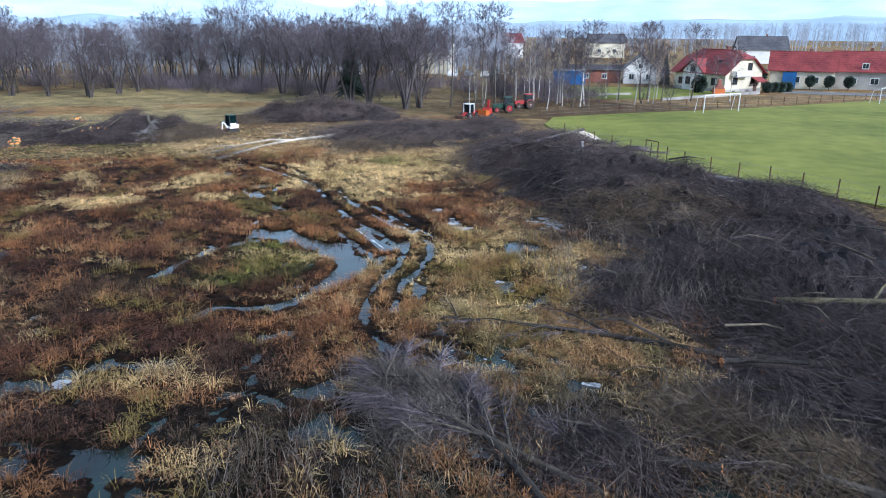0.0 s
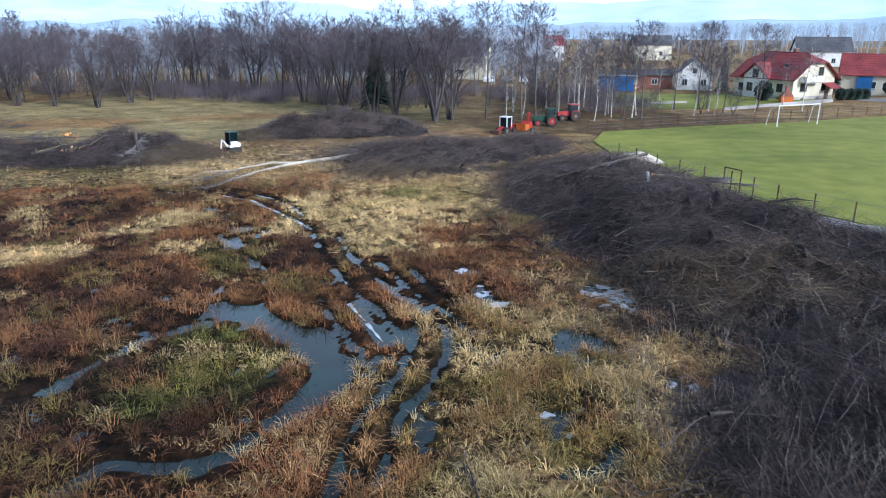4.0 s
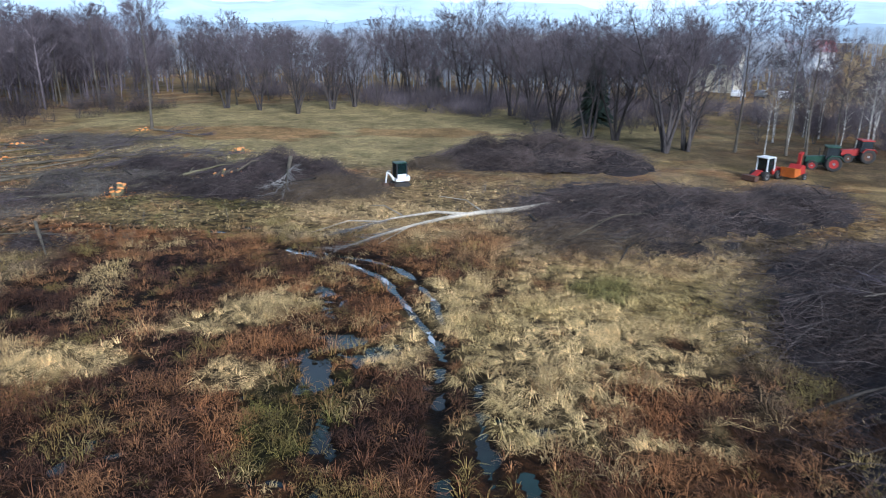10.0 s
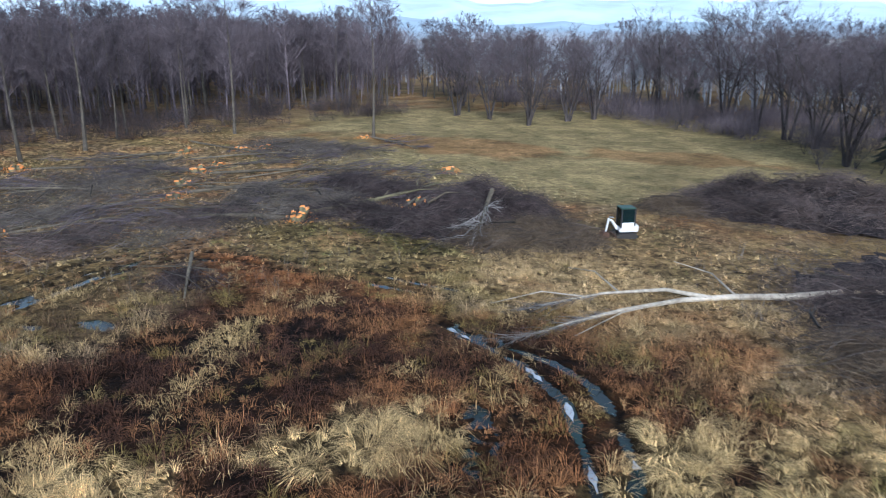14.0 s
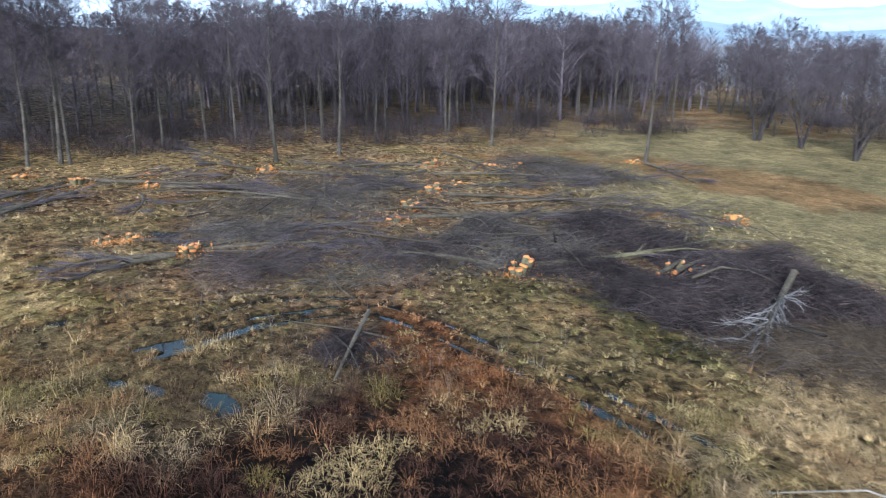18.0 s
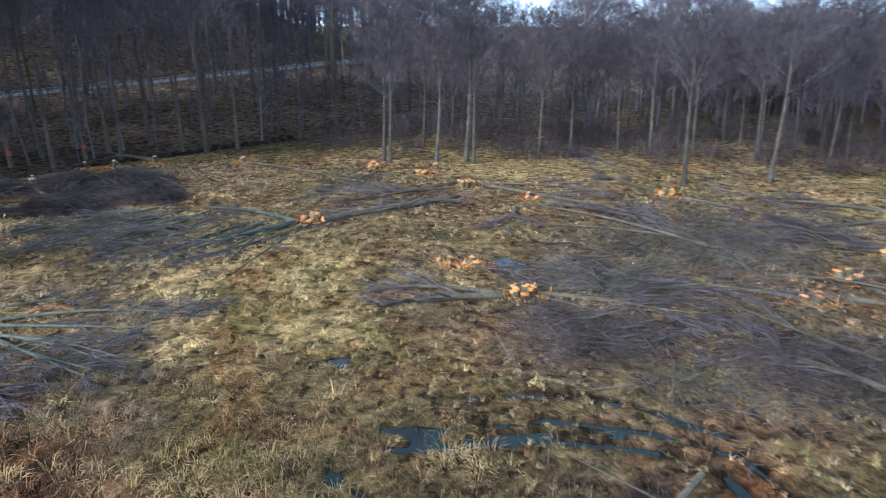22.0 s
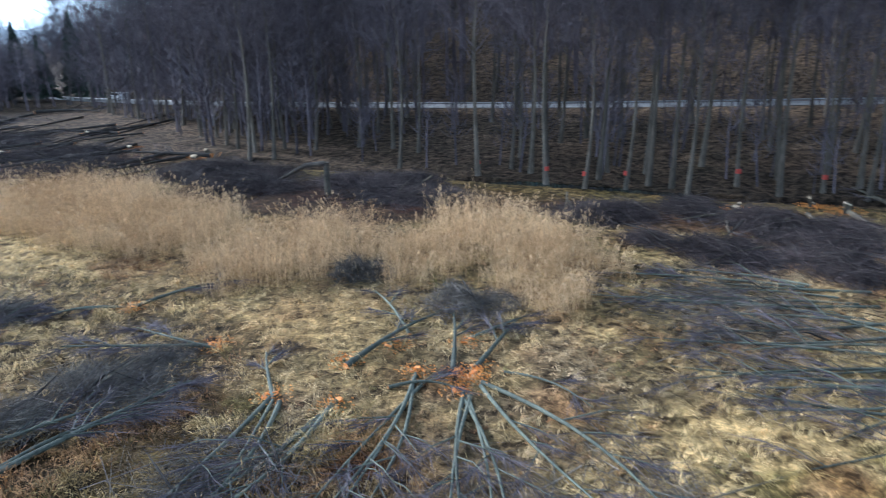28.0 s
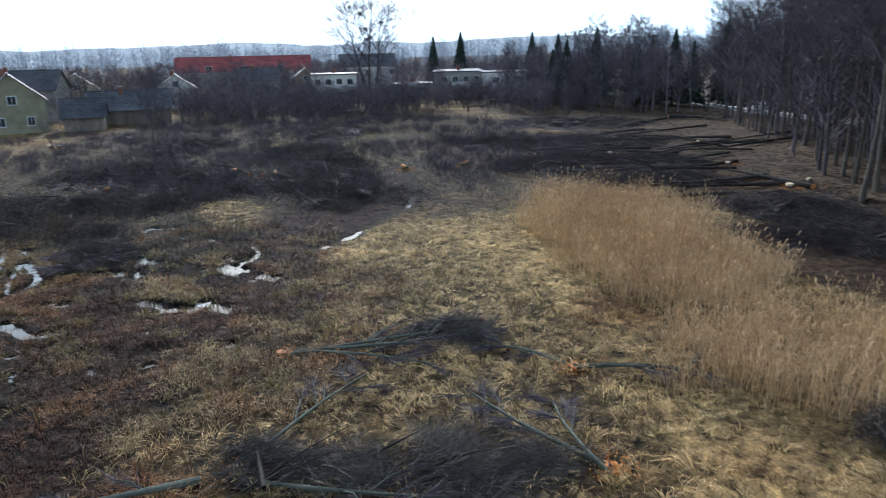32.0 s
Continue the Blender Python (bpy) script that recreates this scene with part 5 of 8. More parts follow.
# the felled birch in the meadow, its white stem forked
def felled_birch():
    """The birch in the meadow: a forked pale stem, a few long bent limbs and a fan of grey twigs at its top."""
    rng = np.random.RandomState(23)
    t = thing("felled_birch", -14.4, 73.6, floor_at(-14.4, 73.6), "felled birch with a pale forked stem on grass", "felled tree", "felled trees")
    o = np.array([-14.4, 73.6, 0])

    def bough(name, pts, r0, r1):
        P = np.array(pts, float) - o
        acc = Acc()
        tube(acc, P, np.linspace(r0, r1, len(P)), 8)
        part(name, acc, M_BIRCHLOG, t)
        return P

    bough("trunk", ((-14.4, 73.6, .2), (-15.9, 71.3, .25), (-17.6, 69.5, .3), (-19.2, 67.4, .28), (-20.5, 64.6, .25), (-21.4, 61.9, .2), (-22.0, 59.7, .12)), .2, .035)
    bough("fork", ((-18.2, 68.6, .3), (-20.1, 67.6, .5), (-22.0, 65.4, .4), (-23.5, 62.6, .2)), .12, .03)
    bough("limb", ((-17.6, 69.6, .3), (-19.4, 71.0, .6), (-21.7, 71.7, .5)), .06, .015)
    bough("limb", ((-21.6, 66.0, .45), (-23.5, 67.0, .7), (-25.2, 67.3, .4)), .05, .012)
    bough("limb", ((-19.5, 66.8, .28), (-20.2, 64.0, .4), (-20.6, 61.0, .15)), .05, .012)
    bough("limb", ((-22.4, 64.6, .35), (-24.0, 63.4, .5), (-25.2, 61.2, .2)), .05, .012)
    acc = Acc()
    tube(acc, np.array([(-14.36, 73.66, .2), (-14.34, 73.69, .2)]) - o, [.2, .2], 10)
    part("cut_face", acc, M_CUTPALE, t, "pale sawn end")
    n = 420
    w = rng.rand(n)
    side = rng.rand(n) < .5
    foot = np.where(side[:, None], np.array([-20.6, 64.4, .25]) + w[:, None] * np.array([-1.5, -5.2, -.1]), np.array([-22.1, 65.2, .35]) + w[:, None] * np.array([-1.6, -3.6, -.15])) - o
    d = np.array([-.3, -.9, .06]) + rng.randn(n, 3) * (.4, .3, .12)
    L = (.5 + 1.5 * rng.rand(n))[:, None]
    tip = foot + d * L
    tip[:, 2] = np.maximum(tip[:, 2], .05)
    acc = Acc()
    slivers(acc, foot, tip, .012 + .014 * rng.rand(n), rng)
    part("crown", acc, M_GREYTOP, t, "thin grey birch twigs")


felled_birch()
stump(-13.2, 73.4, 3, .5, .26, True, "pale freshly cut birch stump with split wood")


def grey_top():
    """A dead crown that leans off the heap, its cut stem up and its branches spread on the ground."""
    rng = np.random.RandomState(19)
    t = thing("felled_tree", -34.2, 71.9, floor_at(-34, 72), "grey dead tree top leaning off a brush heap", "felled tree", "felled trees")
    P = np.array([(0, 0, 2.2), (.7, -1.3, 1.7), (1.5, -2.7, 1.0), (2.4, -4.3, .45)])
    acc = Acc()
    tube(acc, P, [.15, .13, .1, .04], 8)
    part("trunk", acc, M_LOG, t)
    acc = Acc()
    tube(acc, [P[0] - (.02, -.03, .0), P[0] + (-.02, .05, .03)], [.155, .15], 9)
    part("cut_face", acc, M_CUT, t, "fresh orange cut end")
    n = 22
    q = 1.0 + 1.95 * rng.rand(n)
    i = np.minimum(q.astype(int), 2)
    foot = P[i] + (P[i + 1] - P[i]) * (q - i)[:, None]
    d = np.array([.42, -.78, -.1]) + rng.randn(n, 3) * (.6, .6, .22)
    d /= np.linalg.norm(d, axis=1, keepdims=True)
    L = 1.0 + 1.1 * rng.rand(n)
    tip = foot + d * L[:, None]
    tip[:, 2] = np.maximum(tip[:, 2] * .8, .08)
    for j in range(n):
        acc = Acc()
        strands(acc, np.stack([foot[j], (foot[j] + tip[j]) / 2 + (0, 0, .15), tip[j]])[None], np.array([[.035, .024, .006]]), 4)
        part("limb", acc, M_GREYTOP, t)
    acc = Acc()
    m = np.repeat(np.arange(n), 12)
    w = .25 + .75 * rng.rand(len(m))
    b0 = foot[m] + (tip[m] - foot[m]) * w[:, None]
    e = b0 + (d[m] + rng.randn(len(m), 3) * .6) * (.25 + .5 * rng.rand(len(m)))[:, None]
    e[:, 2] = np.maximum(e[:, 2], .05)
    strands(acc, np.stack([b0, e], 1), np.tile([.01, .003], (len(m), 1)), 3)
    part("crown", acc, M_GREYTOP, t, "thin grey dead twigs")


grey_top()
for fx, fy, fa, fl, fr, fo in ((-40.0, 69.6, 120, 5, .13, .3), (-39.5, 70.2, 105, 5, .12, .5), (-38.9, 70.6, 95, 4, .11, .8), (-38.6, 71.4, 130, 4, .14, .6), (-37.8, 71.8, 80, 5, .1, .9), (-36.9, 72.6, 70, 5, .13, .7),
                               (-36.0, 72.4, 60, 4, .12, 1.0), (-35.4, 71.6, 100, 4, .12, .5)):
    felled(fx, fy, fa, fl, fr, M_LOG, .3, .1, over=fo, label="short cut log with its pale end out of a brush heap")
for sx, sy in ((-36.2, 70.8), (-38.4, 71.6), (-40.6, 71.0)):
    stump(sx, sy, 2, 1.1, .12, False, "cut alder stem with an orange face in a brush heap")
# near felled trees at the start
felled(12.4, 21.2, 161, 14.4, .17, M_DARKLOG, .5, .1, label="long dark log across wet grass")
felled(8.6, 22.2, 8, 9.0, .18, M_DARKLOG, .9, .1, over=.1, label="dark log in the brushwood")
felled(1.9, 14.4, 127, 8.6, .13, M_DARKLOG, 2.4, .25, wide=.026, label="felled grey tree with a wide twiggy crown over water")
felled(3.4, 15.0, 140, 7.4, .1, M_ALDER, 2.2, .3, wide=.024, label="felled grey tree with a wide twiggy crown over water")
brush_pile(-1.8, 19.4, 3.4, 1.7, -50, .7, 127, 1300, mat=M_SLASH, big=3, label="spread of felled crown twigs over shallow water")
brush_pile(2.8, 16.8, 2.4, 1.6, -30, .6, 150, 700, mat=M_BRUSH, big=3, label="dark cut twigs over shallow water")
brush_pile(7.4, 28.5, 3.0, 4.6, 10, .6, 100, 1200, mat=M_BRUSH, big=4, label="low spread of cut twigs on wet grass")
brush_pile(9.2, 18.2, 3.4, 2.6, 0, .7, 160, 1100, mat=M_BRUSHTAN, big=4, label="low spread of brown cut twigs on wet grass")
felled(6.6, 16.1, 163, 5.0, .17, M_DARKLOG, 1.2, .1, label="dark felled tree in shallow water")
felled(13.5, 13.6, 150, 8.0, .2, M_ALDER, .6, .1, label="dark log among cut tops")
felled(12.5, 27.6, -3, 10.0, .18, M_MOSSY, .9, .1, over=.3, label="dark log among cut tops")
felled(13.5, 25.6, 6, 9.0, .15, M_DARKLOG, .9, .2, over=.25, label="dark log among cut tops")
felled(9.5, 35.5, 25, 7.0, .09, M_LOG, 1.2, .4, label="thin grey felled tree on brushwood")
felled(9.5, 62.5, 205, 7.5, .12, M_BRANCH, .8, .1, over=2.5, rise=-1.2, label="pale trunk lying on top of the heap")
felled(9.0, 57.5, 15, 6.0, .15, M_LOG, 1.2, .1, over=1.9, rise=-.8, label="cut trunk with a pale end on the heap")
felled(8.6, 57.0, -95, 4.6, .12, M_GREYTOP, 1.5, .1, over=2.2, rise=-.9, twig=M_GREYTOP, wide=.018, stout=.6, label="grey branching top on the heap")

# the felling in the middle: stumps and what fell from them
for sx, sy, sn, sh, sr_ in ((-43.4, 63.6, 6, .85, .15), (-55.1, 60.8, 4, .6, .17), (-58.0, 63.1, 4, .6, .16), (-62.2, 66.4, 5, .7, .17), (-63.5, 69.0, 3, .6, .15),
                            (-52.8, 48.3, 6, .5, .17), (-56.3, 45.3, 3, .4, .18), (-56.0, 44.0, 2, .4, .12), (-74.0, 55.9, 3, .5, .2), (-69.8, 75.2, 3, .5, .18), (-69.4, 77.4, 3, .5, .18),
                            (-62.1, 33.8, 6, .6, .18), (-73.3, 41.5, 5, .8, .18), (-71.1, 46.6, 3, .6, .2), (-78.6, 32.6, 4, .6, .18), (-77.3, 37.3, 2, .5, .18), (-72.1, 70.0, 4, .7, .18),
                            (-47.9, 82.3, 3, .6, .18), (-39.1, 72.9, 4, .5, .16), (-36.0, 71.5, 3, .5, .2), (-68.2, 89.7, 2, .5, .18), (-75.6, 46.5, 2, .4, .15)):
    stump(sx, sy, sn + 1, sh * .85, sr_ * 1.35)
for sx, sy in ((-67.3, 8.7), (-73.5, 11.4), (-78.6, 20.4), (-72.7, 9.4), (-76.6, 13.3), (-94.4, 44.9)):
    stump(sx, sy, 2, .7, .2, True, "pale cut stump at the wood's edge")
M_GREENLOG = material("green_alder_bark", (0.05, 0.057, 0.045), (0.15, 0.16, 0.12), 8, 0.8, 0.4)
felled(-43.6, 64.6, 95, 13.2, .27, M_MOSSY, .8, .15, label="thick mossy felled trunk beside its stump")
felled(-44.2, 63.2, -130, 8.5, .18, label="felled alder stem beside its stump")
for fx, fy, fa, fl, fr in ((-52.2, 47.5, -65, 5.5, .2), (-52.6, 47.2, -82, 6.0, .12), (-53.6, 49.5, 101, 10.5, .13), (-53.1, 49.5, 81, 7.5, .07), (-52.1, 49.2, 33, 5.0, .05), (-52.6, 49.5, 56, 6.9, .06),
                           (-55.5, 62.0, 65, 19, .15), (-61.1, 66.5, 51, 20, .14), (-55.2, 60.3, -91, 9.8, .12), (-55.4, 60.4, -158, 14, .1)):
    felled(fx, fy, fa, fl, fr)
for fx, fy, fa, fl, fr in ((-70.0, 78.0, 34, 13, .16), (-78.4, 74.0, 14, 18.6, .13), (-72.2, 69.7, -101, 8, .14), (-69.9, 68.9, -57, 8.5, .1), (-62.8, 67.8, -127, 8, .1), (-63.5, 69.0, -97, 11, .1),
                           (-68.1, 90.5, -11, 10, .15), (-75.0, 55.2, -140, 7, .15), (-78.0, 53.6, -157, 13, .1), (-73.6, 56.5, 42, 14.2, .12), (-62.1, 34.8, 140, 10.5, .2),
                           (-58.5, 63.0, 40, 15, .12), (-62.0, 67.0, 80, 12, .1)):
    felled(fx, fy, fa, fl, fr)
for fx, fy, fa, fl, fr in ((-61.3, 33.3, -27, 7, .16), (-61.6, 33.2, -104, 7.5, .14), (-62.4, 26.6, -10, 9, .07), (-62.0, 29.4, -55, 8.6, .07), (-59.9, 29.1, -25, 8, .07), (-61.5, 31.3, -20, 10.7, .08),
                           (-60.6, 34.0, -28, 9.3, .08), (-63, 25, -20, 9, .07), (-64, 23.5, -28, 9, .07), (-62, 22, -35, 7, .07)):
    felled(fx, fy, fa, fl, fr * 1.05, M_GREENLOG, .7, .1, label="thin green-grey felled pole")
for i in range(14):
    felled(-62.5 + 1.6 * RNG.rand(), 33.5 - .9 * i + RNG.rand(), -8 - 2.2 * i + 10 * RNG.rand(), 7 + 4 * RNG.rand(), .05 + .025 * RNG.rand(), M_GREENLOG, .5, .12, label="thin green-grey felled pole")
for fx, fy, fa, fl, fr in ((-74.4, 40.5, -41, 10.5, .14), (-70.1, 41.6, -39, 10.5, .16), (-74.0, 42.7, 62, 14, .15), (-68.2, 45.9, -5, 6.3, .12), (-70.2, 47.3, 65, 7.5, .15), (-73.5, 41.6, -64, 12, .1),
                           (-74.5, 41.7, 88, 10, .08), (-78.4, 32.9, -5, 9, .1), (-53.2, 49.0, 76, 7.5, .07), (-53.6, 48.9, 112, 7, .06), (-56.0, 45.5, 66, 3.5, .1)):
    felled(fx, fy, fa, fl, fr)
for fx, fy, fa, fl, fr in ((-67.3, 8.7, 53, 6.8, .14), (-73.5, 11.4, 62, 10.2, .2), (-78.6, 20.4, 72, 7, .12), (-76.9, 12.7, -101, 6, .2), (-70.8, 11.1, 66, 8.7, .15), (-76.8, 25.8, 63, 8.4, .1), (-68, 9, 10, 6, .12)):
    felled(fx, fy, fa, fl, fr, M_LOG, .5)
for i in range(11):
    felled(-72 + 26 * RNG.rand(), 48 + 28 * RNG.rand(), (75 if RNG.rand() < .6 else -110) + 45 * (RNG.rand() - .5), 8 + 7 * RNG.rand(), .06 + .06 * RNG.rand(), M_LOG, .5, .35, label="thin grey felled stem across the clearing")
# young alders felled outwards round one root
for fx, fy, fa, fl, fr in ((-37.4, 26.3, -86, 3.6, .08), (-37.6, 26.6, 66, 6.6, .09), (-37.3, 26.2, 60, 7.2, .08), (-37.4, 26.3, 73, 6.6, .06), (-40.0, 24.6, -138, 5.6, .12), (-42.8, 22.4, -82, 5.3, .07), (-43.7, 26.0, -104, 5.9, .1), (-44.6, 25.9, -128, 4.6, .1),
                           (-44.8, 23.6, -153, 3.2, .09), (-39.3, 27.2, 52, 7.6, .09), (-39.5, 27.1, 46, 7.2, .07), (-39.2, 27.3, 58, 7.0, .06), (-41.3, 26.5, 160, 2.4, .07)):
    felled(fx, fy, fa, fl, fr * 1.05, M_GREENLOG, .7, .22, label="young green-barked alder felled from a common root")
for fx, fy, fa, fl, fr in ((-42.4, 25.8, 60, 8.8, .08), (-42.2, 26.2, 67, 8.6, .07), (-42.6, 26.4, 54, 8.0, .06), (-42.3, 26.0, 63, 8.2, .06), (-43.7, 27.6, 77, 8.4, .08), (-43.6, 27.8, 84, 8.2, .07), (-43.9, 27.8, 71, 8.0, .07), (-43.8, 27.7, 80, 7.8, .06), (-44.5, 27.0, 107, 9.2, .08),
                           (-45.5, 26.4, 121, 3.8, .05), (-44.4, 27.2, 100, 7.6, .07)):
    felled(fx, fy, fa, fl, fr * 1.05, M_GREENLOG, .7, .22, label="young green-barked alder felled from a common root")
for fx, fy, fa, fl, fr in ((-35.1, 21.3, -12, 6.0, .08), (-35.2, 21.6, -39, 4.3, .06), (-31.1, 16.3, -153, 5.0, .09), (-30.9, 16.1, 12, 3.6, .08), (-21.4, 21.4, -132, 8.2, .1), (-21.5, 21.6, -125, 7.2, .09), (-21.3, 21.3, -159, 6.2, .07),
                           (-26.4, 27.2, -81, 6.2, .06), (-26.2, 28.6, 60, 4.0, .12), (-29.4, 28.9, -139, 6.8, .1), (-29.3, 28.9, -150, 5.6, .08), (-27.1, 27.9, -153, 6.5, .08)):
    felled(fx, fy, fa, fl, fr * 1.05, M_GREENLOG, 1.0, .3, label="young felled alder with twigs on pale grass")
for sx, sy, sn in ((-37.3, 26.0, 4), (-39.3, 27.2, 4), (-40.1, 24.1, 2), (-43.7, 26.2, 2), (-44.6, 26.1, 3), (-42.4, 25.6, 2), (-43.6, 27.4, 2), (-44.9, 23.6, 3), (-42.0, 23.2, 2), (-35.1, 21.3, 3), (-31.1, 16.2, 3),
                   (-21.3, 21.5, 4), (-26.5, 27.3, 3), (-29.4, 29.0, 3), (-44.2, 26.6, 2)):
    stump(sx, sy, sn, .18, .14, False, "low cut alder root with bright orange faces")
# southern clearing
for sx, sy, sn in ((3.6, -14.8, 1), (-0.2, -19.4, 3), (-4.0, -28.3, 3), (16.4, -3.1, 2), (12.2, -4.5, 2), (8.8, -4.8, 4), (6.7, -7.9, 1), (15.1, 0.7, 2), (19.4, 8.1, 2), (-10.0, -34.4, 2), (-30.0, -24.0, 1),
                   (-31.2, -26.2, 1), (-22.5, -32.9, 1), (-15.6, -45.5, 1), (54, -3.5, 2), (57, -15, 2)):
    stump(sx, sy, sn, .5, .32 if sn < 3 else .2, sx < -3 or sx > 50, "broad cut stump in the dark clearing")
felled(14.0, -3.8, -20, 9, .22, M_DARKLOG, .6, .2, label="dark felled trunk on the cleared ground")
for fx, fy, fa, fl, fr in ((-31.5, -24.6, -33, 9.8, .25), (-29.3, -25.3, 40, 9.1, .2), (-27.1, -28.7, 51, 16, .2), (-19.9, -34.0, 38, 14, .17), (-15.5, -38.4, 21, 15, .17), (-19.4, -43.2, -27, 16, .17), (-2.0, -72, 150, 12, .3),
                           (-2.4, -69.8, 82, 16, .2), (-11.2, -61.2, 57, 13, .17), (-26.8, -19.5, 46, 13, .14), (-24.6, -8.7, 16, 6.4, .12), (-15.2, -40.8, 73, 12, .17)):
    felled(fx, fy, fa, fl, fr, M_DARKLOG, .5, .15, label="dark wet felled trunk")
for i in range(16):
    felled(-26 + 22 * RNG.rand(), -56 + 26 * RNG.rand(), 20 + 50 * RNG.rand(), 9 + 6 * RNG.rand(), .13 + .08 * RNG.rand(), M_DARKLOG, .4, .2, label="dark wet felled trunk")


# the leaning stick by the wheel tracks, and the broken snag in the reeds
def leaning_stick():
    z = floor_at(-41, 55)
    t = thing("propped_stick", -40.6, 54.6, z, "pale broken stick propped in a fan of twigs", "branch")
    acc = Acc()
    tube(acc, [(.9, -.1, .8), (2.8, -1.3, .5), (4.9, -2.6, .1)], [.1, .08, .05], 7)
    part("stick", acc, M_LOG, t)
    s = thing("snag", -41.5, -4.0, floor_at(-41.5, -4), "broken grey snag with its torn top fallen over", "dead tree")
    acc = Acc()
    tube(acc, [(0, 0, -.2), (.05, 0, 1.2), (0, .1, 2.6)], [.26, .22, .2], 9)
    part("trunk", acc, M_ALDER, s)
    acc = Acc()
    tube(acc, [(.1, .1, 2.5), (1.5, -.8, 2.3), (3.4, -1.8, 1.2)], [.2, .18, .08], 8)
    part("limb", acc, M_DARKLOG, s)


leaning_stick()


# ---- grasses, sedges and reeds ----
def blades(acc, bx, by, bz, high, lean, per, width, colour, rng, bias=None, foot=.12, flat=.62):
    """Tufts of bent blades at the given places; bias: the way in which a tuft has been laid over."""
    n = len(bx)
    m = n * per
    i = np.repeat(np.arange(n), per)
    a = rng.rand(m) * 6.283
    ln = lean[i] * (.35 + .9 * rng.rand(m))
    h = high[i] * (.6 + .6 * rng.rand(m))
    d = unit(a)
    root = d * (np.sqrt(rng.rand(m)) * foot * high[i])[:, None]
    if bias is not None:
        d = d * .7 + unit(bias[i]) * 1.1
        d /= np.linalg.norm(d, axis=1, keepdims=True)
    base = np.stack([bx[i], by[i], bz[i] - .03], -1) + root
    up = np.array([0, 0, 1.])
    mid = base + d * (h * ln * .35)[:, None] + up * (h * np.maximum(.18, .62 - .2 * ln))[:, None]
    tip = base + d * (h * ln)[:, None] + up * (h * np.maximum(.08, 1 - flat * ln))[:, None]
    side = np.cross(d, up) * (width * (.6 + .8 * rng.rand(m)))[:, None]
    V = np.stack([base - side, base + side, mid * 1.25 - base * .25, mid - side * .75, mid + side * .75, tip], 1)
    F = np.array([(0, 1, 2), (3, 4, 5)])[None] + (np.arange(m) * 6)[:, None, None]
    col = colour[i] * (.55 + .95 * rng.rand(m))[:, None]
    C = np.repeat(col[:, None], 6, 1)
    acc.add(V.reshape(-1, 3), F.reshape(-1, 3), C.reshape(-1, 3))


def sow(name, n, x0, x1, y0, y1, keep, high, lean, per, width, label, seed, brighten=1.0, bias=0.0, category="grass", foot=.12, flat=.62, tones=()):
    rng = np.random.RandomState(seed)
    x, y = x0 + (x1 - x0) * rng.rand(n), y0 + (y1 - y0) * rng.rand(n)
    s, u = along_hill(x, y)
    ok = (s < 1) & (rng.rand(n) < keep(x, y))
    x, y = x[ok], y[ok]
    z = height(x, y)
    ok = (z > -.07) & (line_gap(x, y, BROOK) > .7)
    for r in RUTS + FAN_RUTS:
        ok &= line_gap(x, y, r) > .28 + .2 * rng.rand(len(x))
    x, y, z = x[ok], y[ok], z[ok]
    k = len(x)
    c = cover(x, y) * brighten * (.4 + 1.2 * rng.rand(k))[:, None]
    for j, (share, col) in enumerate(tones):       # each in patches of its own
        v = vnoise(x, y, 1.5, 80 + 7 * j + seed) + .3 * (rng.rand(k) - .5)
        pick = v > np.quantile(v, 1 - share)
        c[pick] = c[pick] * .35 + np.array(col) * (.65 * (.6 + .8 * rng.rand(pick.sum())))[:, None]
    tall = high * (.5 + .9 * vnoise(x, y, 1.4, 41)) * (.65 + .7 * rng.rand(k))
    acc = Acc()
    b = vnoise(x, y, bias, 51) * 14 + rng.randn(k) * .35 if bias else None
    blades(acc, x, y, z, tall, np.full(k, lean), per, width, c, rng, b, foot, flat)
    tagged(part(name, acc, M_GRASS), label, category, kind="stuff")


def on_pitch(x, y):
    return (x > 8 + (y < 82) * (82 - y) * .47) & (y < 92 + (x - 8) * .44)


def marsh(x, y):
    return np.maximum(spot(x, y, -18, 36, 24, 30, -8, .2, 5), .8 * spot(x, y, -10, 18, 12, 11, -30, .3, 4))


def pale(x, y):
    return np.clip((cover(x, y)[..., 0] - .24) * 6, 0, 1)


sow("sedge", 34000, -46, 6, 6, 66, lambda x, y: marsh(x, y) * (1 - .8 * pale(x, y)) * np.clip(2.2 * vnoise(x, y, 1.5, 61) + .05, .12, 1), .46, 1.05, 15, .0125,
    "tussocks of rust-brown sedge standing in wet ground", 1, 1.12, foot=.42, tones=((.36, DARKSEDGE), (.25, RUSSET), (.14, OLIVE), (.12, STRAW)))
sow("olive_sedge", 7000, -8, 10, 12, 46, lambda x, y: spot(x, y, 1.5, 28, 8, 14) * (1 - .3 * pale(x, y)), .42, 1.1, 15, .013,
    "yellow-olive sedge tussocks between pools", 6, 1.2, foot=.32, tones=((.4, RUSSET), (.22, STRAW), (.12, SEDGE)))
sow("green_rush", 700, -17, 0, 26, 48, lambda x, y: np.clip(spot(x, y, -11.3, 31.2, 3.6, 3.6) + .8 * spot(x, y, -14.5, 44.2, 1.8, 3.2, 20), 0, 1), .42, .95, 24, .01,
    "green rush tussocks at the pond's edge", 7, .95, foot=.4, tones=((.25, SEDGE), (.2, OLIVE), (.12, STRAW)))
sow("straw_grass", 15000, -30, 6, 40, 70, pale, .5, 1.6, 15, .008, "flattened pale straw-coloured grass", 2, 1.25, 1.6, flat=.75)
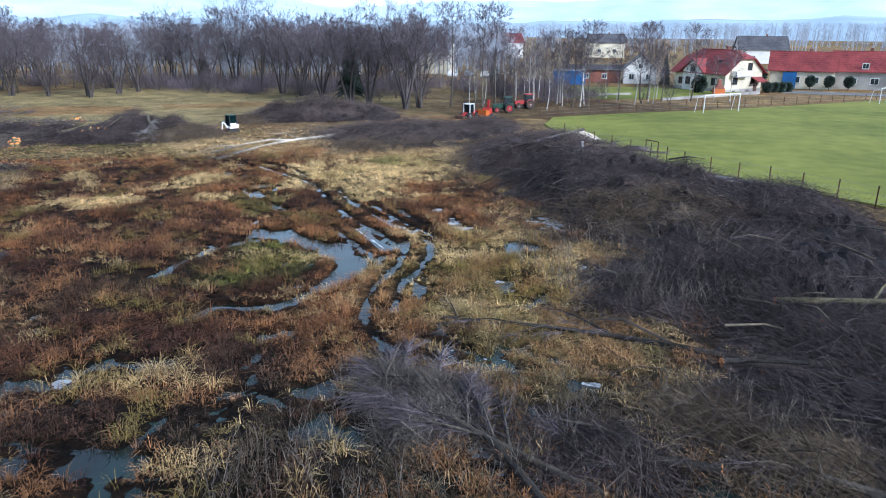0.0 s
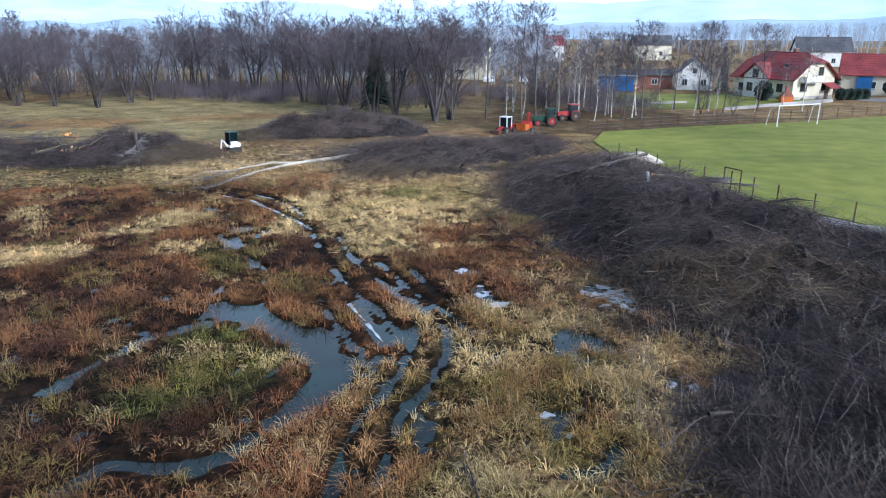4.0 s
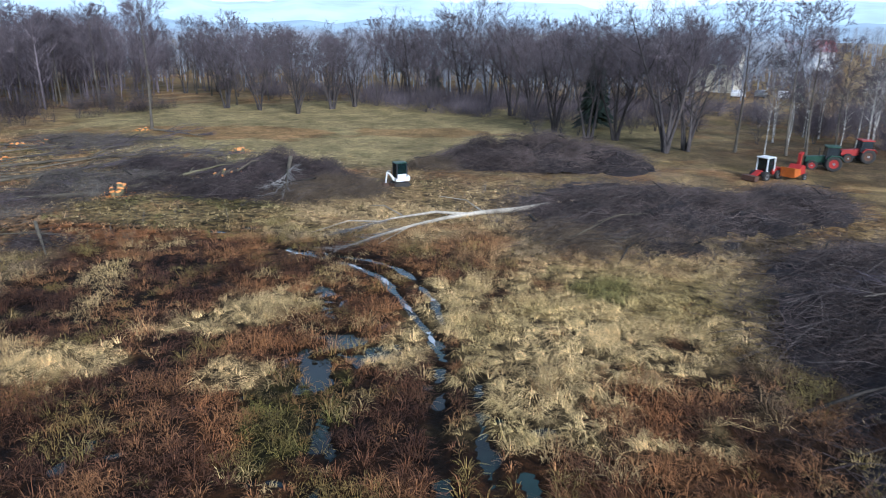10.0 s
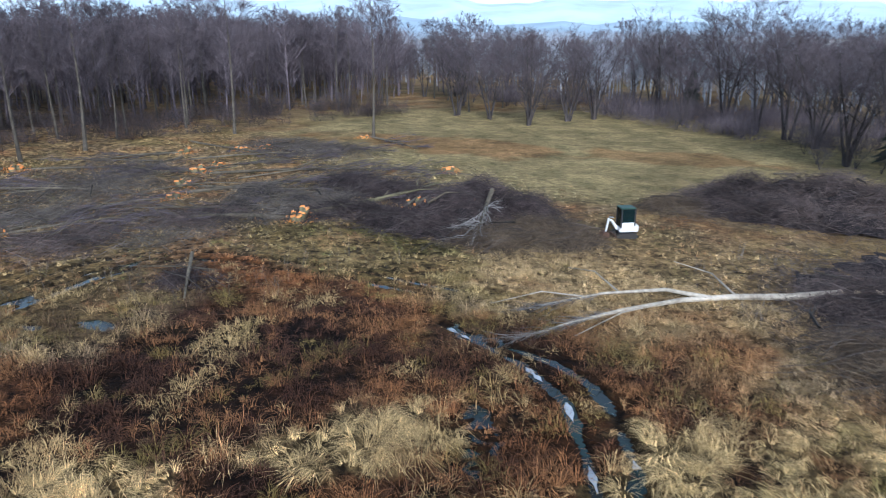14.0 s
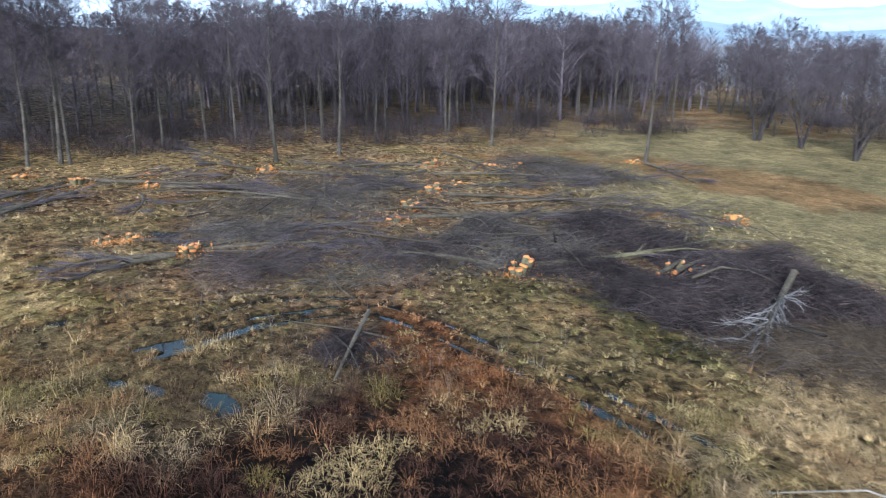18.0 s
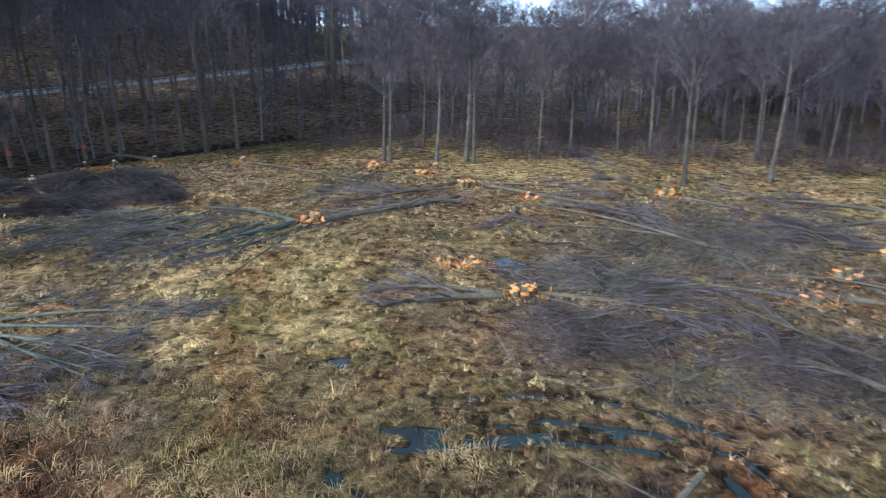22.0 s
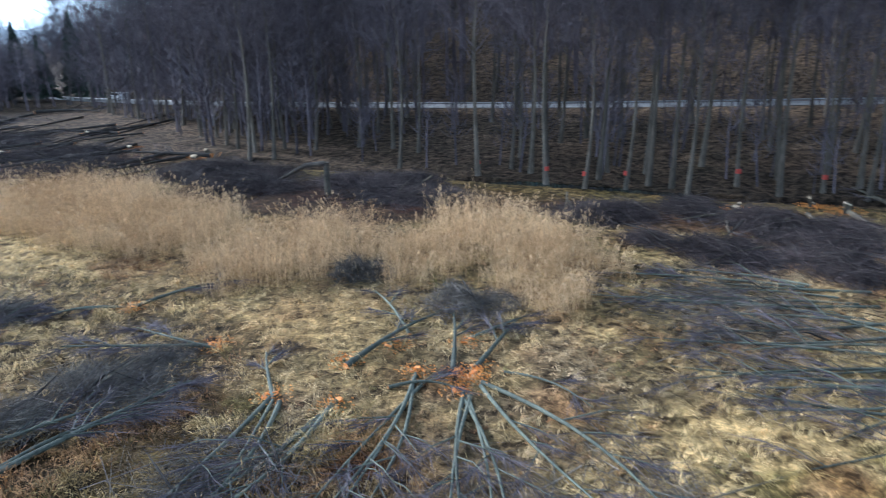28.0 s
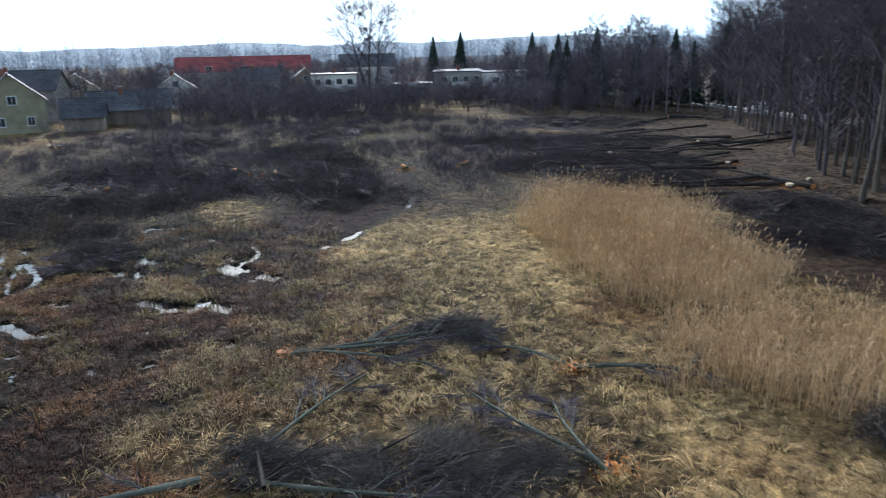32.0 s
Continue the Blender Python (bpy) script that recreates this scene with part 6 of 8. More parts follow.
sow("straw_grass", 16000, -64, -6, -12, 46, pale, .46, 1.6, 14, .008, "flattened pale straw-coloured grass", 8, 1.2, 1.6, flat=.75)
sow("rough_grass", 34000, -82, -18, 12, 80, lambda x, y: np.clip(.95 - marsh(x, y) * .9 - .5 * pale(x, y), 0, 1) * np.clip(.25 + 1.3 * vnoise(x, y, 1.8, 66), 0, 1), .3, 1.45, 14, .0085,
    "rough winter grass between felled trees", 3, 1.5, 2.5, tones=((.3, RUSSET), (.15, SEDGE), (.2, STRAW), (.1, GREEN)))
sow("meadow_grass", 12000, -86, 8, 62, 106, lambda x, y: .8 * ~on_pitch(x, y) * ((y > 78) | (x > -20)), .26, 1.3, 8, .013,
    "low faded meadow grass", 9, 1.3, 3.0, tones=((.2, STRAW), (.1, RUSSET)))
sow("dark_grass", 9000, -30, 45, -50, 14, lambda x, y: np.ones(len(x)) * .8, .36, 1.2, 10, .015, "dark matted grass in the southern clearing", 4, 1.0, 2.5, tones=((.25, OLIVE), (.06, STRAW)))


def build_reeds():
    rng = np.random.RandomState(77)
    n = 110000
    x, y = -58 + 44 * rng.rand(n), -16 + 44 * rng.rand(n)
    k = np.zeros(n)
    for cx, cy, rx, ry, turn in ((-23.5, -4.5, 5.5, 8.5, 25), (-30, 3.5, 6, 5.5, -40), (-37.5, 10.5, 5.5, 4.8, 40), (-44, 12.5, 4.0, 4.2, 0), (-51, 11.5, 3.4, 7.6, 10), (-49.5, 19.5, 2.0, 3.2, 10)):
        k = np.maximum(k, spot(x, y, cx, cy, rx, ry, turn, .45, 2.2))
    for cx, cy, r in ((-46.2, 20.2, 1.8), (-42, 15.2, 1.5), (-46, 8, 1.2)):
        k *= 1 - .9 * spot(x, y, cx, cy, r, r)
    ok = rng.rand(n) < k * (.55 + .5 * vnoise(x, y, 1.2, 71)) * .75
    x, y = x[ok], y[ok]
    m = len(x)
    h = (1.2 + 1.2 * rng.rand(m)) * (.45 + 1.0 * vnoise(x, y, 1.6, 72))
    a = rng.rand(m) * 6.28
    lean = .08 + .5 * rng.rand(m) ** 1.3
    base = np.stack([x, y, height(x, y, False) - .05], -1)
    tip = base + unit(a) * (h * lean)[:, None] + np.array([0, 0, 1]) * h[:, None]
    mid = (base + tip) / 2 - unit(a) * (h * lean * .2)[:, None]
    acc = Acc()
    strands(acc, np.stack([base, mid, tip], 1), np.tile([.007, .007, .002], (m, 1)), 3)
    pick = rng.rand(m) < .35
    p, q = tip[pick], unit(a[pick])
    plume = np.stack([p - (0, 0, .12), p + q * .06 + (0, 0, .05), p + q * .16 + (0, 0, .1)], 1)
    strands(acc, plume, np.tile([.01, .026, .003], (pick.sum(), 1)), 3)
    leaf0 = base + (tip - base) * (.3 + .5 * rng.rand(m))[:, None]
    a2 = rng.rand(m) * 6.28
    leaf = np.stack([leaf0, leaf0 + unit(a2) * .14 + (0, 0, .18), leaf0 + unit(a2) * .5 + (0, 0, .06)], 1)
    strands(acc, leaf, np.tile([.008, .011, .002], (m, 1)), 3)
    tagged(part("reeds", acc, M_REED), "tall dense bed of golden dry reeds", "reeds", kind="stuff")


build_reeds()


def shoots(name, n, x, y, rx, ry, low, high, label, seed):
    rng = np.random.RandomState(seed)
    a, d = rng.rand(n) * 6.28, np.sqrt(rng.rand(n))
    px, py = x + rx * d * np.cos(a), y + ry * d * np.sin(a)
    keep = vnoise(px, py, 1.3, seed) > .47
    px, py = px[keep], py[keep]
    k = len(px)
    b = np.stack([px, py, height(px, py)], -1)
    h = low + (high - low) * rng.rand(k) ** 1.6
    t = b + np.stack([rng.randn(k) * .22 * h, rng.randn(k) * .22 * h, h], -1)
    acc = Acc()
    slivers(acc, b, t, np.full(k, .022), rng)
    m = np.repeat(np.arange(k), 3)
    q = .35 + .5 * rng.rand(len(m))
    b2 = b[m] + (t[m] - b[m]) * q[:, None]
    t2 = b2 + unit(rng.rand(len(m)) * 6.28) * (.22 * h[m])[:, None] + np.array([0, 0, .3]) * h[m][:, None]
    slivers(acc, b2, t2, np.full(len(m), .013), rng)
    tagged(part(name, acc, M_SLASH), label, "shoots", kind="stuff")


shoots("willow_shoots", 3000, 4, 13, 11, 8, .5, 1.7, "upright bare shoots over wet grass", 21)
shoots("willow_shoots", 2200, 8, 34, 6, 8, .4, 1.5, "upright bare shoots at the heap's edge", 22)
shoots("willow_shoots", 1500, -9, 74, 12, 9, .4, 1.3, "thin brown shoots between felled tops", 23)
shoots("willow_shoots", 2600, -55, 62, 24, 20, .4, 1.3, "thin shoots and twigs over the felling", 24)


def build_chips():
    rng, acc = np.random.RandomState(3), Acc()
    for x, y, r in CHIPS:
        n = 130 if r < .15 else 220
        a, d = rng.rand(n) * 6.28, rng.rand(n) ** 1.3 * (.8 if r < .15 else 1.25)
        px, py = x + d * np.cos(a), y + d * np.sin(a)
        p = np.stack([px, py, height(px, py) + .03 + .1 * rng.rand(n)], -1)
        e = unit(rng.rand(n) * 6.28) * (.03 + .06 * rng.rand(n))[:, None]
        strands(acc, np.stack([p, p + e * .5 + (0, 0, .012), p + e], 1), np.tile([.02, .03, .003], (n, 1)), 3)
    tagged(part("wood_chips", acc, M_CHIPS), "orange wood chips and sawdust scattered round stumps", "wood chips", kind="stuff")


build_chips()


# ---- pitch, fence and goal ----
def sheet(name, corners, lift, mat, label, category):
    """A level sheet with a thin edge, laid on the land."""
    b = bmesh.new()
    top = [b.verts.new((x, y, floor_at(x, y) + lift)) for x, y in corners]
    low = [b.verts.new((x, y, floor_at(x, y) - .3)) for x, y in corners]
    b.faces.new(top)
    for i in range(len(top)):
        j = (i + 1) % len(top)
        b.faces.new((top[i], low[i], low[j], top[j]))
    bmesh.ops.recalc_face_normals(b, faces=b.faces)
    bmesh.ops.triangulate(b, faces=b.faces)
    return tagged(part(name, b, mat), label, category, kind="structure")


sheet("pitch", ((9.6, 72.0), (17.0, 58.4), (26.5, 46.0), (45, 22), (62, 14), (120, 60), (120, 72)), .19, M_TURF, "mown green football pitch", "pitch")
sheet("pitch_far", ((9.6, 72.01), (120, 72.01), (120, 150), (74, 127), (36, 105), (20, 98.0), (10, 92.5), (8.2, 85)), .19, M_TURF, "mown green football pitch", "pitch")
sheet("village_road", ((58, 139), (76, 133), (112, 120), (114, 126), (79, 138.5), (60, 144.5)), .14, M_ASPHALT, "pale asphalt village road past the houses", "road")
sheet("garden_lawn", ((14, 122), (30, 122.5), (52, 139), (44, 150), (14, 150)), .13, M_TURF, "short garden lawn beside the white house", "lawn")


def goal(x0, y0, x1, y1):
    z = floor_at(x0, y0) + .19
    dx, dy = x1 - x0, y1 - y0
    w = math.hypot(dx, dy)
    g = thing("football_goal", x0, y0, z, "white metal football goal on the pitch", "goal", az=math.degrees(math.atan2(dy, dx)))
    part("post", rod((0, 0, -.3), (0, 0, 2.44), .07), M_WHITEPAINT, g)
    part("post", rod((w, 0, -.3), (w, 0, 2.44), .07), M_WHITEPAINT, g)
    part("crossbar", rod((-.06, 0, 2.44), (w + .06, 0, 2.44), .07), M_WHITEPAINT, g)
    for x in (0, w):
        part("stay", rod((x, 0, 2.4), (x - .2 + .4 * (x > 0), 1.1, 2.0), .03), M_WHITEPAINT, g)
        part("stay", rod((x - .2 + .4 * (x > 0), 1.1, 2.0), (x - .2 + .4 * (x > 0), 1.5, -.2), .03), M_WHITEPAINT, g)


goal(31.4, 99.6, 37.2, 102.6)
goal(64.6, 117.2, 68.5, 120.0)


def fence(points, gap, high, label, mat, mesh_mat):
    (x0, y0) = points[0]
    f = thing("fence", x0, y0, 0, label, "fence")
    for (ax, ay), (bx, by) in zip(points, points[1:]):
        n = max(1, round(math.hypot(bx - ax, by - ay) / gap))
        last = None
        for i in range(n + 1):
            q = i / n
            x, y = ax + (bx - ax) * q, ay + (by - ay) * q
            z = floor_at(x, y) + .1
            part("post", rod((x - x0, y - y0, z - .4), (x - x0, y - y0, z + high * (.95 + .1 * RNG.rand())), .045, 6), mat, f)
            if last:
                for k in (.25, .6, .95):
                    part("wire", rod((last[0] - x0, last[1] - y0, last[2] + high * k), (x - x0, y - y0, z + high * k), .008, 4), mesh_mat, f)
            last = (x, y, z)
    return f


fence(((9.2, 74), (10.2, 70.9), (15.3, 61.7), (17.0, 57.4), (26.0, 45.4), (31, 38)), 2.6, 1.5, "rusty post and wire fence along the pitch", M_RUST, M_STEEL)
fence(((8.5, 94), (20, 100.5), (36, 108.0), (74, 129)), 2.9, 1.2, "thin post and wire fence behind the goal", M_RUST, M_STEEL)


def gate_frame():
    g = thing("metal_gate", 15.0, 62.4, floor_at(15, 62.4) + .1, "rusty metal gate frame in the fence", "gate", az=-60)
    part("post", rod((0, 0, -.3), (0, 0, 1.7), .05), M_RUST, g)
    part("post", rod((1.5, 0, -.3), (1.5, 0, 1.7), .05), M_RUST, g)
    part("rail", rod((0, 0, 1.68), (1.5, 0, 1.68), .045), M_RUST, g)


gate_frame()


def mound(name, x, y, rx, ry, high, mat, label, category, turn=0):
    n, acc = 26, Acc()
    g = np.linspace(-1, 1, n)
    X, Y = np.meshgrid(g, g)
    d = np.hypot(X, Y)
    Z = high * np.clip(1 - d ** 1.6, 0, 1) ** .8 * (.7 + .6 * vnoise(X * rx + x, Y * ry + y, .8, 81)) - .12
    c, s = math.cos(radians(turn)), math.sin(radians(turn))
    i = np.arange(n * n).reshape(n, n)
    a, b, e, f = i[:-1, :-1].ravel(), i[:-1, 1:].ravel(), i[1:, 1:].ravel(), i[1:, :-1].ravel()
    acc.add(np.stack([c * X * rx - s * Y * ry, s * X * rx + c * Y * ry, Z], -1), np.concatenate([np.stack([a, b, e], 1), np.stack([a, e, f], 1)]))
    ob = part(name, acc.mesh(name, True), mat)
    ob.location = (x, y, floor_at(x, y) + .15)
    return tagged(ob, label, category)


mound("sand_heap", 10.6, 73.2, 2.6, 1.5, .9, M_SAND, "pale heap of sand at the pitch's edge", "sand pile", -20)
mound("rubble_strip", 20.5, 52.6, 4.2, .8, .3, M_CONCRETE, "pale strip of rubble beside the pitch", "rubble", -52)


# ---- machines ----
def mini_excavator(x, y, az):
    e = thing("mini_excavator", x, y, floor_at(x, y) + .05, "small white excavator with a dark green glazed cab", "excavator", az=az)
    for s in (-1, 1):
        b = prism([(-.8, .12), (-.62, 0), (.62, 0), (.8, .12), (.8, .32), (.62, .44), (-.62, .44), (-.8, .32)], s * .52 - .13, s * .52 + .13)
        tr = part("track", b, M_RUBBER, e)
        for i in range(9):
            px = -.66 + i * .165
            part("track_pad", box(px - .05, px + .05, s * .52 - .14, s * .52 + .14, .43, .46), M_BLACK, tr)
    part("undercarriage", box(-.5, .5, -.4, .4, .14, .42, .03), M_BLACK, e)
    part("turntable", rod((0, 0, .4), (0, 0, .55), .36, 20), M_BLACK, e)
    part("body", prism([(-.78, .55), (.55, .55), (.62, .66), (.62, .82), (-.2, .86), (-.74, 1.1), (-.84, .9)], -.52, .52), M_WHITEPAINT, e, "white engine body")
    part("counterweight", box(-.88, -.62, -.5, .5, .56, 1.02, .08), M_WHITEPAINT, e)
    cab = part("cab", box(-.52, .5, -.46, .46, .84, 2.28, .06), M_TEAL, e, "dark green tinted glass cab")
    part("roof", box(-.58, .58, -.5, .5, 2.26, 2.36, .04), M_GREENPAINT, cab)
    for px in (-.53, .49):
        for py in (-.46, .46):
            part("pillar", box(px - .05, px + .05, py - .05, py + .05, .84, 2.28), M_BLACK, cab)
    part("door_panel", box(-.5, .48, -.49, -.46, .84, 1.25, .01), M_WHITEPAINT, cab, "white lower door panel")
    part("door_panel", box(-.5, .48, .46, .49, .84, 1.25, .01), M_WHITEPAINT, cab, "white lower door panel")
    part("boom", prism([(.55, .64), (.7, .62), (1.08, 1.26), (1.36, 1.4), (1.34, 1.5), (1.0, 1.38), (.55, .8)], -.08, .08), M_WHITEPAINT, e, "white bent boom")
    part("arm", prism([(1.28, 1.52), (1.38, 1.5), (1.52, .5), (1.42, .48), (1.27, 1.38)], -.06, .06), M_WHITEPAINT, e)
    part("ram", rod((.75, 0, .75), (1.15, 0, 1.28), .05), M_STEEL, e)
    part("ram", rod((.95, 0, 1.56), (1.3, 0, 1.6), .045), M_STEEL, e)
    part("bucket", prism([(1.36, .5), (1.7, .5), (1.9, .16), (1.55, .02), (1.24, .12)], -.34, .34), M_RUST, e, "muddy steel bucket")
    part("blade", box(.86, .94, -.62, .62, .04, .36, .02), M_RUST, e)
    return e


digger = mini_excavator(-26.6, 75.2, 232)
digger.scale = (.8,) * 3


def tractor(x, y, az, paint, rim, label, mast=False):
    t = thing("tractor", x, y, floor_at(x, y) + .02, label, "tractor", az=az)
    part("bonnet", prism([(.3, .85), (2.1, .8), (2.25, 1.0), (2.15, 1.45), (.3, 1.6)], -.4, .4), paint, t)
    part("grille", box(2.16, 2.26, -.3, .3, .85, 1.35, .02), M_BLACK, t)
    part("chassis", box(-1.0, 2.0, -.3, .3, .55, .9, .04), M_BLACK, t)
    cab = part("cab", prism([(-1.0, 1.1), (.35, 1.1), (.3, 1.6), (.15, 2.55), (-.95, 2.55)], -.72, .72), M_GLASS, t, "glazed cab")
    part("roof", box(-1.12, .32, -.8, .8, 2.54, 2.7, .05), paint, cab)
    for px, pz in ((-.98, -.94), (.32, .16)):
        for py in (-.72, .72):
            part("pillar", rod((px, py, 1.1), (pz, py, 2.55), .05, 6), M_BLACK, cab)
    for s in (-1, 1):
        wheel(t, -.55, s * .85, .82, .48, rim, M_STEEL)
        wheel(t, 1.6, s * .78, .55, .36, rim, M_STEEL)
        part("mudguard", prism([(-1.45, 1.2), (-1.2, 1.66), (-.2, 1.74), (.25, 1.3), (.15, 1.25), (-.25, 1.64), (-1.15, 1.58)], s * .85 - .24, s * .85 + .24), paint, t)
    part("exhaust", rod((.9, .3, 1.5), (.9, .3, 2.5), .05), M_BLACK, t)
    if mast:
        part("loader_mast", prism([(-2.6, .5), (-2.4, .5), (-2.2, 2.6), (-2.5, 2.8)], -.15, .15), paint, t, "folded timber crane")
        part("crane_arm", prism([(-2.5, 2.7), (-2.2, 2.8), (-1.2, 1.9), (-1.4, 1.8)], -.1, .1), paint, t)
        part("trailer_bed", box(-5.2, -1.7, -.7, .7, .7, .85, .02), M_RUST, t)
        for s in (-1, 1):
            wheel(t, -3.6, s * .8, .45, .35, rim, M_STEEL)
            for px in (-4.8, -3.9, -3.0):
                part("stake", rod((px, s * .68, .8), (px, s * .72, 2.1), .05), M_STEEL, t)
    return t


t_green = tractor(4.0, 98.6, 188, M_GREENPAINT, M_REDPAINT, "green tractor with red wheels among birches", False)
t_red = tractor(7.2, 104.5, 196, M_REDPAINT, M_RUST, "red tractor parked among birches")


def wheel_loader(x, y, az):
    t = thing("wheel_loader", x, y, floor_at(x, y) + .02, "red loader with a white cab frame", "loader", az=az)
    part("body", prism([(-1.6, .6), (-.2, .6), (-.1, 1.15), (-1.3, 1.3), (-1.7, 1.1)], -.6, .6), M_REDPAINT, t, "red engine cover")
    part("front_frame", box(-.1, 1.3, -.4, .4, .5, .95, .05), M_BLACK, t)
    cab = part("cab", box(-.35, .75, -.6, .6, .95, 2.3, .06), M_TEAL, t)
    part("roof", box(-.45, .9, -.68, .68, 2.28, 2.42, .05), M_WHITEPAINT, cab)
    for px in (-.36, .76):
        for py in (-.6, .6):
            part("pillar", box(px - .06, px + .06, py - .06, py + .06, .95, 2.3), M_WHITEPAINT, cab)
    part("door", box(-.3, .2, -.63, -.6, .95, 1.6), M_WHITEPAINT, cab)
    for px in (-1.0, .95):
        for s in (-1, 1):
            wheel(t, px, s * .72, .5, .38, M_STEEL, M_BLACK)
    part("lift_arm", prism([(.9, 1.0), (1.1, 1.1), (2.4, .5), (2.35, .3)], -.3, .3), M_REDPAINT, t)
    part("attachment", box(2.2, 2.8, -.8, .8, .15, .7, .05), M_RUST, t)
    return t


t_load = wheel_loader(-.9, 91.2, 235)


def wood_chipper(x, y, az):
    t = thing("wood_chipper", x, y, floor_at(x, y), "red and orange wood chipper with a raised chute", "machine", az=az)
    part("frame", box(-1.4, 1.0, -.5, .5, .45, .7, .03), M_RUST, t)
    part("drum_housing", prism([(-.6, .7), (.6, .7), (.7, 1.3), (.2, 1.7), (-.5, 1.5)], -.6, .6), M_REDPAINT, t)
    part("hopper", prism([(.6, .7), (1.7, .5), (1.8, 1.5), (.65, 1.3)], -.75, .75), M_ORANGE, t, "orange feed hopper")
    part("chute", prism([(-.4, 1.4), (-.1, 1.5), (-.2, 2.7), (-.6, 2.9), (-.7, 2.7), (-.42, 2.5)], -.16, .16), M_REDPAINT, t)
    for s in (-1, 1):
        wheel(t, -.3, s * .72, .36, .24, M_STEEL, M_BLACK)
    return t


t_chip = wood_chipper(1.4, 92.2, 240)
for machine in (t_green, t_red, t_load, t_chip):
    machine.scale = (.8,) * 3


# ---- houses ----
def window(parent, x, y, z, w, h, out, frame_mat=None):
    """A window set in a wall whose outward side is out: '-y', '+y', '-x' or '+x'."""
    frame_mat = frame_mat or M_FRAME
    s = -1 if out[0] == '-' else 1

    def slab(u0, u1, v0, v1, d0, d1):
        a, b = sorted((s * d0, s * d1))
        if out[1] == 'y':
            return box(x + u0, x + u1, y + a, y + b, z + v0, z + v1)
        return box(x + a, x + b, y + u0, y + u1, z + v0, z + v1)

    win = part("window", slab(-w / 2 - .08, w / 2 + .08, -.08, h + .08, -.1, .03), frame_mat, parent)
    n = 2 if w > .9 else 1
    for i in range(n):
        a = -w / 2 + i * w / n + .03
        part("pane", slab(a, a + w / n - .06, .03, h - .03, -.02, .045), M_GLASS, win)
    part("sill", slab(-w / 2 - .14, w / 2 + .14, -.14, -.07, 0, .14), M_CONCRETE, win)
    return win


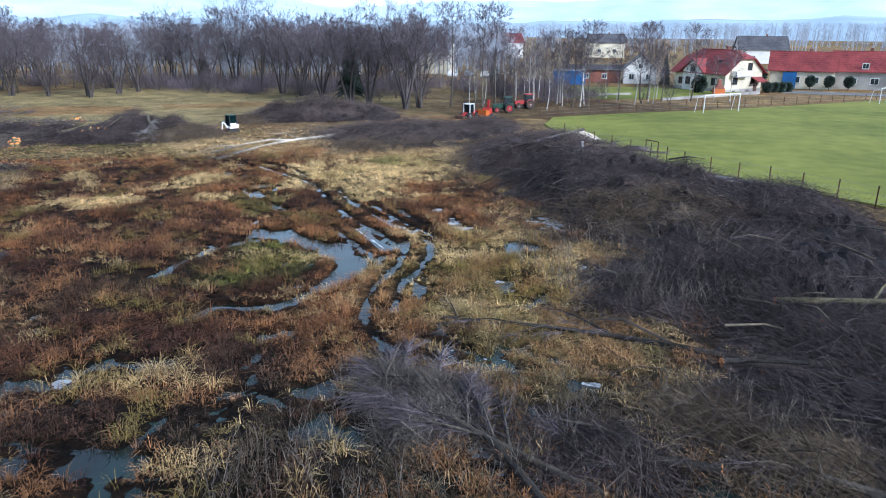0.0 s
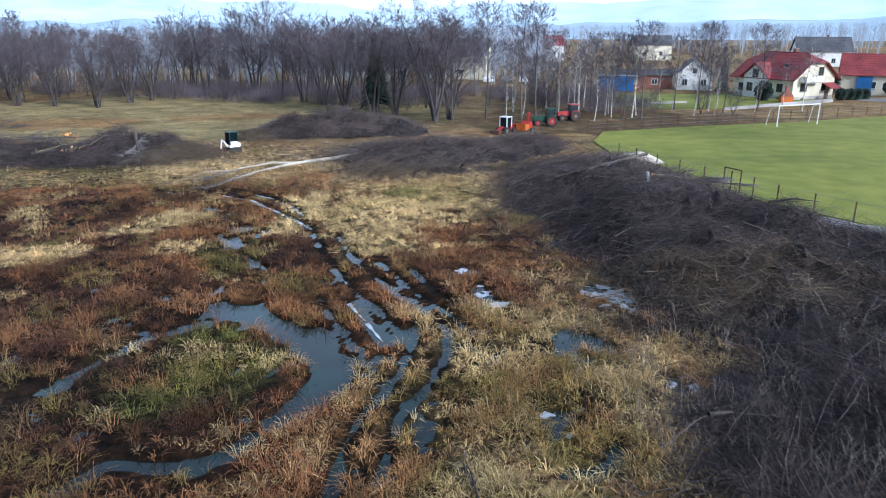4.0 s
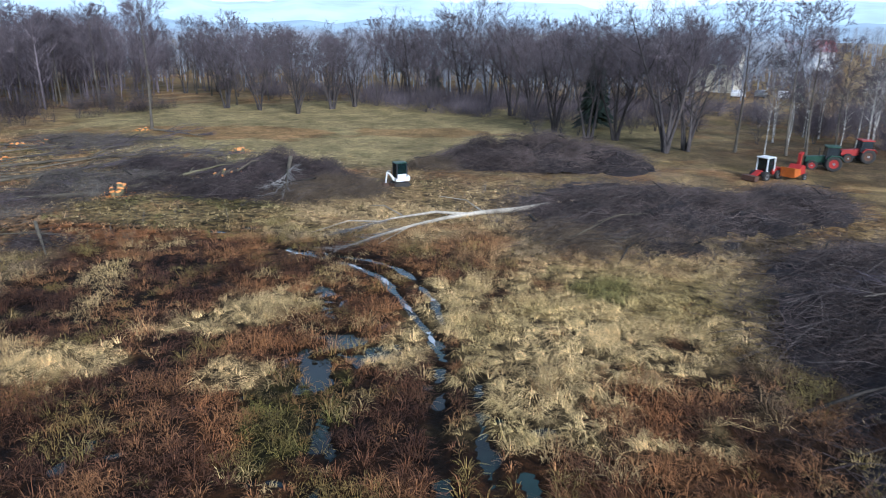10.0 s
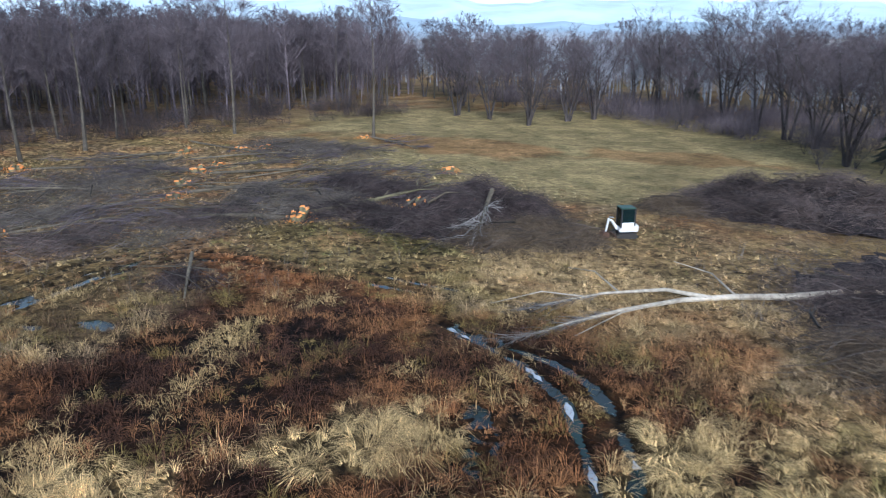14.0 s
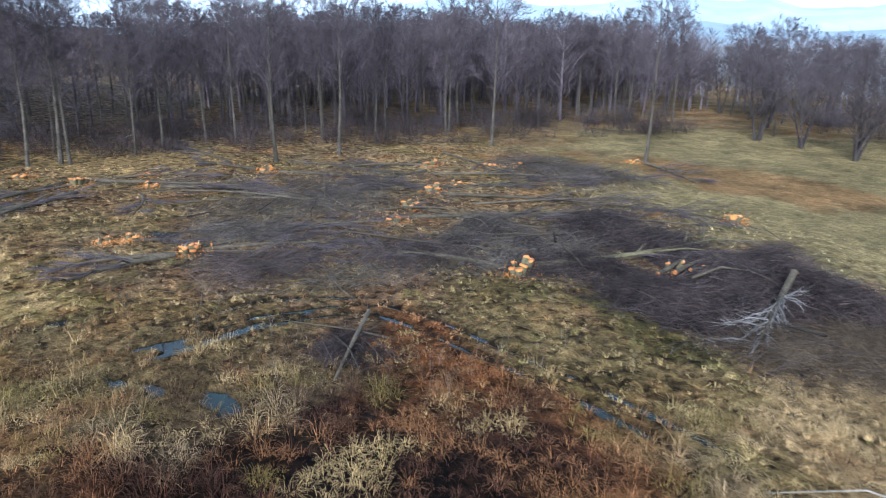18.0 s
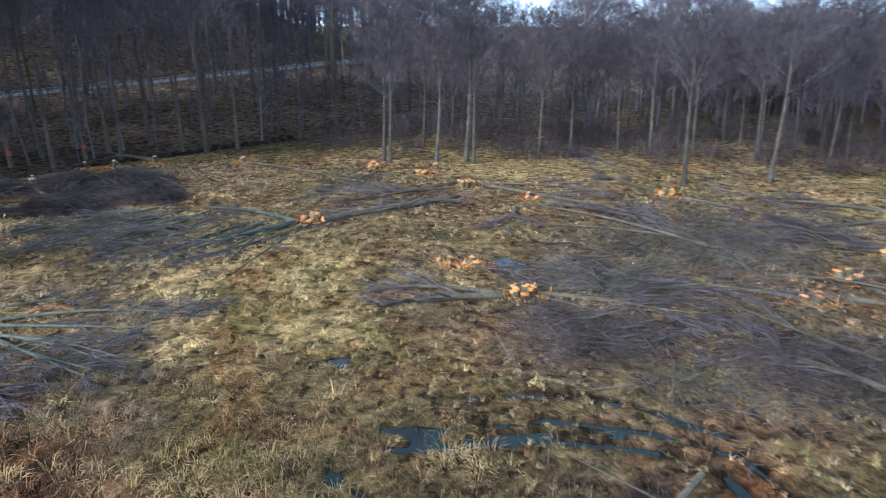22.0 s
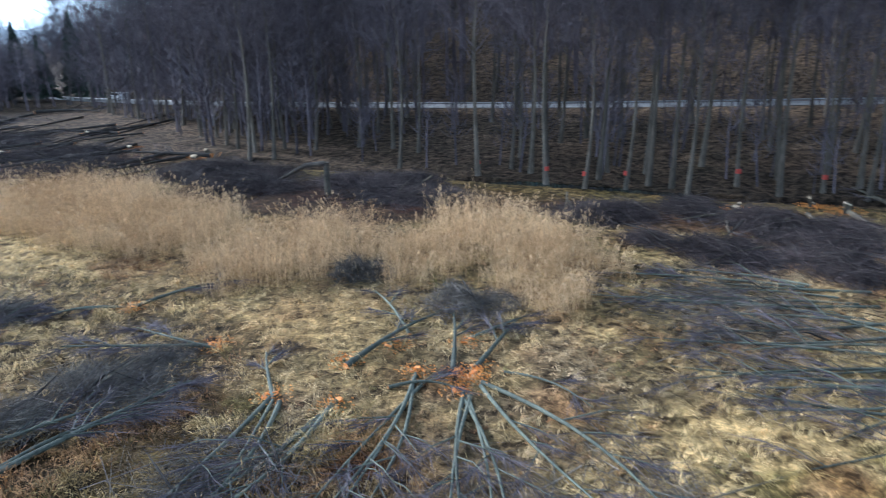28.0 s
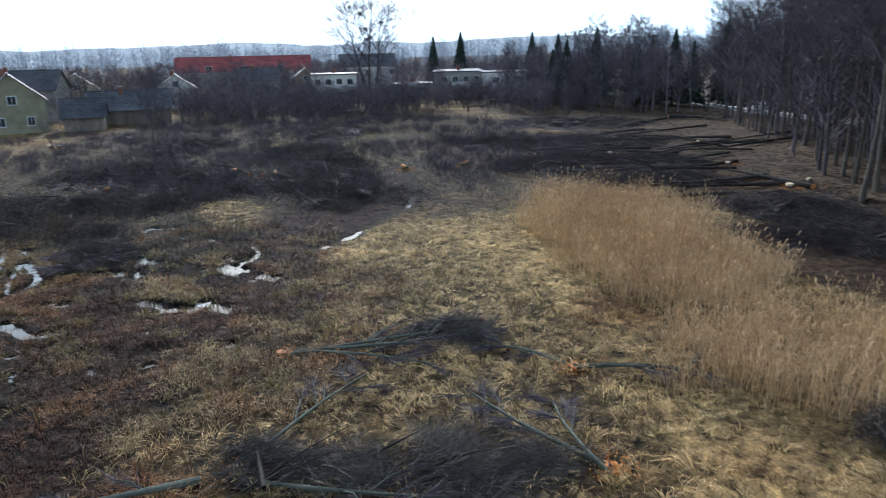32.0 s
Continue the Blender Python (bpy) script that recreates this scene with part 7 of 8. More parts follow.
def gable_house(x, y, az, length, depth, eave, ridge, wall, roof, label, front=(), back=(), ends=(), over=.5, hip=0.0, frame_mat=None, name="house", chimney=True, base=None, z=None, category="house"):
    """A house with its ridge along its length. front: windows on -y as (x, z, w, h); back on +y; ends as (sign, y, z, w, h)."""
    h = thing(name, x, y, floor_at(x, y) if z is None else z, label, category, az=az)
    L, D = length / 2, depth / 2
    k = (ridge - eave) / D
    part("wall", box(-L, L, -D, D, -.6, eave), wall, h)
    if not hip:
        for sx in (-1, 1):
            b = bmesh.new()
            x0, x1 = sorted((sx * L, sx * (L - .3)))
            v = [(-D, eave), (D, eave), (0, ridge - .05)]
            p = [[b.verts.new((xx, yy, zz)) for yy, zz in v] for xx in (x0, x1)]
            b.faces.new(p[0])
            b.faces.new(p[1][::-1])
            for i in range(3):
                b.faces.new((p[0][i], p[0][(i + 1) % 3], p[1][(i + 1) % 3], p[1][i]))
            bmesh.ops.recalc_face_normals(b, faces=b.faces)
            part("gable_wall", b, wall, h)
    else:
        cut = hip
        for sx in (-1, 1):
            b = bmesh.new()
            x0, x1 = sorted((sx * L, sx * (L - .3)))
            zt = ridge - cut * k * D
            v = [(-D, eave), (D, eave), (cut * D, zt), (-cut * D, zt)]
            p = [[b.verts.new((xx, yy, zz - .03)) for yy, zz in v] for xx in (x0, x1)]
            b.faces.new(p[0])
            b.faces.new(p[1][::-1])
            for i in range(4):
                b.faces.new((p[0][i], p[0][(i + 1) % 4], p[1][(i + 1) % 4], p[1][i]))
            bmesh.ops.recalc_face_normals(b, faces=b.faces)
            part("gable_wall", b, wall, h)
    R = L + over
    low = eave - over * k
    hr = (hip * D * 1.2) if hip else 0
    for s in (-1, 1):
        b = bmesh.new()
        if hip:
            zt, yt = ridge - hip * k * D, hip * D
            pts = [(-R, s * (D + over), low), (R, s * (D + over), low), (R, s * yt, zt), (R - hr, 0, ridge), (-R + hr, 0, ridge), (-R, s * yt, zt)]
        else:
            pts = [(-R, s * (D + over), low), (R, s * (D + over), low), (R, 0, ridge), (-R, 0, ridge)]
        top = [b.verts.new((px, py, pz + .14)) for px, py, pz in pts]
        bot = [b.verts.new((px, py, pz)) for px, py, pz in pts]
        b.faces.new(top)
        b.faces.new(bot[::-1])
        for i in range(len(pts)):
            j = (i + 1) % len(pts)
            b.faces.new((top[i], bot[i], bot[j], top[j]))
        bmesh.ops.recalc_face_normals(b, faces=b.faces)
        slope = part("roof_slope", b, roof, h)
        # tile courses standing a little proud
        n = 9
        for i in range(1, n):
            q = i / n
            yy, zz = s * (D + over) * (1 - q), low + (ridge - low) * q
            lim = R if not hip or zz < ridge - hip * k * D else R - hr * (zz - (ridge - hip * k * D)) / (hip * k * D)
            part("tile_course", rod((-lim + .05, yy, zz + .15), (lim - .05, yy, zz + .15), .035, 4), roof, slope)
    if hip:
        for s in (-1, 1):
            b = bmesh.new()
            zt, yt = ridge - hip * k * D, hip * D
            pts = [(s * R, -yt, zt), (s * R, yt, zt), (s * (R - hr), 0, ridge)]
            top = [b.verts.new((px, py, pz + .14)) for px, py, pz in pts]
            bot = [b.verts.new((px, py, pz)) for px, py, pz in pts]
            b.faces.new(top)
            b.faces.new(bot[::-1])
            for i in range(3):
                j = (i + 1) % 3
                b.faces.new((top[i], bot[i], bot[j], top[j]))
            bmesh.ops.recalc_face_normals(b, faces=b.faces)
            part("hip_slope", b, roof, h)
    part("ridge_cap", rod((-R + hr, 0, ridge + .16), (R - hr, 0, ridge + .16), .1, 6), roof, h)
    if chimney:
        ch = part("chimney", box(L * .2 - .3, L * .2 + .3, .3, .9, ridge - .9, ridge + .8, .02), M_BRICK, h)
        part("chimney_cap", box(L * .2 - .38, L * .2 + .38, .22, .98, ridge + .8, ridge + .9), M_CONCRETE, ch)
    if base:
        part("plinth", box(-L - .03, L + .03, -D - .03, D + .03, -.6, base), M_GREYWALL, h)
    for wx, wz, ww, wh in front:
        window(h, wx, -D, wz, ww, wh, '-y', frame_mat)
    for wx, wz, ww, wh in back:
        window(h, wx, D, wz, ww, wh, '+y', frame_mat)
    for s, wy, wz, ww, wh in ends:
        window(h, s * L, wy, wz, ww, wh, '+x' if s > 0 else '-x', frame_mat)
    return h


def main_house():
    h = gable_house(48.2, 146.6, -58, 12.5, 10.5, 3.9, 7.7, M_CREAM, M_REDROOF, "white two-storey house with a red hipped tile roof",
                    front=((-4.6, 1.2, 1.0, 1.2), (-2.4, 1.2, 1.0, 1.2), (3.6, 1.4, 1.1, 1.3), (3.6, -.1, .8, .5)),
                    ends=((1, -2.6, 1.6, 1.6, 1.4), (1, 2.6, 1.6, 1.0, 1.2), (1, 1.4, 4.2, 1.2, 1.3), (1, -2.6, -.1, .8, .5)), over=.7, hip=.38, frame_mat=M_BROWNFRAME, base=.7)
    # cross gable on the long side
    b = bmesh.new()
    for y0, y1 in ((-5.9, -3.0),):
        prism([(-3.6, -.5), (1.2, -.5), (1.2, 4.0), (-1.2, 5.9), (-3.6, 4.0)], y0, y1, b)
    part("cross_wing", b, M_WHITEWALL, h, "white gabled bay")
    for s in (-1, 1):
        b = bmesh.new()
        pts = [(-1.2, 6.2), (-1.2 + s * 3.0, 3.75), (-1.2 + s * 3.0, 3.6), (-1.2, 6.05)]
        prism(pts, -6.4, -1.2, b)
        part("bay_roof", b, M_REDROOF, h)
    window(h, -1.2, -5.9, 3.7, 1.1, 1.3, '-y', M_BROWNFRAME)
    window(h, -2.2, -5.9, 1.3, 1.1, 1.3, '-y', M_BROWNFRAME)
    bal = part("balcony", box(6.2, 7.6, -3.8, .6, 3.0, 3.2, .02), M_CONCRETE, h)
    for py in (-3.75, .55):
        part("railing", box(6.3, 7.6, py - .03, py + .03, 3.2, 4.1), M_WHITEPAINT, bal)
    part("railing", box(7.54, 7.6, -3.8, .6, 3.2, 4.1), M_WHITEPAINT, bal)
    porch = part("porch_roof", prism([(6.2, 2.9), (8.0, 2.1), (8.0, 1.95), (6.2, 2.75)], 2.2, 5.0), M_REDROOF, h)
    part("door", box(6.2, 6.32, 3.0, 4.0, -.3, 1.8), M_BROWNFRAME, h, "brown wooden door")
    part("skylight", box(2.4, 3.2, -3.3, -2.5, 5.55, 5.95), M_GLASS, h)


main_house()
gable_house(68.5, 155.5, -22, 12, 9, 4.0, 7.2, M_CREAM, M_REDROOF, "cream house with a low red roof and blue gate",
            front=((-1.0, 1.3, 1.4, 1.2), (2.4, 1.3, 1.6, 1.2)), over=.6)
b_blue = thing("garage_door", 64.6, 151.9, floor_at(64, 152), "tall blue garage door panel", "door", az=-22)
part("panel", box(-1.3, 1.3, -.1, .1, 0, 3.4, .02), M_BLUE, b_blue)
for gx in (-.65, 0, .65):
    part("batten", box(gx - .03, gx + .03, -.13, -.1, 0, 3.4), M_BLUE, b_blue)
gable_house(80.5, 154.5, -22, 11, 9, 4.0, 7.4, M_GREYWALL, M_REDROOF, "house with a brown-red roof and a dormer", front=((-2, 1.2, 1.6, 1.2), (2, 1.2, 1.4, 1.2), (0, 4.3, 1.1, 1.0)), over=.6)
gable_house(92, 148.5, -22, 11, 9, 4.2, 7.6, M_CREAM, M_REDROOF, "cream house with a red roof", front=((-2, 1.2, 1.4, 1.2), (2, 1.2, 1.4, 1.2)))
gable_house(36.5, 164, -100, 8, 7, 3.2, 6.2, M_WHITEWALL, M_DARKROOF, "small white gabled house behind birches", ends=((1, 0, 3.4, .9, 1.0), (1, -1.8, 1.0, 1.0, 1.2), (1, 1.8, 1.0, 1.0, 1.2)))
gable_house(27.0, 166, -8, 11, 5, 2.9, 3.6, M_BRICK, M_DARKROOF, "low brown outbuilding with a flat roof", front=((-2, 1, 1, 1), (2, 1, 1, 1)), chimney=False)
gable_house(-10.5, 190, -10, 8, 9, 6.0, 9.4, M_CREAM, M_DARKROOF, "tall cream house seen through trees", front=((-2, 1.2, 1, 1.2), (1.6, 3.9, 1, 1.2)))
gable_house(100, 262, -10, 16, 11, 5, 9, M_WHITEWALL, M_DARKROOF, "white farmhouse far behind the wood", front=((-3, 1.2, 1.2, 1.4), (3, 1.2, 1.2, 1.4)))
gable_house(-82, 300, 5, 34, 14, 7, 9.5, M_WHITEWALL, M_CONCRETE, "long pale hall far behind the trees", front=((-8, 2, 3, 1.2), (0, 2, 3, 1.2), (8, 2, 3, 1.2)), chimney=False)
gable_house(10, 290, 12, 14, 10, 6, 9, M_WHITEWALL, M_REDROOF, "white house far off in the haze", front=((-3, 2, 1.2, 1.4), (3, 2, 1.2, 1.4)))
gable_house(52, 300, 0, 14, 10, 6, 9, M_CREAM, M_DARKROOF, "cream house far off in the haze", front=((-3, 2, 1.2, 1.4), (3, 2, 1.2, 1.4)))
gable_house(-35, 320, 0, 20, 12, 6, 9, M_CREAM, M_CONCRETE, "cream house far off in the haze", front=((-3, 2, 1.2, 1.4), (3, 2, 1.2, 1.4)))


def container(x, y, az):
    c = thing("container", x, y, floor_at(x, y), "blue steel storage container by the birches", "container", az=az)
    part("body", box(-3.4, 3.4, -1.3, 1.3, .1, 3.0, .03), M_BLUE, c)
    for i in range(16):
        px = -3.2 + i * .427
        part("rib", box(px - .05, px + .05, -1.36, -1.3, .25, 2.85), M_BLUE, c)
    part("roof", box(-3.5, 3.5, -1.4, 1.4, 3.0, 3.12, .02), M_STEEL, c)


container(20, 157, -8)


def low_wall(x0, y0, x1, y1, high, label):
    w = math.hypot(x1 - x0, y1 - y0)
    t = thing("garden_wall", x0, y0, floor_at(x0, y0), label, "wall", az=math.degrees(math.atan2(y1 - y0, x1 - x0)))
    n = int(w / 2.5)
    for i in range(n):
        part("segment", box(i * w / n, (i + .98) * w / n, -.12, .12, -.3, high, .02), M_GREYWALL, t)
    return t


low_wall(31, 120.5, 53, 136.5, .45, "low pale concrete wall in front of a garden")
low_wall(12, 124, 28, 131, .4, "low pale concrete kerb behind birches")


def topiary(x, y, high, ball):
    rng = np.random.RandomState(int(x * 10))
    t = thing("thuja", x, y, floor_at(x, y), "clipped dark evergreen by the house", "shrub")
    acc = Acc()
    tube(acc, [(0, 0, -.1), (0, 0, high * .5)], [.08, .06], 6)
    part("trunk", acc, M_BARK, t)
    n = 500
    d = rng.randn(n, 3)
    d /= np.linalg.norm(d, axis=1, keepdims=True)
    r = ball * (.8 + .25 * rng.rand(n))[:, None]
    p = d * r * (1, 1, 1.15) + (0, 0, high - ball)
    acc = Acc()
    strands(acc, np.stack([p - d * .4 * ball, p, p + d * .12], 1), np.tile([.12, .1, .02], (n, 1)), 3)
    part("crown", acc, M_NEEDLE, t)


for tx, ty, th, tb in ((55.5, 139.5, 2.0, .9), (57.2, 140.3, 1.9, .9), (58.8, 141.0, 1.9, .9), (60.4, 141.8, 1.8, .9), (56.5, 147, 4.5, 1.6), (67.5, 148.5, 2.8, 1.0), (70.8, 147.6, 2.8, 1.0), (74.2, 146.6, 2.8, 1.0), (42, 137.5, 3.2, 1.5)):
    topiary(tx, ty, th, tb)


def brick_barbecue():
    t = thing("garden_oven", 44.5, 133.8, floor_at(44.5, 133.8), "orange brick garden oven with a chimney", "oven")
    part("hearth", box(-1, 1, -.6, .6, -.2, 1.1, .03), M_ORANGE, t)
    part("hood", prism([(-1, 1.1), (1, 1.1), (.35, 1.9), (-.35, 1.9)], -.55, .55), M_BRICK, t)
    part("chimney", box(-.3, .3, -.3, .3, 1.85, 2.8, .02), M_BRICK, t)


brick_barbecue()

# the village in the south
gable_house(84.0, -10.7, -21, 10, 9, 5.4, 9.2, M_OLIVEWALL, M_DARKROOF, "ochre gabled house with white windows", ends=((-1, -2.2, 1.3, 1.0, 1.3), (-1, 2.0, 1.3, 1.2, 1.3), (-1, 0, 4.6, 1.2, 1.3)),
            front=((-2, 1.3, 1.1, 1.3), (2, 1.3, 1.1, 1.3)), back=((-3, 1.2, 1.2, 1.3), (1, 1.2, 1.2, 1.3), (-1, 4.0, 1.2, 1.2)))
gable_house(75.5, -18.0, 60, 6, 5, 2.6, 5.0, M_WOOD, M_DARKROOF, "old plank shed with a dark roof", chimney=False, name="shed", category="shed")
gable_house(80.0, -28.5, 60, 13, 8, 2.8, 5.6, M_WOOD, M_DARKROOF, "low dark plank barn with a dark roof", name="barn", category="barn")
gable_house(104, -20, 50, 15, 10, 6, 9.2, M_GREYWALL, M_DARKROOF, "grey house with a long slate roof", front=((-4, 1.4, 1.2, 1.3), (0, 1.4, 1.2, 1.3), (4, 1.4, 1.2, 1.3)))
gable_house(106, -54, -32, 11, 9, 4.2, 7.4, M_WHITEWALL, M_DARKROOF, "white gabled house with a dark roof", ends=((-1, 0, 4.8, 1.2, 1.3), (-1, -2.4, 1.4, 1.2, 1.3), (-1, 2.4, 1.4, 1.2, 1.3)), front=((-3, 1.4, 1.2, 1.3), (2, 1.4, 1.2, 1.3)))
gable_house(172, -123, 53, 46, 18, 6.0, 10.6, M_GREYWALL, M_REDROOF, "long school-like building with a red roof", front=((-15, 6, 2, 1.6), (-8, 6, 2, 1.6), (0, 6, 2, 1.6), (8, 6, 2, 1.6), (15, 6, 2, 1.6)), back=((-12, 6, 2, 1.6), (0, 6, 2, 1.6), (12, 6, 2, 1.6)))
gable_house(128, -140, 45, 18, 12, 7, 10.6, M_WHITEWALL, M_DARKROOF, "white block with a dark roof", back=((-8, 4, 1.6, 1.6), (0, 4, 1.6, 1.6), (8, 4, 1.6, 1.6)))


def flat_house(x, y, az, w, d, storeys, wall, label):
    h = thing("flat_roofed_house", x, y, floor_at(x, y), label, "house", az=az)
    top = 2.9 * storeys + .4
    part("wall", box(-w / 2, w / 2, -d / 2, d / 2, -.6, top), wall, h)
    part("roof", box(-w / 2 - .35, w / 2 + .35, -d / 2 - .35, d / 2 + .35, top, top + .28, .03), M_DARKROOF, h)
    part("chimney", box(-.4, .4, -.4, .4, top + .28, top + 1.3, .02), M_BRICK, h)
    for s in range(storeys):
        for wx in np.arange(-w / 2 + 1.6, w / 2 - 1, 2.6):
            window(h, float(wx), d / 2, 1.0 + 2.9 * s, 1.3, 1.3, '+y')
        for wy in (-d / 4, d / 4):
            window(h, -w / 2, float(wy), 1.0 + 2.9 * s, 1.2, 1.3, '-x')
    bal = part("balcony", box(-1.6, 1.6, d / 2, d / 2 + 1.1, 2.9, 3.05), M_CONCRETE, h)
    part("railing", box(-1.6, 1.6, d / 2 + 1.04, d / 2 + 1.1, 3.05, 3.95), M_WHITEPAINT, bal)


gable_house(120, -88, 40, 12, 9, 4.6, 7.6, M_GREYWALL, M_DARKROOF, "grey house with a dark gabled roof among trees", front=((-3, 1.4, 1.2, 1.3), (2, 1.4, 1.2, 1.3)), ends=((-1, 0, 4.4, 1.2, 1.2), (-1, -2, 1.4, 1.2, 1.3)))
gable_house(112, -98, -40, 10, 8, 4.4, 7.4, M_WOOD, M_CONCRETE, "brown gabled house with a pale sheet roof", ends=((-1, 0, 4.2, 1.2, 1.2),), back=((-2, 1.4, 1.2, 1.3), (2, 1.4, 1.2, 1.3)))
gable_house(128, -42, -25, 12, 9, 4.6, 7.8, M_CREAM, M_DARKROOF, "cream house with a slate roof behind trees", front=((-3, 1.4, 1.2, 1.3), (2, 1.4, 1.2, 1.3)), ends=((-1, 0, 4.4, 1.2, 1.2),))
gable_house(150, -78, -30, 14, 10, 5, 8.6, M_WHITEWALL, M_DARKROOF, "pale house with a dark roof behind trees", front=((-3, 1.4, 1.2, 1.3), (2, 1.4, 1.2, 1.3)), ends=((-1, 0, 4.4, 1.2, 1.2),))
flat_house(72, -116, 40, 11, 9, 2, M_CREAM, "yellowish two-storey house with a flat roof")
flat_house(90, -88, 46, 11, 10, 2, M_WHITEWALL, "white two-storey house with a flat roof")
flat_house(78, -104, 42, 10, 9, 1, M_GREYWALL, "low grey house with a flat roof")
flat_house(66, -108, 38, 12, 10, 2, M_GREYWALL, "grey two-storey house with a flat roof")
flat_house(51, -106, 33, 10, 10, 2, M_WHITEWALL, "whitish two-storey house with a flat roof")
flat_house(32, -126, 25, 12, 10, 2, M_CREAM, "cream two-storey house behind trees")
gable_house(-18, -118, 20, 12, 10, 6, 10, M_BRICK, M_REDROOF, "house with a red roof on the wooded hill", z=floor_at(-18, -118))


def parked_car(x, y, az, paint, label, z):
    c = thing("car", x, y, z, label, "car", az=az)
    part("body", prism([(-2.1, .35), (2.1, .35), (2.15, .7), (1.3, .9), (.6, 1.4), (-1.5, 1.42), (-2.1, .95)], -.85, .85), paint, c)
    part("glazing", prism([(-1.45, .98), (1.05, .95), (.55, 1.34), (-1.4, 1.36)], -.87, .87), M_GLASS, c)
    for px in (-1.3, 1.3):
        for s in (-1, 1):
            wheel(c, px, s * .78, .32, .2, M_STEEL, M_BLACK)


def on_road(u, off):
    s, z = road_line(np.array(float(u)))
    q = float(s) + off
    return -55.8 - .796 * u - .606 * q, -4.1 + .606 * u - .796 * q, float(z) + .07


cx_, cy_, cz_ = on_road(-84, .6)
parked_car(cx_, cy_, -54, M_WHITEPAINT, "white car on the hillside road", cz_)
for i, (px, py) in enumerate(((-6, 176), (-2, 178), (2, 177))):
    parked_car(px, py, 80, M_WHITEPAINT if i != 1 else M_STEEL, "pale car parked beyond the trees", floor_at(px, py) + .02)


def guard_rail():
    r = thing("guard_rail", 0, 0, 0, "grey steel guard rail beside the road", "guard rail")
    last = None
    for u in np.arange(-96, 74, 4.0):
        x, y, z = on_road(u, -2.5)
        part("post", box(x - .05, x + .05, y - .05, y + .05, z - .4, z + .62), M_STEEL, r)
        if last:
            b = bmesh.new()
            rod(last, (x, y, z + .56), .09, 5, b)
            part("rail", b, M_STEEL, r)
        last = (x, y, z + .56)


guard_rail()


# red forester's marks on trunks at the foot of the hill
def tree_tag(x, y):
    t = thing("tree_mark", x, y, floor_at(x, y) + 1.2, "red painted band on a trunk", "paint mark", "marks")
    acc = Acc()
    tube(acc, [(0, 0, -.16), (0, 0, .16)], [.2, .19], 9)
    part("band", acc, M_MARK, t)


for tx, ty in ((-54.2, -7.5), (-58.6, -3.2), (-66.8, 1.6), (-71.3, 3.1), (-75.7, 6.7), (-60.6, -.4), (-63.6, .4)):
    tree_tag(tx, ty)
for tx, ty in ((-60.6, -.4), (-63.6, .4)):
    plant("pole", tx, ty, .8)


def mistletoe():
    rng = np.random.RandomState(8)
    for i in range(7):
        x, y, z = 71 + 6 * (rng.rand() - .5), -80.8 + 6 * (rng.rand() - .5), 14 + 8 * rng.rand()
        t = thing("mistletoe", x, y, z, "dark round mistletoe ball in a bare crown", "mistletoe", "mistletoe balls")
        d = rng.randn(160, 3)
        d /= np.linalg.norm(d, axis=1, keepdims=True)
        acc = Acc()
        strands(acc, np.stack([d * .02, d * .3, d * (.45 + .15 * rng.rand(160))[:, None]], 1), np.tile([.03, .04, .01], (160, 1)), 3)
        part("ball", acc, M_NEEDLE, t)


mistletoe()


# ---- far woods and hills ----
def far_wood(name, places, high, twigs, label, seed, mat):
    rng, acc = np.random.RandomState(seed), Acc()
    n = len(places)
    x, y = places[:, 0], places[:, 1]
    z = height(x, y, False)
    h = high * (.65 + .6 * rng.rand(n))
    base = np.stack([x, y, z - .3], -1)
    top = base + np.stack([rng.randn(n) * .4, rng.randn(n) * .4, h], -1)
    if high >= 4:
        strands(acc, np.stack([base, (base + top) / 2 + rng.randn(n, 3) * .2, top], 1), np.stack([h * .012, h * .009, 0 * h], 1), 4)
    i = np.repeat(np.arange(n), twigs)
    m = len(i)
    q = .25 + .72 * rng.rand(m)
    a = rng.rand(m) * 6.28
    L = h[i] * .24 * np.sin(np.clip((q - .15) / .85, 0, 1) * 3.0 + .14) * (.5 + .9 * rng.rand(m)) + .3
    b0 = base[i] + (top[i] - base[i]) * q[:, None]
    off = unit(a) * (L * .6 * rng.rand(m))[:, None]
    b0 = b0 + off
    d = unit(a + rng.randn(m) * .8) + np.stack([0 * a, 0 * a, .7 + .7 * rng.rand(m)], -1)
    tip = b0 + d * (L * .6)[:, None]
    if high < 4:            # a bush: many shoots from one foot
        out = unit(a)
        b0 = base[i] + out * (h[i] * .5 * np.sqrt(rng.rand(m)))[:, None] + np.array([0, 0, 1]) * (.3 + h[i] * .5 * rng.rand(m) ** 1.5)[:, None]
        d = out * .5 + rng.randn(m, 3) * .4 + np.array([0, 0, .9])
        tip = b0 + d * (h[i] * (.2 + .4 * rng.rand(m)))[:, None]
        slivers(acc, b0, tip, .016 + .006 * h[i], rng)
    else:
        slivers(acc, b0, tip, .05 + .003 * h[i], rng)
    return tagged(part(name, acc, mat), label, "woodland", kind="stuff")


def scatter_far(n, seed, x0, x1, y0, y1, keep):
    rng = np.random.RandomState(seed)
    p = np.stack([x0 + (x1 - x0) * rng.rand(n), y0 + (y1 - y0) * rng.rand(n)], 1)
    return p[keep(p[:, 0], p[:, 1])]


def above_road(x, y):
    s, u = along_hill(x, y)
    sr, _ = road_line(u)
    return (s > sr + 5) & (s < sr + 95) & (u > -125) & (u < 115)


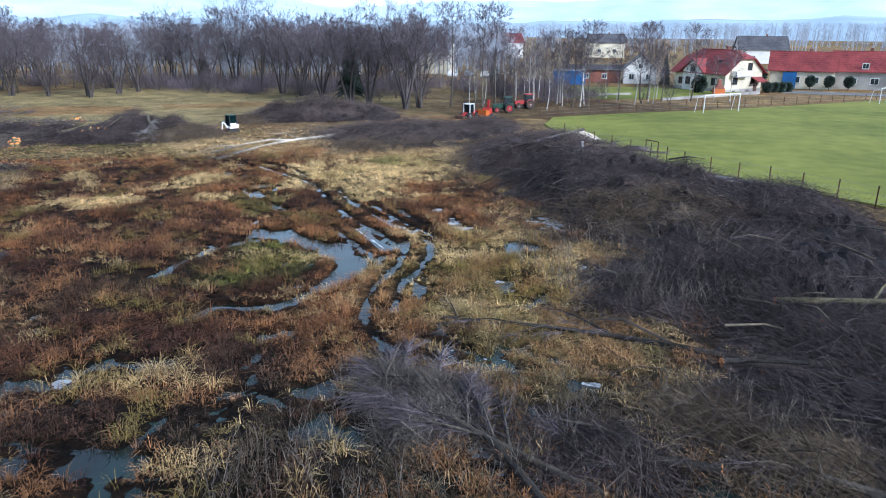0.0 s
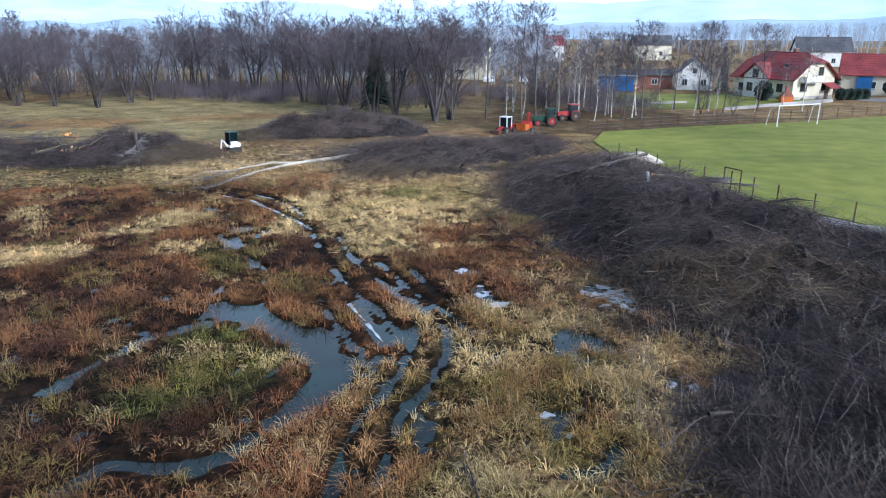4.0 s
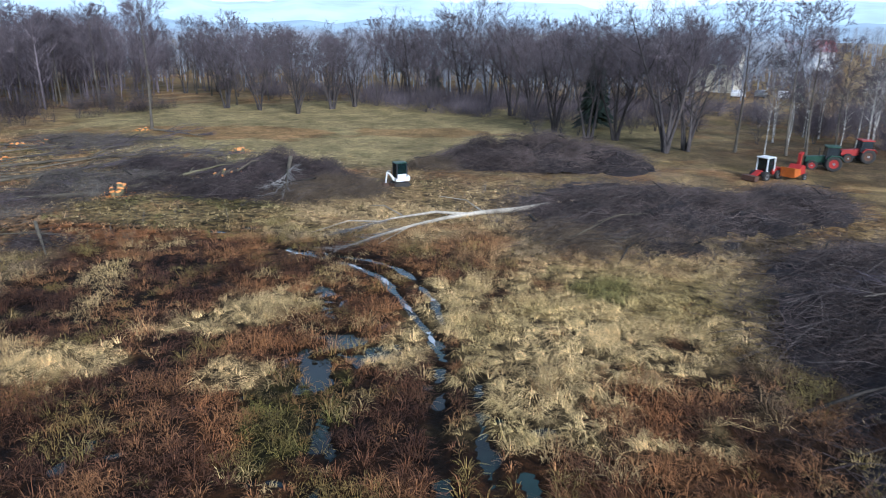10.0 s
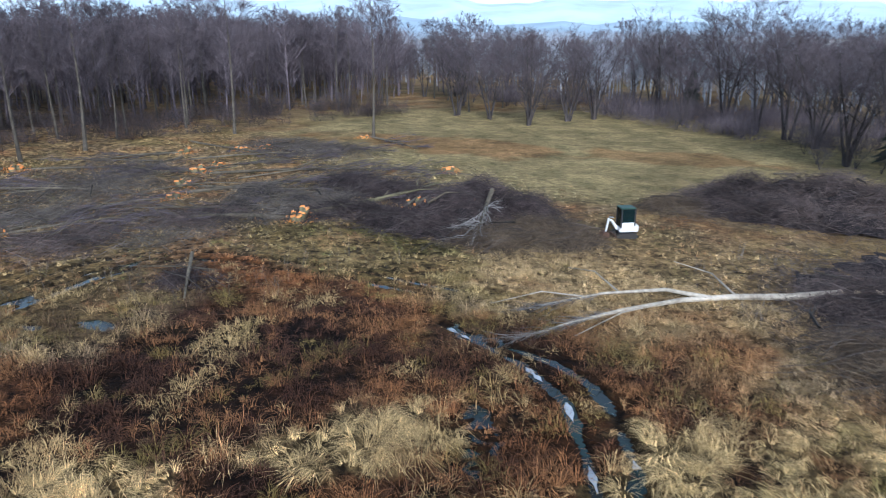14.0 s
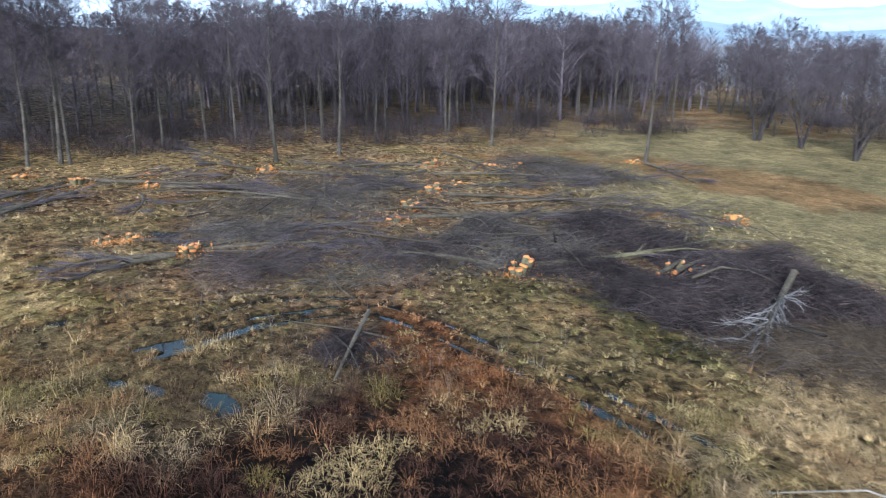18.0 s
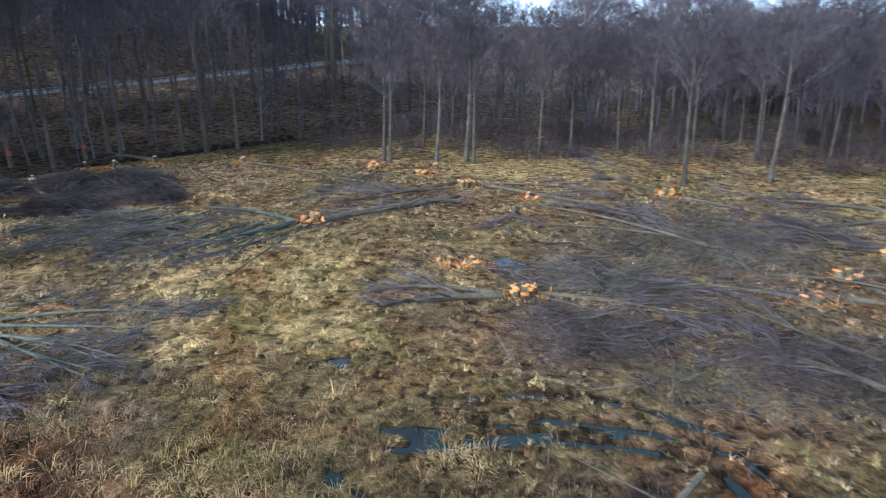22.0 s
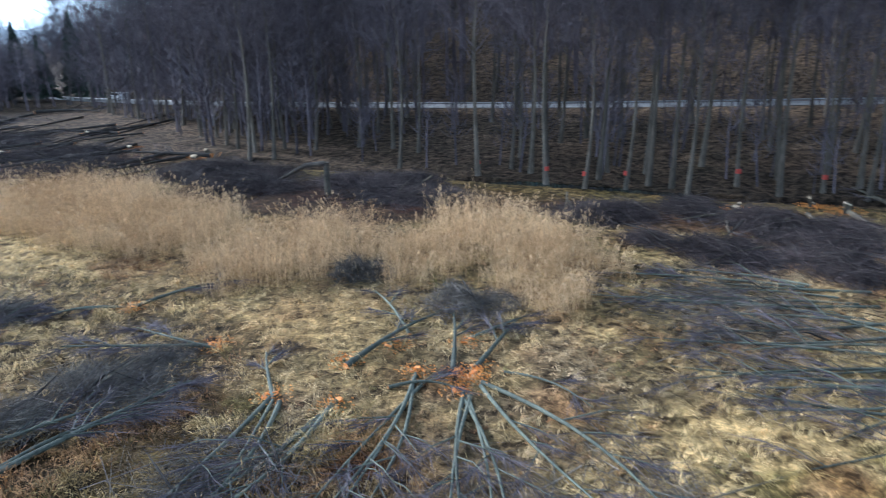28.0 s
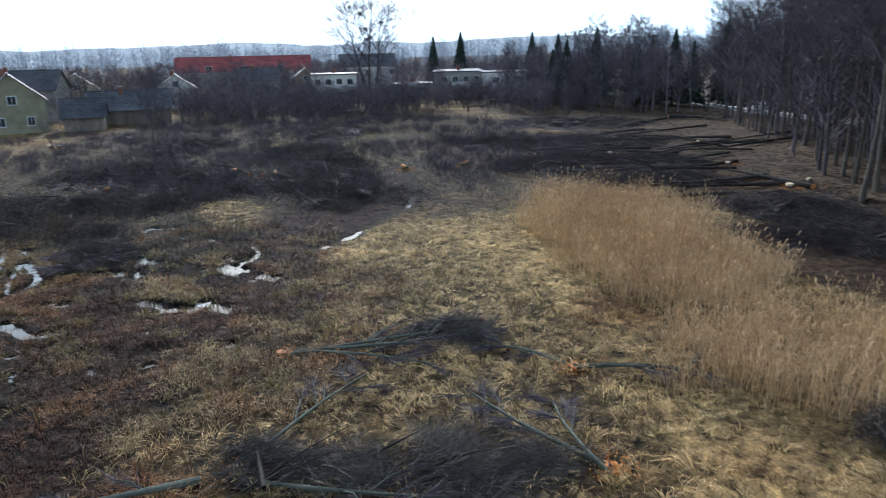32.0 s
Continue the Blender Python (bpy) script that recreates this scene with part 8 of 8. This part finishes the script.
def between(x, y):
    s, u = along_hill(x, y)
    sr, _ = road_line(u)
    return (s > np.maximum(3, 3 - .5 * (u + 30))) & (s < sr - 5) & (u > -100) & (u < 90)


far_wood("hill_wood", scatter_far(5200, 1, -190, 40, -170, 90, lambda x, y: above_road(x, y) & ((along_hill(x, y)[1] < -30) | (along_hill(x, y)[1] > 30) | (np.sin(x * 7.7 + y * 3.1) > .25))), 17, 60, "dense bare wood climbing the hill above the road", 1, M_TWIG)
far_wood("hill_saplings", scatter_far(900, 12, -120, 0, -70, 60, between), 8, 60, "thin saplings between the ditch and the road", 12, M_TWIG)
far_wood("west_wood", scatter_far(1500, 2, -190, -98, 10, 150, lambda x, y: (along_hill(x, y)[0] < 0) & ((x < -118) | (np.sin(x * 5.3 + y * 7.1) > .45))), 12.5, 190, "dense bare alder wood west of the clearing", 2, M_TWIG)
# This wood and the other distant ones are coloured pale for haze.
far_wood("north_wood", scatter_far(900, 3, -190, 10, 150, 260, lambda x, y: (y > 168) | (x < -20)), 10.5, 120, "bare wood along the northern fields", 3, M_HAZEWOOD)
far_wood("distant_wood", scatter_far(1100, 4, -420, 520, 300, 560, lambda x, y: y > 300), 15, 70, "hazy wood on the valley floor", 4, M_HAZEWOOD)
far_wood("village_trees", scatter_far(1500, 5, 30, 260, -260, -10, lambda x, y: (np.hypot(x, y) > 92) & (np.random.RandomState(8).rand(len(x)) < np.clip(.25 + 1.2 * vnoise(x, y, 16, 44), 0, 1))), 8, 110, "bare garden trees among the houses", 5, M_TWIG)
far_wood("south_wood", scatter_far(1900, 6, -40, 460, -520, -60, lambda x, y: (np.hypot(x, y) > 255) & (np.hypot(x, y) < 480)), 17, 70, "wood behind the village in haze-pale colour", 6, M_HAZEWOOD)


far_wood("thicket", scatter_far(2600, 7, 20, 110, -100, 6, lambda x, y: (x * .72 - y * .7 > 66) & (x * .72 - y * .7 < 108) & (vnoise(x, y, 11, 45) > .36) & (y - 37.7 < -.62 * (x + 42))), 5.2, 85, "dense grey-brown thicket before the village", 7, M_TWIG)
far_wood("undergrowth", scatter_far(300, 14, -104, -84, 22, 112, lambda x, y: vnoise(x, y, 7, 46) > .4), 2.6, 130, "dark bare bushes under the western alders", 14, M_BRUSH)
far_wood("undergrowth", scatter_far(900, 15, -104, 20, 112, 150, lambda x, y: (vnoise(x, y, 7, 47) > .45) & (y > 128 - (x + 60) * .28) & (x < 6 + .2 * y)), 3.2, 130, "dark bare bushes along the meadow's far edge", 15, M_TWIG)
far_wood("low_brush", scatter_far(2600, 16, -8, 70, -60, 10, lambda x, y: (along_hill(x, y)[0] < -2) & (line_gap(x, y, BROOK) > 2.5) & (x - y > 0) & (vnoise(x, y, 6, 48) > .33) & (np.hypot(x - 22, y + 34) > 6)), 1.2, 85, "low blue-grey brush over the southern clearing", 16, M_TWIG)
far_wood("garden_wood", scatter_far(210, 18, -20, 60, -130, -78, lambda x, y: (along_hill(x, y)[0] < road_line(along_hill(x, y)[1])[0] - 4) & (x * .3 + y < -78) & (y - 37.7 < -1.55 * (x + 42))), 11, 190, "dense dark garden trees at the foot of the hill", 18, M_TWIG)
far_wood("village_trees", scatter_far(150, 19, 92, 150, -112, -26, lambda x, y: (vnoise(x, y, 9, 49) > .35)), 8.5, 150, "bare garden trees before the long roof", 19, M_TWIG)
far_wood("bank_wood", scatter_far(1500, 17, -60, 40, -110, 0, lambda x, y: between(x, y) & (along_hill(x, y)[1] < -24)), 12, 120, "dense dark wood on the bank below the road", 17, M_TWIG)


# Haze is painted into the hills: pale blue colour plus some emission.
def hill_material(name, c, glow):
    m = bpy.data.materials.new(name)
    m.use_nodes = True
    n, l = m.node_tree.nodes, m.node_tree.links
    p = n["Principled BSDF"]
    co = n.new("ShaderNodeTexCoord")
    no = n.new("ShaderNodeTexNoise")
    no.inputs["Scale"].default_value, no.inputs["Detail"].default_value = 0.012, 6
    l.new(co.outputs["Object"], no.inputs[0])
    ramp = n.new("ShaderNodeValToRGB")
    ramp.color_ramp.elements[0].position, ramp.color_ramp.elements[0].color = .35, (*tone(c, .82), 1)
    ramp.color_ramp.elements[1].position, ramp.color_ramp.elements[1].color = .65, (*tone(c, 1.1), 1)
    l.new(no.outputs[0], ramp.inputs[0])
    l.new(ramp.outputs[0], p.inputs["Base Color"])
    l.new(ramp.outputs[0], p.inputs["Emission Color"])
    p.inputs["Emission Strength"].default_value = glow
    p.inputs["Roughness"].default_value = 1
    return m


def ridge(radius, low, high, a0, a1, mat, seed, label):
    acc, n = Acc(), 160
    a = np.radians(np.linspace(a0, a1, n))
    h = low + (high - low) * (.6 * vnoise(a * 180, a * 0, 26, seed) + .3 * vnoise(a * 180, a * 0, 9, seed + 1) + .1 * vnoise(a * 180, a * 0, 2, seed + 2))
    edge = np.clip(np.minimum(np.arange(n), n - 1 - np.arange(n)) / 14, 0, 1)
    h = h * (.35 + .65 * edge)
    rows = []
    for q in range(5):
        rr = radius + q * radius * .09
        rows.append(np.stack([rr * np.cos(a), rr * np.sin(a), -8 + (h + 8) * math.sin(q / 4 * 1.5708)], -1))
    V = np.stack(rows, 1)
    f = []
    for i in range(n - 1):
        for q in range(4):
            p = i * 5 + q
            f += [(p, p + 5, p + 6), (p, p + 6, p + 1)]
    acc.add(V, f)
    tagged(part("backdrop_hills", acc.mesh("backdrop_hills", True), mat), label, "hills", kind="structure")


# Colours already carry the haze of their distance.
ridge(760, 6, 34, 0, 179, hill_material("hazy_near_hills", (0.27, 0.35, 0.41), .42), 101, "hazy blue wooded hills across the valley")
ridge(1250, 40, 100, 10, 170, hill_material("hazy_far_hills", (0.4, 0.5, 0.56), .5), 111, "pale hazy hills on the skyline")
ridge(760, 18, 34, -80, 4, hill_material("hazy_south_hills", (0.24, 0.28, 0.31), .4), 121, "wooded rise behind the village, greyed by painted haze")
